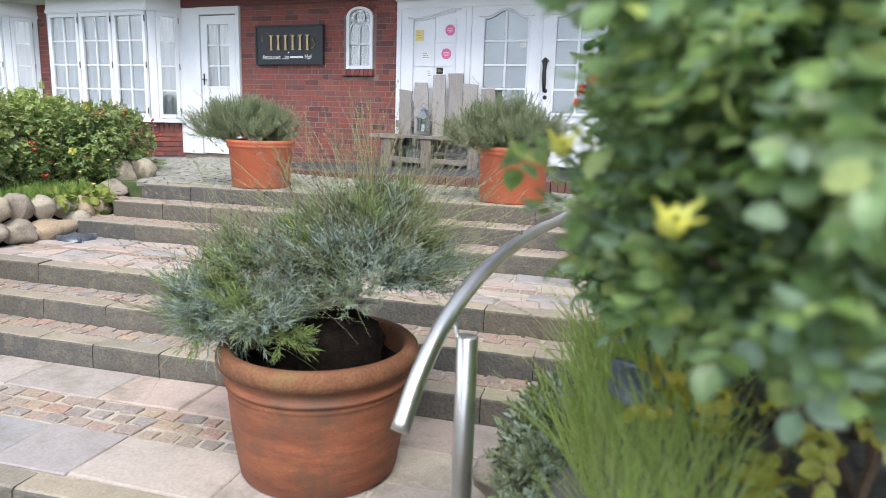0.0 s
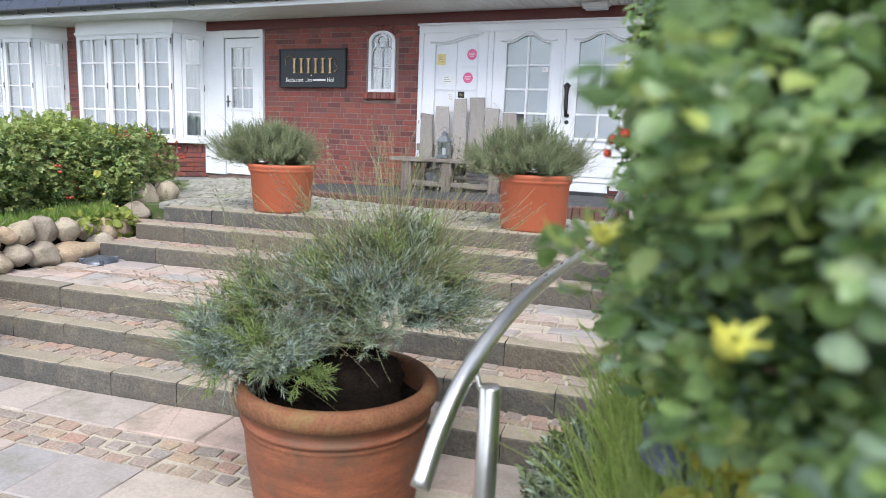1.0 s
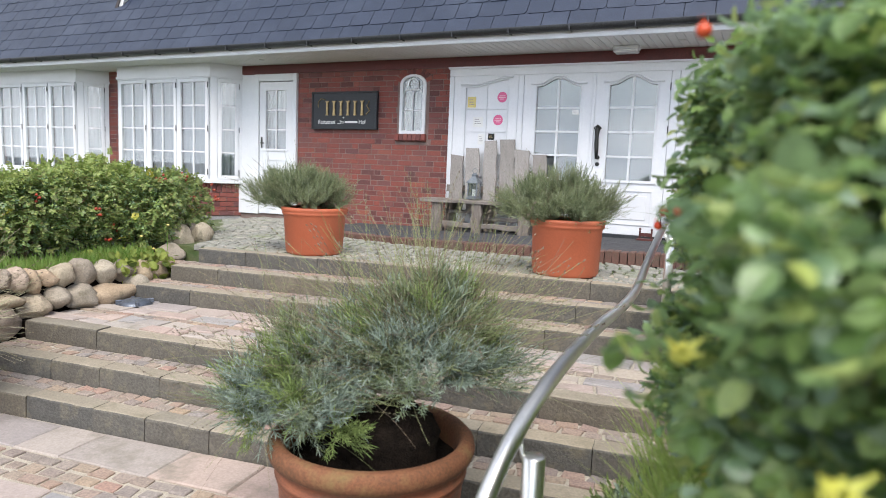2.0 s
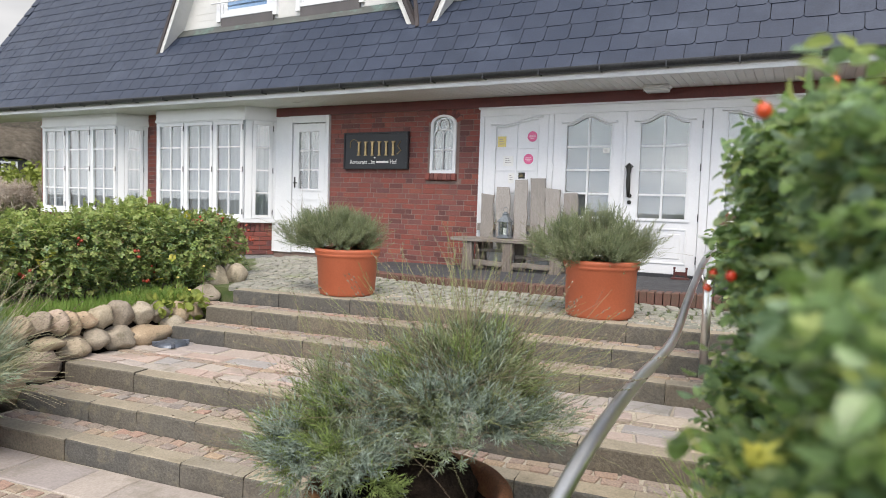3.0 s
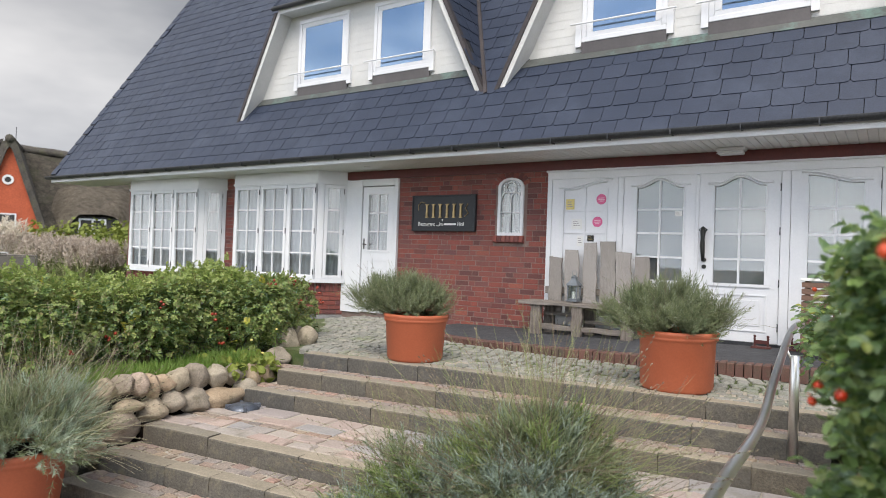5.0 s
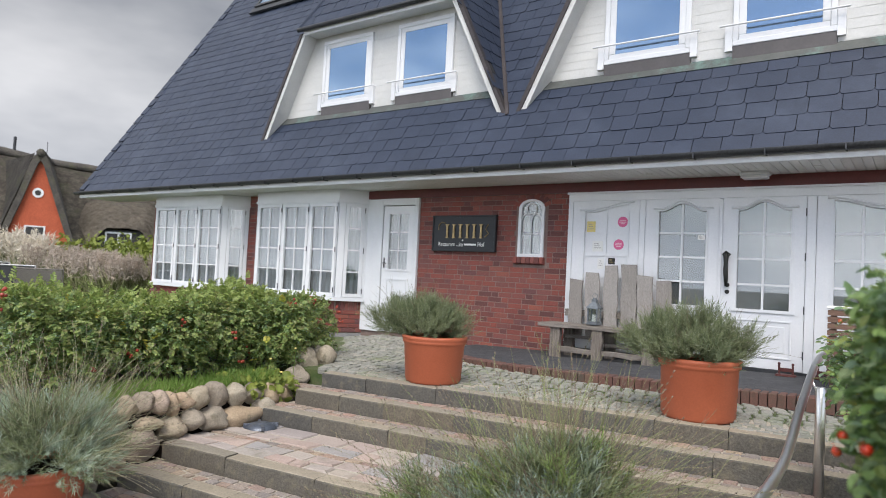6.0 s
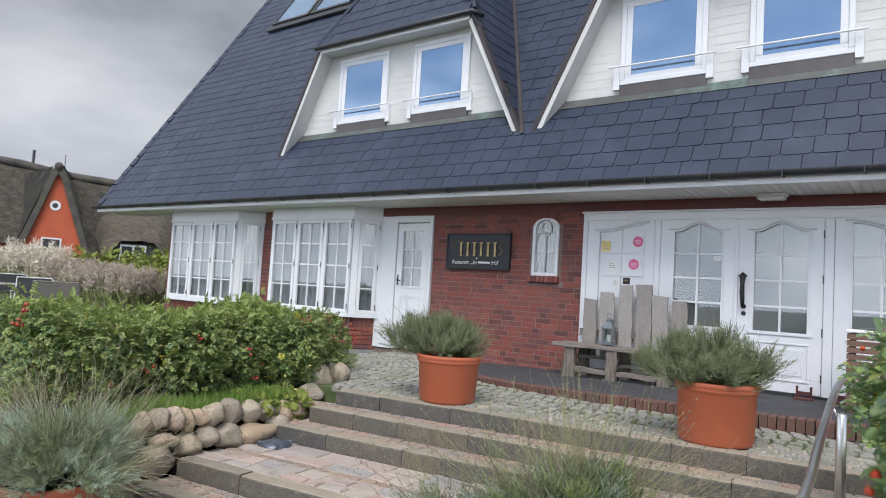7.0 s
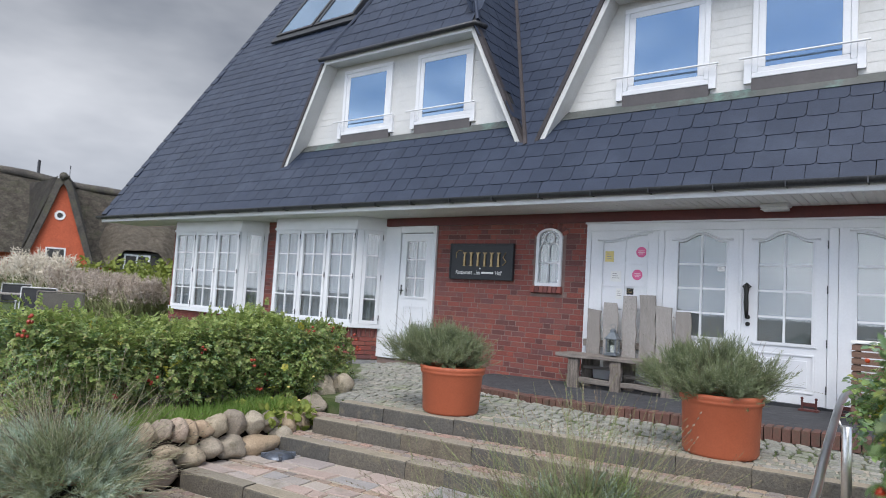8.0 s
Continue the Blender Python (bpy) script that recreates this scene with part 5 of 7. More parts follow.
def build_small_door():
    d = empty("side_door", label="narrow white timber side door")
    d.parent = house
    x0, x1 = -3.74, -2.855
    part("frame", boxes((x0, x0 + 0.075, -0.05, 0.03, -0.12, 2.285), (x1 - 0.075, x1, -0.05, 0.03, -0.12, 2.285), (x0 + 0.075, x1 - 0.075, -0.05, 0.03, 2.165, 2.285), bevel=0.005), "white", d)
    part("wing_board", boxes((-4.12, x0, -0.03, 0.03, -0.12, 2.28)), "white", d)
    a, b = x0 + 0.09, x1 - 0.09
    part("leaf", boxes((a, a + 0.13, -0.03, 0.01, -0.1, 2.15), (b - 0.13, b, -0.03, 0.01, -0.1, 2.15), (a + 0.13, b - 0.13, -0.03, 0.01, 2.01, 2.15), (a + 0.13, b - 0.13, -0.03, 0.01, -0.1, 1.02)), "white", d)
    glazing(muntins(a + 0.13, b - 0.13, 1.02, 2.01, 2, 3, -0.022, 0.0), d)
    p = part("pane", boxes((a + 0.13, b - 0.13, -0.008, -0.002, 1.02, 2.01)), "glass", d)
    p.visible_shadow = False
    pf = []
    framed(pf, a + 0.12, b - 0.12, 0.1, 0.85, -0.042, -0.028, 0.025)
    part("panel_moulding", boxes(*pf), "white", d)
    part("bead", boxes((a + 0.08, b - 0.08, -0.045, -0.028, 0.985, 1.012)), "white", d)
    bm = tube(bmesh.new(), [(a + 0.05, -0.03, 1.12), (a + 0.05, -0.075, 1.12), (a + 0.06, -0.08, 1.12), (a + 0.14, -0.08, 1.115)], 0.010, 8)
    part("handle", bm, "bronze", d, "dark door handle", True)
    part("handle_plate", boxes((a + 0.034, a + 0.066, -0.038, -0.03, 1.03, 1.22), bevel=0.004), "bronze", d)
    link("curtain", curtain_mesh(0.7, 1.2, 6), "curtain", d, m=pose(a, 0.22, 0.95))


build_small_door()


def build_niche():
    w = empty("arched_window", label="narrow white arched window with curved bars")
    w.parent = house
    x0, x1, zs, zt = -0.865, -0.415, 1.305, 2.06
    xc, hw = (x0 + x1) / 2, (x1 - x0) / 2
    arc = lambda r, h, n=14: [(xc + r * math.cos(math.pi * i / n), zt + h * math.sin(math.pi * i / n)) for i in range(n + 1)]
    outer, inner = arc(hw, 0.15), arc(hw - 0.05, 0.115)
    bm = bmesh.new()
    o = [(x1, zs)] + outer + [(x0, zs)]
    i_ = [(x1 - 0.05, zs + 0.05)] + inner + [(x0 + 0.05, zs + 0.05)]
    vo = [[bm.verts.new((x, y, z)) for x, z in o] for y in (-0.03, 0.03)]
    vi = [[bm.verts.new((x, y, z)) for x, z in i_] for y in (-0.03, 0.03)]
    n = len(o)
    for k in range(n):
        j = (k + 1) % n
        bm.faces.new((vo[0][k], vo[0][j], vi[0][j], vi[0][k]))
        bm.faces.new((vi[0][k], vi[0][j], vi[1][j], vi[1][k]))
        bm.faces.new((vo[0][k], vo[1][k], vo[1][j], vo[0][j]))
    bmesh.ops.recalc_face_normals(bm, faces=bm.faces[:])
    part("frame", bm, "white", w)
    p = part("pane", prism([(x1 - 0.05, zs + 0.05)] + inner + [(x0 + 0.05, zs + 0.05)], 0.0, 0.006), "glass", w)
    p.visible_shadow = False
    lines = [([(xc, -0.012, zs + 0.05), (xc, -0.012, zt - 0.12)], 0.012), ([(x0 + 0.05, -0.012, zs + 0.36), (x1 - 0.05, -0.012, zs + 0.36)], 0.012)]
    for c in (xc - 0.085, xc + 0.085):
        lines.append(([(c + 0.085 * math.cos(math.pi * k / 12), -0.012, zt - 0.20 + 0.12 * math.sin(math.pi * k / 12)) for k in range(13)], 0.009))
        lines.append(([(c, -0.012, zt - 0.10), (c, -0.012, zt + 0.05)], 0.007))
    lines.append(([(xc + 0.085 * math.cos(2 * math.pi * k / 20), -0.012, zt - 0.0 + 0.085 * math.sin(2 * math.pi * k / 20)) for k in range(21)], 0.009))
    for line, rad in lines:
        part("glazing_bar", tube(bmesh.new(), line, rad, 6), "white", w, smooth=True)
    link("curtain", curtain_mesh(0.36, 0.75, 5), "curtain", w, m=pose(x0 + 0.03, 0.12, zs))
    vv, ff = chamfered(0.105, 0.066, 0.10, 0.006, 4, 0.002)
    me = mesh("sill_brick", vv, ff)
    for k in range(7):
        link("sill_brick", me, "brick", w, m=pose(x0 - 0.02 + k * 0.0765, 0.03, 1.235, 78, 0, 0) @ pose(0, 0, 0.0, 0, 0, 90))
    # rowlock arch of bricks over the head
    vv, ff = chamfered(0.062, 0.11, 0.02, 0.004, 4, 0.001)
    me = mesh("arch_brick", vv, ff)
    for k in range(9):
        a = math.pi * (0.12 + 0.76 * k / 8)
        x, z = xc + (hw + 0.055) * math.cos(a), zt + 0.205 * math.sin(a) + 0.0
        link("arch_brick", me, "brick", w, m=pose(x, 0.014, z, 90, 0, 0) @ pose(0, 0, 0, 0, 0, math.degrees(a) - 90))
    part("reveal", boxes((x0 - 0.05, x0, 0.0, 0.25, zs, zt + 0.17), (x1, x1 + 0.05, 0.0, 0.25, zs, zt + 0.17), (x0 - 0.05, x1 + 0.05, 0.0, 0.25, zt + 0.17, zt + 0.20)), "mortar", w)


build_niche()


def build_sign():
    s = empty("wall_sign", -1.885, -0.03, 1.665, label="black sign board with gold ornament on the brick wall", category="sign")
    by_house(s)
    hw, hh = 0.63, 0.302
    part("board", boxes((-hw, hw, -0.03, 0.02, -hh, hh), bevel=0.004), "sign_black", s)
    fr = []
    framed(fr, -hw, hw, -hh, hh, -0.045, -0.03, 0.028)
    part("border", boxes(*fr, bevel=0.004), "sign_black", s)
    part("fixing", boxes((-0.3, -0.2, 0.015, 0.034, -0.2, 0.2), (0.2, 0.3, 0.015, 0.034, -0.2, 0.2)), "zinc", s)
    # the name as plain gold strokes
    for k in range(6):
        x = -0.36 + k * 0.135
        part("gold_stroke", prism([(x + 0.01, -0.08), (x + 0.075, -0.08), (x + 0.062, -0.06), (x + 0.058, 0.12), (x + 0.085, 0.15), (x, 0.15), (x + 0.027, 0.12), (x + 0.023, -0.06)], -0.05, -0.03), "gold", s, "worn gold stroke")
    part("flourish", tube(bmesh.new(), [(-0.50, -0.036, 0.05), (-0.50, -0.036, 0.14), (-0.44, -0.036, 0.19), (-0.36, -0.036, 0.17)], 0.008, 6), "gold", s)
    part("flourish", tube(bmesh.new(), [(0.43, -0.036, -0.06), (0.50, -0.036, 0.0), (0.44, -0.036, 0.07), (0.49, -0.036, 0.15)], 0.010, 6), "gold", s)
    part("gold_stroke", tube(bmesh.new(), [(0.0, -0.03, -0.115), (0.0, -0.04, -0.115)], 0.012, 10), "paper", s)
    for words, x, width in (("Restaurant", -0.495, 0.335), ("...im", -0.125, 0.125), ("Hof", 0.295, 0.125)):
        cu = bpy.data.curves.new("lettering", "FONT")
        cu.body, cu.size, cu.extrude = words, 0.098, 0.002
        tmp = bpy.data.objects.new("lettering", cu)
        me = bpy.data.meshes.new_from_object(tmp)
        bpy.data.objects.remove(tmp)
        span = max(v.co.x for v in me.vertices) - min(v.co.x for v in me.vertices)
        link("lettering", me, "paper", s, "white lettering", m=pose(x, -0.034, -0.215, 90, 0, 0) @ Matrix.Diagonal((width / span, 1, 1, 1)))
    part("lettering_bar", boxes((0.03, 0.265, -0.036, -0.03, -0.200, -0.170)), "paper", s)


build_sign()


def build_flood_lamp():
    l = empty("flood_lamp", 2.60, -0.25, 2.438, label="white slatted lamp fixed under the eaves", category="lamp")
    by_house(l)
    part("body", boxes((-0.17, 0.17, -0.09, 0.09, -0.045, 0.0), (-0.15, 0.15, -0.08, 0.08, -0.085, -0.045), bevel=0.012), "white", l)
    for k in range(4):
        part("slat", boxes((-0.155, 0.155, -0.097, -0.088, -0.02 - 0.02 * k, -0.01 - 0.02 * k)), "soffit", l)


build_flood_lamp()
for px in (1.35, 3.3, -3.2, -5.4, -8.6):
    spot = tagged(part("recessed_spot", lathe([(0.0, 0.012), (0.03, 0.012), (0.034, 0.0), (0.05, -0.006), (0.055, 0.002)], 16), "steel", label="small round metal spot light set in the soffit", m=HOUSE @ pose(px, -0.5, 2.437)), category="spot light", group="spots in the soffit")


# ---------------------------------------------------------------- bench, lantern, scrapers, slatted box
def rough_plank(w, d, h, seed, wob=0.012):
    """A weathered plank standing along z with uneven edges."""
    r = random.Random(seed)
    bm = bmesh.new()
    n = 7
    rings = []
    for i in range(n):
        z = h * i / (n - 1)
        j = [r.uniform(-wob, wob) for _ in range(4)]
        tilt = r.uniform(-0.012, 0.012) if i == n - 1 else 0
        rings.append([bm.verts.new(p) for p in ((-w / 2 + j[0], -d / 2 + j[2] * 0.3, z + tilt), (w / 2 + j[1], -d / 2 + j[2] * 0.3, z - tilt), (w / 2 + j[1], d / 2 + j[3] * 0.3, z - tilt), (-w / 2 + j[0], d / 2 + j[3] * 0.3, z + tilt))])
    for a, b in zip(rings, rings[1:]):
        for k in range(4):
            bm.faces.new((a[k], a[(k + 1) % 4], b[(k + 1) % 4], b[k]))
    bm.faces.new(rings[0][::-1])
    bm.faces.new(rings[-1])
    bmesh.ops.bevel(bm, geom=[e for e in bm.edges if abs((e.verts[0].co - e.verts[1].co).normalized().z) > 0.5], offset=0.006, segments=1, affect="EDGES")
    return bm


def build_bench():
    g = -0.115
    b = empty("bench", 0, 0, g, label="rough bench of grey weathered driftwood planks", category="bench")
    by_house(b)
    seat_z = 0.45
    part("seat", rough_plank(0.46, 0.05, 1.85, 3, 0.02), "seat_wood", b, m=pose(-0.12, -0.42, seat_z, 0, 90, 0) @ pose(0, 0, 0, 0, 0, 90) @ pose(0, 0, 0, 0, 0, 0))
    for x in (0.13, 0.75, 1.45):
        part("leg", rough_plank(0.15, 0.08, seat_z - 0.02, int(x * 50)), "leg_wood", b, m=pose(x, -0.58, 0))
        part("leg", rough_plank(0.15, 0.08, seat_z - 0.02, int(x * 51)), "leg_wood", b, m=pose(x + 0.05, -0.24, 0))
    part("stretcher", rough_plank(0.07, 0.045, 1.35, 9), "seat_wood", b, m=pose(0.10, -0.56, 0.12, 0, 90, 0))
    part("rung", rough_plank(0.05, 0.04, 0.55, 10, 0.006), "seat_wood", b, m=pose(0.2, -0.40, 0.30, 0, 90, 0))
    part("rung", rough_plank(0.05, 0.04, 0.62, 12, 0.006), "seat_wood", b, m=pose(0.8, -0.40, 0.22, 0, 90, 0))
    for x, w, top, lean in ((0.22, 0.20, 0.995, 1.5), (0.50, 0.205, 1.105, -1.0), (0.755, 0.20, 1.215, 0.6), (1.015, 0.225, 1.235, 0.8), (1.255, 0.215, 1.09, -0.6), (1.505, 0.20, 1.035, 0.4)):
        part("back_plank", rough_plank(w, 0.035, top - g - 0.28, int(w * 1000 + x * 10)), "old_wood", b, m=pose(x, -0.15, 0.28, 4, lean, 0))
    part("back_rail", rough_plank(0.09, 0.04, 1.6, 14), "seat_wood", b, m=pose(0.05, -0.115, 0.62, 0, 90, 0))


build_bench()


def build_lantern():
    l = empty("lantern", 0.60, -0.36, 0.372, label="small grey-blue metal lantern on the bench seat", category="lantern")
    by_house(l)
    part("base", boxes((-0.085, 0.085, -0.085, 0.085, 0, 0.025), (-0.07, 0.07, -0.07, 0.07, 0.025, 0.045), bevel=0.004), "lantern", l)
    for sx in (-1, 1):
        for sy in (-1, 1):
            part("post", boxes((sx * 0.066 - 0.008, sx * 0.066 + 0.008, sy * 0.066 - 0.008, sy * 0.066 + 0.008, 0.045, 0.23)), "lantern", l)
    part("roof", lathe([(0.125, 0.225), (0.125, 0.235), (0.05, 0.31), (0.045, 0.335), (0.055, 0.34), (0.02, 0.37), (0.0, 0.375)], 4), "lantern", l, m=pose(0, 0, 0, 0, 0, 45))
    part("ring", tube(bmesh.new(), [(0.035 * math.cos(a * math.pi / 8), 0, 0.40 + 0.035 * math.sin(a * math.pi / 8)) for a in range(17)], 0.004, 6, False), "lantern", l)
    part("candle", lathe([(0.0, 0.045), (0.03, 0.045), (0.03, 0.14), (0.0, 0.142)], 14), "paper", l, "white candle")
    for a in range(4):
        p = part("pane", boxes((-0.058, 0.058, -0.068, -0.065, 0.045, 0.225)), "glass", l, m=pose(0, 0, 0, 0, 0, 90 * a))
        p.visible_shadow = False


build_lantern()


def build_scraper(x, y):
    s = empty("boot_scraper", x, y, mat_z(x), label="dark red cast iron boot scraper by the door", category="boot scraper", group="boot scrapers")
    by_house(s)
    part("base", boxes((-0.14, 0.14, -0.09, 0.09, 0, 0.03), (-0.15, 0.15, -0.10, 0.10, 0.0, 0.012), bevel=0.004), "iron_red", s)
    for sx in (-1, 1):
        part("post", lathe([(0.02, 0.03), (0.016, 0.06), (0.016, 0.15), (0.024, 0.155), (0.012, 0.17), (0.024, 0.19), (0.018, 0.21), (0.0, 0.215)], 10), "iron_red", s, m=pose(sx * 0.10, 0, 0))
    part("blade", boxes((-0.09, 0.09, -0.006, 0.006, 0.07, 0.13)), "iron_red", s)
    s.matrix_basis = s.matrix_basis @ Matrix.Scale(0.74, 4)
    return s


build_scraper(3.01, -0.26)
build_scraper(3.42, -0.28)


def build_slatted_box():
    b = empty("slatted_planter", 3.68, -0.80, mat_z(3.7), label="brown slatted wooden planter box with a pale rim", category="planter")
    by_house(b)
    part("rim", boxes((-0.19, 0.19, -0.19, 0.19, 0.84, 0.87), bevel=0.006), "paper", b)
    for k in range(11):
        z = 0.06 + k * 0.071
        part("slat", boxes((-0.18, 0.18, -0.18, -0.162, z, z + 0.056)), "slat_wood", b)
        part("slat", boxes((-0.18, -0.162, -0.16, 0.18, z, z + 0.056)), "slat_wood", b)
    for sx in (-0.15, 0.12):
        part("corner_post", boxes((sx, sx + 0.03, -0.155, -0.125, 0, 0.84), (sx, sx + 0.03, 0.12, 0.15, 0, 0.84)), "slat_wood", b)


build_slatted_box()


# ---------------------------------------------------------------- handrail
def build_handrail():
    h = empty("handrail", label="curved brushed steel handrail beside the steps", category="handrail")
    keys = [(3.44, -7.86, -0.26), (3.45, -7.74, -0.13), (3.47, -7.56, -0.01), (3.49, -7.3, 0.065), (3.50, -6.9, 0.095), (3.50, -6.4, 0.09), (3.50, -5.9, 0.065), (3.50, -5.45, 0.06), (3.50, -5.1, 0.09),
            (3.50, -4.7, 0.19), (3.505, -4.2, 0.30), (3.51, -3.7, 0.40), (3.52, -3.3, 0.45), (3.54, -3.0, 0.465), (3.57, -2.8, 0.44), (3.60, -2.7, 0.36)]
    pts = curve_points(keys, 6)
    bm = tube(bmesh.new(), pts, 0.027, 16)
    part("rail", bm, "steel", h, smooth=True)
    for x, y, zb, zt, ry in ((3.52, -7.52, PLAZA - 0.16, -0.080, 0.01), (3.575, -3.88, PLAZA + 4 * RISE, 0.30, 0.345)):
        p = part("post", lathe([(0.0, zb), (0.034, zb), (0.034, zt - 0.004), (0.030, zt), (0.0, zt)], 28), "steel", h, "round steel post", True, m=pose(x, y, 0))
        part("bracket", tube(bmesh.new(), [(x - 0.022, y, zt - 0.035), (x - 0.034, y, zt - 0.01), (3.473 if y < -7 else 3.515, y, zt + 0.05)], 0.008, 8), "steel", h, "", True)


build_handrail()


# ---------------------------------------------------------------- uplight on the landing
def build_uplight(x, y, z, turn, size=1.0):
    u = empty("ground_light", x, y, z, label="low grey cast metal ground light on the paving", category="ground light")
    u.matrix_basis = pose(x, y, z, 0, 0, turn) @ Matrix.Scale(size, 4)
    part("cover", lathe([(0.0, 0.06), (0.09, 0.058), (0.15, 0.04), (0.19, 0.004), (0.19, 0.0)], 20), "grey_light", u, smooth=True)
    for k in range(4):
        part("rib", boxes((0.06, 0.2, -0.018, 0.018, 0.0, 0.055), bevel=0.006), "grey_light", u, m=pose(0, 0, 0, 0, 0, 45 + 90 * k))
    part("lens", lathe([(0.0, 0.066), (0.06, 0.066), (0.075, 0.058)], 18), "grey_light", u)


build_uplight(-1.13, -4.80, PLAZA + 3 * RISE, 10, 0.84)


# ---------------------------------------------------------------- plants
rng = np.random.default_rng(7)


def leaf_blade(length, width, bend=0.25):
    """A narrow bent leaf along z, two quads."""
    v = [(-width / 2, 0, 0), (width / 2, 0, 0), (width * 0.55, bend * length * 0.3, length * 0.55), (-width * 0.55, bend * length * 0.3, length * 0.55), (0, bend * length, length)]
    return v, [(0, 1, 2, 3), (3, 2, 4)]


def shoot_form(n, length, leaf_len, leaf_w, spread, seed):
    """A leafy shoot along z: narrow leaves set round a short stem."""
    r = random.Random(seed)
    verts, faces = [], []
    lv, lf = leaf_blade(leaf_len, leaf_w)
    for i in range(n):
        z = length * (i + 0.5) / n
        a = i * 2.4 + r.uniform(-0.4, 0.4)
        tilt = spread * (1.15 - 0.75 * i / n) + r.uniform(-0.15, 0.15)
        m = Matrix.Translation((0, 0, z)) @ Matrix.Rotation(a, 4, "Z") @ Matrix.Rotation(-tilt, 4, "X") @ Matrix.Scale(r.uniform(0.75, 1.15), 4)
        k = len(verts)
        verts += [tuple(m @ Vector(p)) for p in lv]
        faces += [tuple(k + j for j in f) for f in lf]
    k = len(verts)
    verts += [(-0.0015, 0, 0), (0.0015, 0, 0), (0, 0, length)]
    faces.append((k, k + 1, k + 2))
    return verts, faces


def wand_form(n_seg=6, bow=0.30):
    """A thin bowed stalk of unit length along z, and its seed head."""
    sv, sf, hv, hf = [], [], [], []
    for i in range(n_seg + 1):
        t = i / n_seg
        w = 0.0024 * (1 - 0.5 * t)
        sv += [(w * math.cos(a * 2.094) + bow * t * t, w * math.sin(a * 2.094), t - 0.10 * bow * t * t) for a in range(3)]
    for i in range(n_seg):
        sf += [(3 * i + a, 3 * i + (a + 1) % 3, 3 * i + 3 + (a + 1) % 3, 3 * i + 3 + a) for a in range(3)]
    for k, t in enumerate((0.86, 0.91, 0.96, 1.0)):            # small whorls up the tip
        x, z = bow * t * t, t - 0.10 * bow * t * t
        n = len(hv)
        hv += [(x + 0.006 * math.cos(a * 2.094 + k), 0.006 * math.sin(a * 2.094 + k), z) for a in range(3)] + [(x, 0, z - 0.014), (x, 0, z + 0.014)]
        for a in range(3):
            hf += [(n + a, n + (a + 1) % 3, n + 4), (n + (a + 1) % 3, n + a, n + 3)]
    return sv, sf, hv, hf


def tufts(parent, centre, size, clumps, per, stalks, mats, seed, shoot=0.14, stalk_len=0.5, low=-0.25, fan=0.55, up=0.45):
    """An open bush of separate tufts, each a fan of leafy shoots, with dark gaps between them and bowed stalks rising out of it."""
    g = np.random.default_rng(seed)
    centre, size = np.array(centre), np.array(size)
    th = np.arange(clumps) * 2.39996 + g.normal(0, 0.25, clumps)
    c = np.linspace(low, 1.0, clumps) + g.normal(0, 0.06, clumps)
    c = np.clip(c, -0.6, 1.0)
    sn = np.sqrt(1 - c * c)
    out = np.stack([sn * np.cos(th), sn * np.sin(th), c], 1)
    reach = g.uniform(0.62, 1.08, clumps)
    root = centre + out * size * (reach * 0.55)[:, None]
    tint = g.integers(0, len(mats), clumps)
    for k, mat_name in enumerate(mats):
        idx = np.repeat(np.where(tint == k)[0], per)
        if not len(idx):
            continue
        n = len(idx)
        d = out[idx] + np.array([0, 0, up]) + g.normal(0, fan, (n, 3))
        d /= np.linalg.norm(d, axis=1, keepdims=True)
        p = root[idx] + d * size * (g.uniform(0.02, 0.52, n) * reach[idx])[:, None]
        v, f = shoot_form(17, shoot, shoot * 0.34, shoot * 0.030, 0.75, seed + k)
        link("foliage", joined("foliage", v, f, frames_along(p, d + np.array([0, 0, 0.2]), g.uniform(0, 6.28, n), g.uniform(0.65, 1.25, n))), mat_name, parent, kind="stuff")
    for mat_name, n in stalks:
        sv, sf, hv, hf = wand_form()
        idx = g.integers(0, clumps, n)
        d = out[idx] * np.array([1, 1, 0.55]) + np.array([0, 0, 0.42]) + g.normal(0, 0.20, (n, 3))
        m = frames_along(root[idx], d, g.uniform(0, 6.28, n), stalk_len * g.uniform(0.45, 1.15, n))
        link("stalk_growth", joined("stalk_growth", sv, sf, m), mat_name, parent, kind="stuff")
        link("seed_growth", joined("seed_growth", hv, hf, m[::2]), "seed_head", parent, kind="stuff")


def plastic_pot(x, y, z, r_base, r_rim, h, tag):
    p = empty("plant_pot", x, y, z, label=tag, category="plant pot", group="terracotta pots")
    t = 0.02
    prof = [(0.0, 0.0), (r_base * 0.94, 0.0), (r_base * 0.955, 0.012), (r_base, 0.03), (r_rim * 0.955, h - 0.095), (r_rim * 0.975, h - 0.088), (r_rim * 0.985, h - 0.078), (r_rim * 1.010, h - 0.072), (r_rim * 1.016, h - 0.055), (r_rim * 1.010, h - 0.045), (r_rim * 1.035, h - 0.036), (r_rim * 1.04, h - 0.014),
            (r_rim * 1.025, h - 0.003), (r_rim - t, h), (r_rim - 2.2 * t, h - 0.012), (r_rim - 2.6 * t, h - 0.10)]
    part("pot_body", lathe(prof, 56), "terracotta", p, "orange terracotta pot", True)
    part("soil", lathe([(r_rim - 2.2 * t, h - 0.07), (r_rim * 0.5, h - 0.04), (0.0, h - 0.03)], 32), "soil", p, "dark soil", True)
    return p


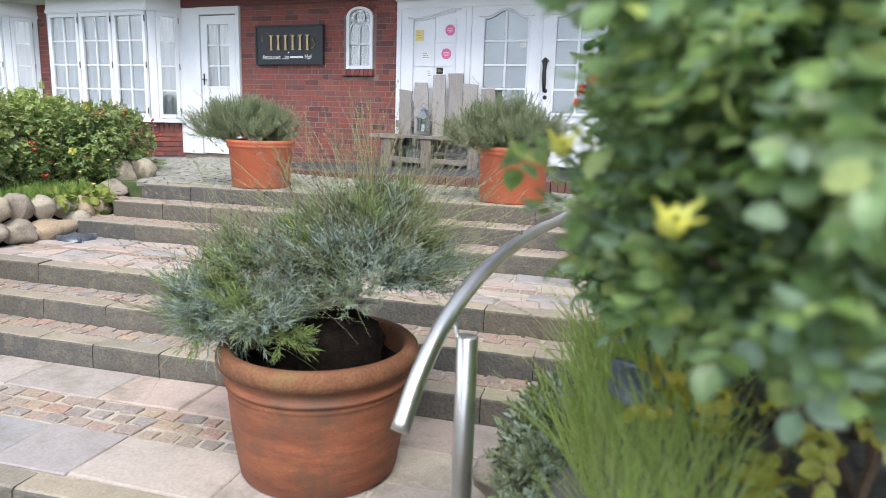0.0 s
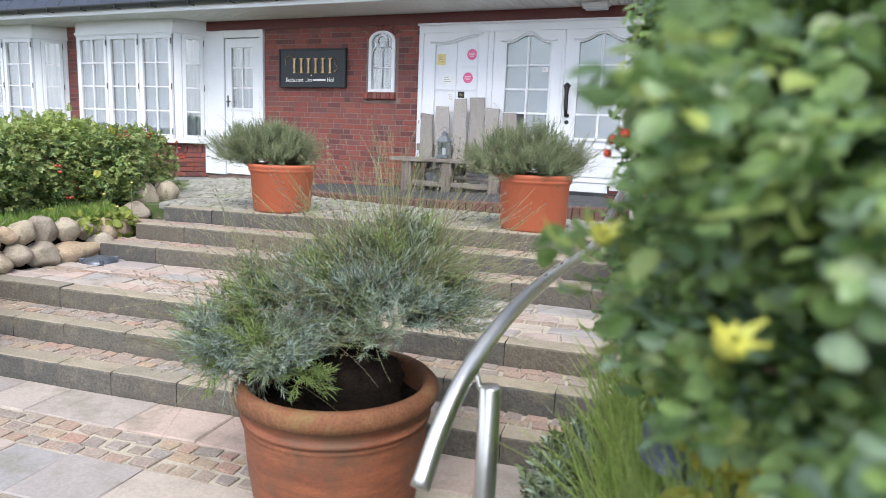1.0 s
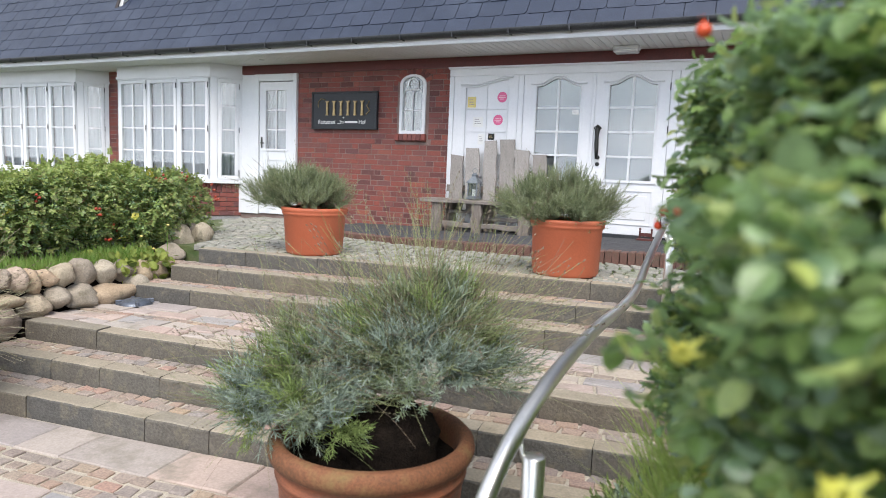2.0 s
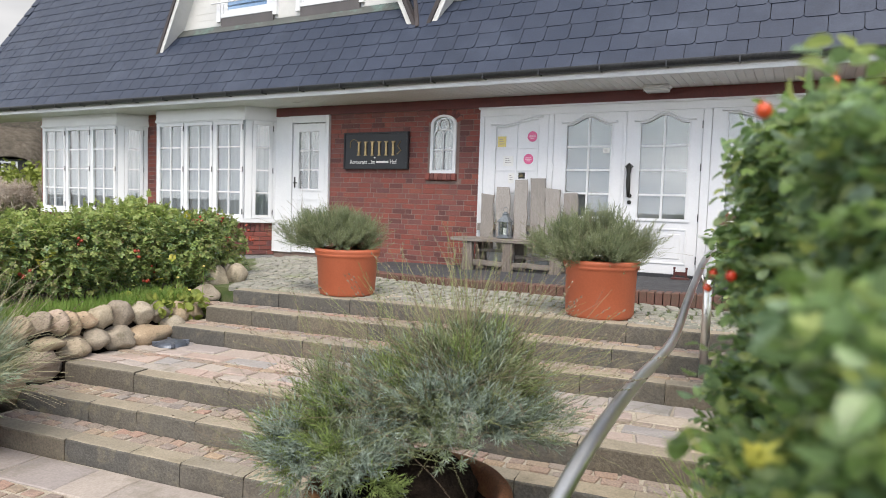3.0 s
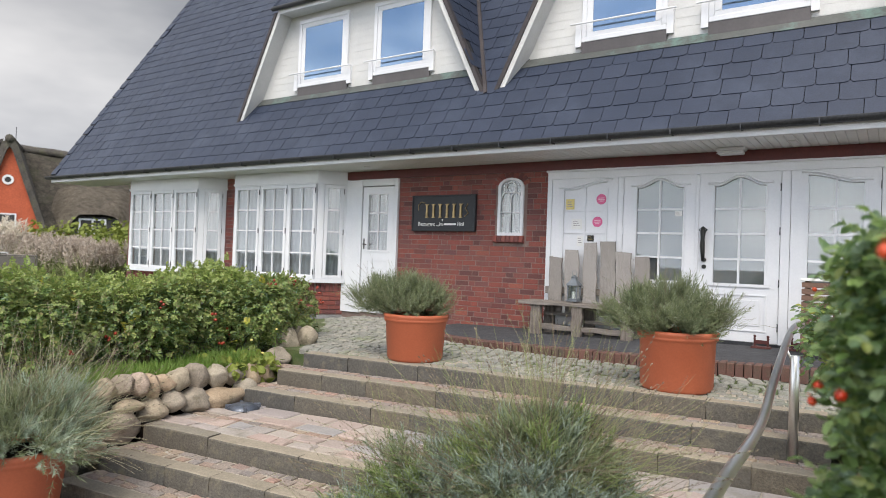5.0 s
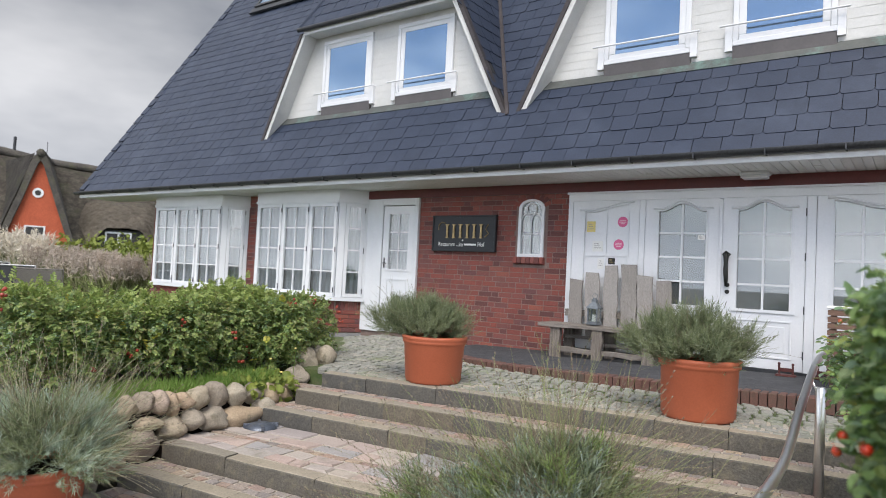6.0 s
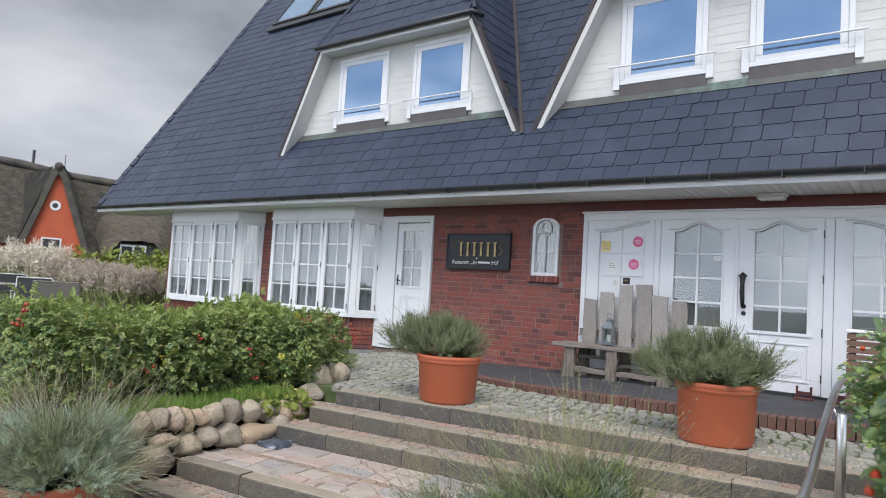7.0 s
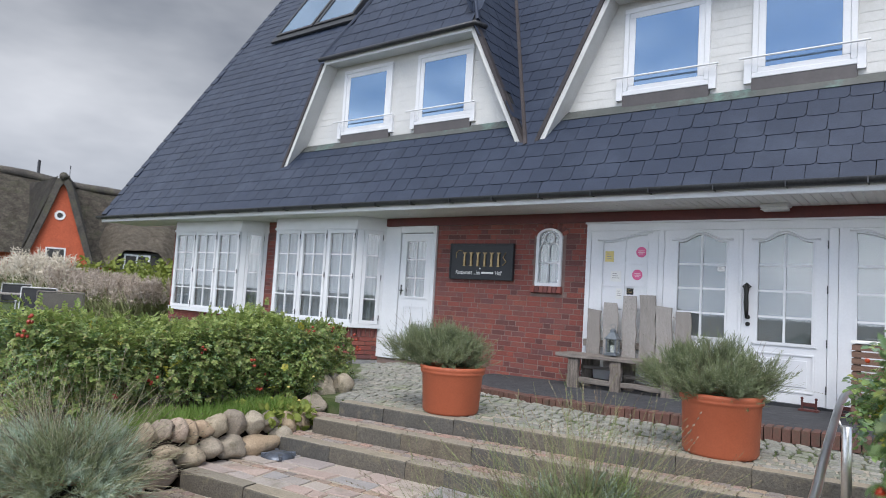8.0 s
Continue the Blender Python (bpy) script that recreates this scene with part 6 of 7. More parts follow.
def build_pots():
    left = plastic_pot(-0.03, -3.46, TERRACE, 0.295, 0.335, 0.485, "orange terracotta pot with green lavender on the top step")
    tufts(left, (-0.12, 0.0, 0.46), (0.52, 0.44, 0.40), 52, 56, (("stalk", 90), ("dry_stalk", 50)), ("lavender_green", "lavender_green", "green_lav"), 21, 0.11, 0.48, -0.08, 0.38, 0.85)
    tufts(left, (-0.46, 0.0, 0.50), (0.36, 0.34, 0.28), 18, 44, (("stalk", 50), ("dry_stalk", 30)), ("lavender_green", "green_lav"), 24, 0.11, 0.46, -0.15, 0.38, 0.65)
    right = plastic_pot(2.60, -3.20, TERRACE, 0.31, 0.338, 0.52, "large orange terracotta pot with green lavender on the top step")
    tufts(right, (-0.04, 0.0, 0.47), (0.58, 0.48, 0.42), 66, 60, (("stalk", 110), ("dry_stalk", 70)), ("lavender_green", "lavender_green", "green_lav"), 22, 0.11, 0.48, -0.08, 0.38, 0.85)
    tufts(right, (-0.34, 0.0, 0.52), (0.42, 0.38, 0.30), 20, 46, (("stalk", 60), ("dry_stalk", 40)), ("lavender_green", "green_lav"), 26, 0.11, 0.46, -0.15, 0.38, 0.65)
    front = plastic_pot(-1.17, -6.88, PLAZA, 0.29, 0.36, 0.55, "orange terracotta pot with silvery lavender beside the lowest step")
    tufts(front, (0.08, 0.0, 0.60), (0.60, 0.50, 0.42), 84, 56, (("pale_stalk", 640), ("dry_stalk", 240)), ("silver_leaf", "lavender_green", "lavender_grey", "silver_leaf", "lavender_green"), 23, 0.115, 0.72, -0.3, 0.5, 0.7)


build_pots()


def build_big_pot():
    b = empty("clay_pot", 2.57, -6.78, PLAZA, label="large weathered clay pot holding silvery lavender on the paving", category="plant pot")
    h = 0.58
    b.scale = (1.08, 1.08, 1.08)
    prof = [(0.0, 0.0), (0.33, 0.0), (0.345, 0.015), (0.375, 0.20), (0.390, 0.385), (0.392, 0.40), (0.398, 0.408), (0.392, 0.416), (0.395, 0.425), (0.405, 0.43), (0.405, 0.445), (0.395, 0.45), (0.398, 0.475), (0.408, 0.49)]
    part("pot_body", lathe(prof, 64), "old_clay", b, "stained terracotta pot body", True)
    rim = [(0.408, 0.49), (0.428, 0.505), (0.436, 0.53), (0.430, 0.56), (0.412, 0.578), (0.385, 0.58), (0.370, 0.565), (0.362, 0.52), (0.355, 0.40)]
    part("rim", lathe(rim, 64), "mossy_clay", b, "rolled rim stained brown with moss", True)
    bm = lathe([(0.36, 0.47), (0.28, 0.455), (0.15, 0.47), (0.0, 0.46)], 48)
    for v in bm.verts:
        v.co.z += 0.02 * noise.noise(v.co * 14)
    part("soil", bm, "soil", b, "dark crumbly soil", True)
    ball = lathe([(0.20, 0.44), (0.205, 0.52), (0.205, 0.60), (0.19, 0.645), (0.14, 0.67), (0.0, 0.68)], 30)
    for v in ball.verts:
        v.co += Vector((noise.noise(v.co * 9), noise.noise(v.co * 9 + Vector((5, 0, 0))), noise.noise(v.co * 9 + Vector((0, 5, 0))))) * 0.035
    part("root_ball", ball, "soil", b, "dark root ball of soil", True, m=pose(0.06, 0.04, 0))
    greys = ("lavender_grey", "silver_lav", "lavender_green", "silver_lav", "stalk_leaf", "silver_lav", "lavender_grey")
    tufts(b, (0.18, 0.10, 0.84), (0.42, 0.36, 0.27), 48, 54, (("stalk", 380), ("dry_stalk", 150)), greys, 31, 0.105, 0.60, -0.12, 0.45, 0.75)
    tufts(b, (-0.20, 0.02, 0.78), (0.34, 0.32, 0.25), 30, 52, (("stalk", 260), ("dry_stalk", 90)), greys, 34, 0.105, 0.52, -0.25, 0.45, 0.70)
    tufts(b, (-0.42, -0.16, 0.68), (0.24, 0.22, 0.17), 18, 44, (("stalk", 120), ("dry_stalk", 50)), greys, 32, 0.10, 0.46, -0.7)
    tufts(b, (-0.14, -0.22, 0.70), (0.20, 0.16, 0.14), 10, 36, (("stalk", 14),), greys, 36, 0.095, 0.30, -0.5)
    tufts(b, (0.20, 0.12, 1.00), (0.27, 0.25, 0.18), 18, 34, (("stalk", 300), ("dry_stalk", 100)), ("lavender_green", "stalk_leaf", "lavender_grey"), 35, 0.12, 0.52, 0.1, 0.40, 0.9)


build_big_pot()


def rose_leaflet(seed=0):
    """An oval folded leaflet, its base at the origin, along y."""
    o = [(0, 0), (0.30, 0.18), (0.40, 0.48), (0.28, 0.80), (0, 1.0), (-0.28, 0.80), (-0.40, 0.48), (-0.30, 0.18)]
    v = [(x, y, 0.28 * abs(x) - 0.18 * y * y) for x, y in o] + [(0, 0.33, -0.03), (0, 0.68, -0.09)]
    f = [(0, 1, 8), (1, 2, 9, 8), (2, 3, 9), (3, 4, 9), (4, 5, 9), (5, 6, 9), (6, 7, 8, 9), (7, 0, 8)]
    return v, f


def rose_spray(leaf, seed, simple=False):
    """A compound leaf of seven leaflets along z."""
    r = random.Random(seed)
    if simple:
        lv, lf = [(0, 0, 0), (0.36, 0.45, 0.08), (0, 1, -0.12), (-0.36, 0.45, 0.08)], [(0, 1, 2), (0, 2, 3)]
    else:
        lv, lf = rose_leaflet()
    verts, faces = [], []
    stem = leaf * 2.6
    spots = [(stem, 0, 0)] + [(stem * (0.28 + 0.26 * k), s, 1) for k in range(3) for s in (-1, 1)]
    for z, s, side in spots:
        y = 0.25 * z * z / stem * 0.5
        turn = Matrix.Rotation(s * radians(-64), 4, "Y") if side else Matrix.Identity(4)
        m = Matrix.Translation((0, -y, z)) @ turn @ Matrix.Rotation(radians(90 + r.uniform(-18, 12)), 4, "X") @ Matrix.Rotation(r.uniform(-0.35, 0.35), 4, "Y") @ Matrix.Scale(leaf * r.uniform(0.8, 1.1), 4)
        k = len(verts)
        verts += [tuple(m @ Vector(p)) for p in lv]
        faces += [tuple(k + j for j in f) for f in lf]
    return verts, faces


def hip_form(n=8):
    v, f = [], []
    prof = [(0.0, -1.0), (0.62, -0.8), (0.95, -0.1), (0.72, 0.62), (0.28, 0.85)]
    for r, z in prof:
        v += [(r * math.cos(2 * math.pi * k / n), r * math.sin(2 * math.pi * k / n), z) for k in range(n)]
    for j in range(len(prof) - 1):
        for k in range(n):
            f.append((j * n + k, j * n + (k + 1) % n, (j + 1) * n + (k + 1) % n, (j + 1) * n + k))
    b = len(v)
    for k in range(5):                                     # dry calyx
        a = 2 * math.pi * k / 5
        v += [(0.2 * math.cos(a - 0.4), 0.2 * math.sin(a - 0.4), 0.8), (0.2 * math.cos(a + 0.4), 0.2 * math.sin(a + 0.4), 0.8), (0.55 * math.cos(a), 0.55 * math.sin(a), 1.9)]
        f.append((b + 3 * k, b + 3 * k + 1, b + 3 * k + 2))
    return v, f


def scatter_leaves(parent, name, p, along, leaf, material, seed, simple=False):
    g = np.random.default_rng(seed)
    third = np.array_split(np.arange(len(p)), 3)
    for k, idx in enumerate(third):
        v, f = rose_spray(leaf, seed + k, simple)
        m = frames_along(p[idx], along[idx], g.uniform(-0.5, 0.5, len(idx)) + (g.random(len(idx)) > 0.5) * np.pi, g.uniform(0.7, 1.2, len(idx)))
        link(name, joined(name, v, f, m), material, parent, kind="stuff")


def build_hedge():
    hedge = empty("rose_hedge", -2.7, -4.6, -0.28, label="dense green rugosa rose hedge with red hips", category="hedge")
    # plan: a bed along the steps that turns left before the house
    def body(n, g):
        u = g.uniform(0, 1, n)
        x = np.where(u < 0.72, 0, 0).astype(float)
        y = -6.9 + (u / 1.0) * 4.35
        depth = g.uniform(0, 1, n) ** 1.6
        x = -2.04 - 0.16 * np.sin(y * 2.1) - 0.10 * np.sin(y * 5.3) - depth * 1.9 - np.clip((y + 3.3) / 0.8, 0, 1) * 0.35
        top = 0.52 + 0.07 * np.sin(y * 1.7 + 1) + 0.05 * np.sin(x * 4 + y * 3.1) - np.clip((y + 3.4) / 0.9, 0, 1) * 0.12
        zz = g.uniform(0, 1, n)
        bulge = np.sin(np.clip(zz, 0, 1) * np.pi) * 0.13
        z = -0.16 + zz * (top + 0.16)
        dent = np.sin(y * 9.7 + 3 * np.sin(z * 6)) * np.sin(z * 11 + 2 * np.sin(y * 5)) + 0.5 * np.sin(y * 21 + z * 17)
        roof = g.random(n) < 0.35
        z = np.where(roof, top - g.uniform(0, 0.10, n) + 0.05 * np.sin(y * 13 + x * 7) * np.sin(x * 11), z)
        x = np.where(roof, x - 0.05, x + bulge + 0.085 * dent)
        return x, y, z, depth, roof
    g = np.random.default_rng(5)
    n = 17000
    x, y, z, depth, roof = body(n, g)
    p = np.stack([x + 2.7, y + 4.6, z + 0.28], 1)
    out = np.stack([np.where(roof, 0.5, 0.8) * np.ones(n), -0.6 * np.ones(n), np.where(roof, 0.25, -0.45)], 1)
    along = out + g.normal(0, 0.75, (n, 3))
    yellow = g.random(n) < 0.006
    fine = np.arange(n) % 2 == 0
    scatter_leaves(hedge, "leaves", p[~yellow & fine], along[~yellow & fine], 0.033, "hedge_leaf", 50)
    scatter_leaves(hedge, "inner_leaves", p[~yellow & ~fine] - np.array([0.05, 0, 0.03]), along[~yellow & ~fine], 0.031, "rose_leaf", 55, True)
    scatter_leaves(hedge, "yellow_leaves", p[yellow], along[yellow], 0.043, "rose_yellow", 60)
    # shoots standing out of the top
    shoots = g.uniform(0, 1, (230, 2))
    sy = -6.8 + shoots[:, 0] * 4.1
    sx = -2.15 - shoots[:, 1] * 1.5 - np.clip((sy + 3.3) / 0.8, 0, 1) * 0.35
    st_top = 0.52 + 0.07 * np.sin(sy * 1.7 + 1) + 0.05 * np.sin(sx * 4 + sy * 3.1) - np.clip((sy + 3.4) / 0.9, 0, 1) * 0.12
    ps = np.repeat(np.stack([sx + 2.7, sy + 4.6, st_top + 0.24], 1), 7, 0)
    rise = np.tile(np.linspace(0, 1, 7), 230)
    ps = ps + np.stack([0 * rise, 0 * rise, rise * np.repeat(g.uniform(0.05, 0.17, 230), 7)], 1) + g.normal(0, 0.012, ps.shape)
    scatter_leaves(hedge, "shoot_leaves", ps, g.normal(0, 0.7, ps.shape) + np.array([0.2, -0.2, 0.35]), 0.032, "hedge_tip", 65)
    # stems
    bm = bmesh.new()
    rr = random.Random(8)
    for k in range(150):
        yy = rr.uniform(-6.8, -2.7)
        xx = -2.22 - rr.uniform(0, 1.2) - clip((yy + 3.3) / 0.8, 0, 1) * 0.3
        a = Vector((xx + 2.7, yy + 4.6, 0.0))
        b = a + Vector((rr.uniform(-0.12, 0.22), rr.uniform(-0.15, 0.15), rr.uniform(0.5, 0.78)))
        tube(bm, [a, a.lerp(b, 0.5) + Vector((rr.uniform(-0.04, 0.04), rr.uniform(-0.04, 0.04), 0)), b], [0.008, 0.006, 0.003], 5, False)
    part("stem_growth", bm, "twig", hedge, kind="stuff")
    hv, hf = hip_form()
    n = 17
    x, y, z, depth, roof = body(n * 6, g)
    keep = np.argsort(depth)[:n]
    ph = np.stack([x + 2.78, y + 4.6, z + 0.31], 1)[keep]
    ph = np.repeat(ph, 4, 0) + g.normal(0, 0.024, (4 * n, 3))
    m = frames_along(ph, g.normal(0, 1, (len(ph), 3)) + np.array([0.4, 0, 0.1]), g.uniform(0, 6, len(ph)), g.uniform(0.014, 0.020, len(ph)))
    one = mesh("hip", hv, hf, True)
    for k in range(len(ph)):
        link("hip", one, "hedge_hip", hedge, m=Matrix(m[k].tolist()))


build_hedge()


def grass_patch(name, label, points, lo, hi, width, material="grass", seed=3, lean=0.35):
    g = np.random.default_rng(seed)
    v, f = leaf_blade(1.0, width, 0.35)
    n = len(points)
    along = g.normal(0, lean, (n, 3)) * np.array([1, 1, 0]) + np.array([0, 0, 1.0])
    m = frames_along(points, along, g.uniform(0, 6.28, n), g.uniform(lo, hi, n))
    ob = link(name, joined(name, v, f, m), material, None, label, "stuff")
    return tagged(ob, category="grass")


def build_verge_grass():
    g = np.random.default_rng(12)
    n = 6500
    y = g.uniform(-6.3, -4.15, n)
    x = -1.52 - g.uniform(0, 1, n) * 0.62
    z = -0.325 + 0.02 * np.sin(y * 4)
    grass_patch("grass_strip", "strip of bright green grass between boulders and hedge", np.stack([x, y, z], 1), 0.07, 0.19, 0.045)
    # low weeds with yellow flowers at the end of the wall
    n = 420
    p = np.stack([-1.46 - g.uniform(-0.1, 0.5, n), g.uniform(-4.75, -4.0, n), -0.46 + g.uniform(0, 0.24, n)], 1)
    weeds = empty("weeds", -1.6, -4.1, -0.36, label="low green weeds with yellow flowers by the boulders", category="weeds")
    v, f = rose_leaflet()
    m = frames_along(p - np.array([-1.6, -4.1, -0.36]), g.normal(0, 0.6, (n, 3)) + np.array([0.5, -0.5, 0.4]), g.uniform(0, 6.28, n), g.uniform(0.05, 0.10, n))
    link("weed_leaves", joined("weed_leaves", v, f, m), "shrub", weeds, kind="stuff")
    bm = bmesh.new()
    for dx, dy, h in ((0.05, 0.1, 0.42), (-0.12, -0.1, 0.30), (0.16, -0.2, 0.20), (-0.2, 0.25, 0.34)):
        tube(bm, [(dx, dy, 0.05), (dx + 0.02, dy, h)], 0.003, 5)
    part("flower_stems", bm, "grass", weeds, kind="stuff")
    bm = bmesh.new()
    for dx, dy, h in ((0.05, 0.1, 0.42), (-0.12, -0.1, 0.30), (0.16, -0.2, 0.20), (-0.2, 0.25, 0.34)):
        bmesh.ops.create_icosphere(bm, subdivisions=1, radius=0.018, matrix=pose(dx + 0.02, dy, h) @ Matrix.Diagonal((1, 1, 0.6, 1)))
    part("flowers", bm, "yellow", weeds, "yellow flower heads", kind="stuff")


build_verge_grass()


def boulder_mesh(sx, sy, sz, seed):
    bm = bmesh.new()
    bmesh.ops.create_icosphere(bm, subdivisions=3, radius=1)
    off = Vector((seed * 3.1, seed * 1.7, seed * 0.9))
    r = random.Random(seed * 7 + 1)
    cuts = [(Vector((r.uniform(-1, 1), r.uniform(-1, 1), r.uniform(-1, 1))).normalized(), r.uniform(0.60, 0.88)) for _ in range(11)]
    for v in bm.verts:
        for n, h in cuts:
            v.co -= n * max(0.0, v.co.dot(n) - h) * 0.9
        v.co *= 1.2
        n = noise.noise(v.co * 0.9 + off) * 0.16 + noise.noise(v.co * 2.1 + off) * 0.11 - 0.05 * abs(noise.noise(v.co * 3.6 - off)) + 0.02 * noise.noise(v.co * 7 + off)
        v.co = v.co * (1 + n)
        v.co = Vector((v.co.x * sx, v.co.y * sy, v.co.z * sz))
    return bm


def build_boulders():
    wall = empty("boulder_wall", -1.45, -5.0, PLAZA + 3 * RISE, label="low dry wall of round grey and brown field boulders", category="stone wall", kind="structure")
    rr = random.Random(17)
    base = PLAZA + 3 * RISE
    k = 0
    def put(x, y, z, a, b, c, turn=0, tip=0):
        nonlocal k
        k += 1
        part("boulder", boulder_mesh(a, b, c, k), "boulder", wall, smooth=True, m=pose(x + 1.45, y + 5.0, z - base, tip, 0, turn))
    # lower course on the landing: along, height, half length, half height
    for y, z, b, c in ((-5.83, 0.172, 0.115, 0.065), (-5.59, 0.088, 0.165, 0.105), (-5.40, 0.152, 0.108, 0.098), (-5.18, 0.110, 0.152, 0.118), (-4.80, 0.082, 0.25, 0.105), (-4.50, 0.12, 0.14, 0.13)):
        put(-1.42, y, base + z - 0.02, 0.13, b, c, rr.uniform(-6, 6))
    part("earth_core", boxes((-0.25, 0.13, -0.72, 0.62, -0.40, -0.014), (-0.25, -0.02, -0.95, 0.62, -0.40, 0.22)), "soil", wall, "dark earth behind the stones")
    # upper course of rounder stones
    for y, z, b, c in ((-6.02, 0.300, 0.095, 0.095), (-5.85, 0.325, 0.105, 0.088), (-5.705, 0.320, 0.073, 0.096), (-5.58, 0.292, 0.076, 0.118), (-5.447, 0.303, 0.096, 0.082),
                       (-5.30, 0.297, 0.116, 0.112), (-5.09, 0.284, 0.113, 0.138), (-4.88, 0.283, 0.107, 0.114), (-4.64, 0.258, 0.146, 0.106), (-4.41, 0.21, 0.085, 0.115)):
        put(-1.49 + rr.uniform(-0.015, 0.015), y, base + z, 0.115, b, c, rr.uniform(-8, 8), rr.uniform(-8, 8))
    # big stones stepping down beside the lower treads, a filling behind, and up to the terrace
    put(-1.45, -5.88, base - 0.01, 0.15, 0.175, 0.135)
    put(-1.47, -6.14, base - 0.158, 0.14, 0.13, 0.11, 8)
    put(-1.62, -6.00, base + 0.05, 0.15, 0.18, 0.17)
    put(-1.62, -6.20, base - 0.10, 0.15, 0.16, 0.17)
    put(-1.56, -6.36, base - 0.30, 0.16, 0.16, 0.14, 20)
    put(-1.64, -6.60, base - 0.44, 0.19, 0.17, 0.15, 5)
    put(-1.52, -4.20, base + 0.22, 0.14, 0.15, 0.11)
    put(-1.62, -3.88, base + 0.33, 0.15, 0.14, 0.11)
    put(-1.75, -3.62, base + 0.50, 0.15, 0.14, 0.13, 20)
    put(-1.70, -3.32, base + 0.51, 0.11, 0.12, 0.12, 30)
    put(-1.95, -3.25, base + 0.50, 0.13, 0.13, 0.12, 50)


build_boulders()


# ---------------------------------------------------------------- the planting beside the handrail
def build_rose_bush():
    bush = empty("rose_bush", 4.4, -8.0, -0.16, label="tall rugosa rose bush with orange hips beside the handrail", category="shrub")
    base = np.array([4.4, -8.0, -0.16])
    g = np.random.default_rng(40)
    heights = np.linspace(0.0, 1.1, 12)
    edges = np.array([(4.25, 4.25, 4.15, 4.13, 4.03, 3.97, 4.00, 4.01, 3.96, 4.50, 4.50, 4.50),
                      (4.35, 4.31, 4.10, 4.03, 3.96, 3.88, 3.97, 3.97, 3.93, 3.94, 4.03, 4.30),
                      (4.30, 4.10, 4.03, 3.92, 3.90, 3.86, 3.93, 3.94, 3.94, 3.90, 4.22, 4.50),
                      (4.08, 4.04, 3.89, 3.88, 3.83, 3.89, 3.90, 3.90, 3.90, 3.90, 3.90, 4.27),
                      (4.03, 3.90, 3.83, 3.83, 3.81, 3.91, 3.89, 3.86, 3.86, 3.87, 3.87, 4.33)])
    def edge(p):
        """How far the bush reaches towards the steps, by distance along them and height."""
        u = np.clip((p[:, 1] + 8.7) / 0.3, 0, 3.999)
        k = u.astype(int)
        rows = np.stack([np.interp(p[:, 2], heights, row) for row in edges])
        at = np.arange(len(p))
        reach = rows[k, at] * (1 - u + k) + rows[k + 1, at] * (u - k)
        # bare canes low down on the nearer half
        bare = np.interp(p[:, 2], [0.0, 0.15, 0.25, 0.32, 0.38], [5.0, 4.85, 4.62, 4.30, 4.00])
        return np.where(p[:, 1] < -7.75, np.maximum(reach, bare), reach)
    def cloud(n):
        # an uneven crown of clumps
        clumps = np.array([(3.96, -7.62, 0.60), (3.95, -7.75, 0.36), (4.03, -8.18, 0.62), (4.11, -8.45, 0.52), (4.08, -7.70, 0.82), (4.18, -8.15, 0.82), (4.24, -8.45, 0.72), (4.28, -8.68, 0.55), (4.20, -8.60, 0.30),
                           (4.30, -7.95, 0.90), (4.38, -8.35, 0.88), (4.48, -8.62, 0.74), (4.10, -8.12, 0.36), (4.26, -8.05, 0.55), (4.55, -8.2, 0.60), (4.40, -8.5, 0.36), (4.70, -8.4, 0.86), (4.66, -8.0, 0.90), (3.90, -7.50, 0.14),
                           (4.02, -7.55, -0.05), (4.26, -8.2, 0.08), (4.45, -8.4, 0.1), (4.60, -8.55, 0.45), (4.28, -7.4, 0.5), (4.6, -7.6, 0.6), (4.36, -8.72, 0.22), (4.15, -8.35, 0.15), (3.97, -7.60, 0.95), (4.14, -7.75, 1.0),
                           (3.90, -7.72, 0.76), (3.90, -7.95, 0.80), (3.95, -7.82, 0.94), (4.02, -8.05, 0.98)])
        rad = np.array([0.17, 0.17, 0.18, 0.18, 0.20, 0.20, 0.20, 0.17, 0.17, 0.20, 0.20, 0.20, 0.19, 0.24, 0.3, 0.25, 0.24, 0.24, 0.18, 0.2, 0.25, 0.25, 0.2, 0.28, 0.3, 0.2, 0.2, 0.12, 0.12, 0.14, 0.13, 0.12, 0.13])
        which = g.integers(0, len(clumps), n)
        d = g.normal(0, 1, (n, 3))
        d /= np.linalg.norm(d, axis=1, keepdims=True)
        r = np.power(g.uniform(0.05, 1, n), 0.4)
        p = clumps[which] + d * (rad[which] * r)[:, None]
        # a looser coat of leaves over the side towards the steps
        m = int(n * 0.5)
        coat = np.stack([np.zeros(m), g.uniform(-8.75, -7.45, m), g.uniform(0.10, 1.08, m)], 1)
        coat[:, 0] = edge(coat) + 0.045 + g.exponential(0.09, m)
        lumps = np.sin(17 * coat[:, 1] + 3 * coat[:, 2]) * np.sin(14 * coat[:, 2] + 2) + np.sin(9 * coat[:, 0] + 23 * coat[:, 2])
        side = g.normal(0, 0.45, (m, 3)) + np.array([-0.8, -0.2, 0.2])
        p = np.concatenate([p, coat[lumps > -0.45]])
        d = np.concatenate([d, side[lumps > -0.45]])
        keep = (p[:, 0] > edge(p) + 0.045) & (p[:, 2] < 1.08)
        return p[keep], d[keep]
    p, d = cloud(6000)
    thick = (p[:, 2] > 0.38) | (p[:, 1] > -8.0) | (g.random(len(p)) < 0.22)
    p, d = p[thick], d[thick]
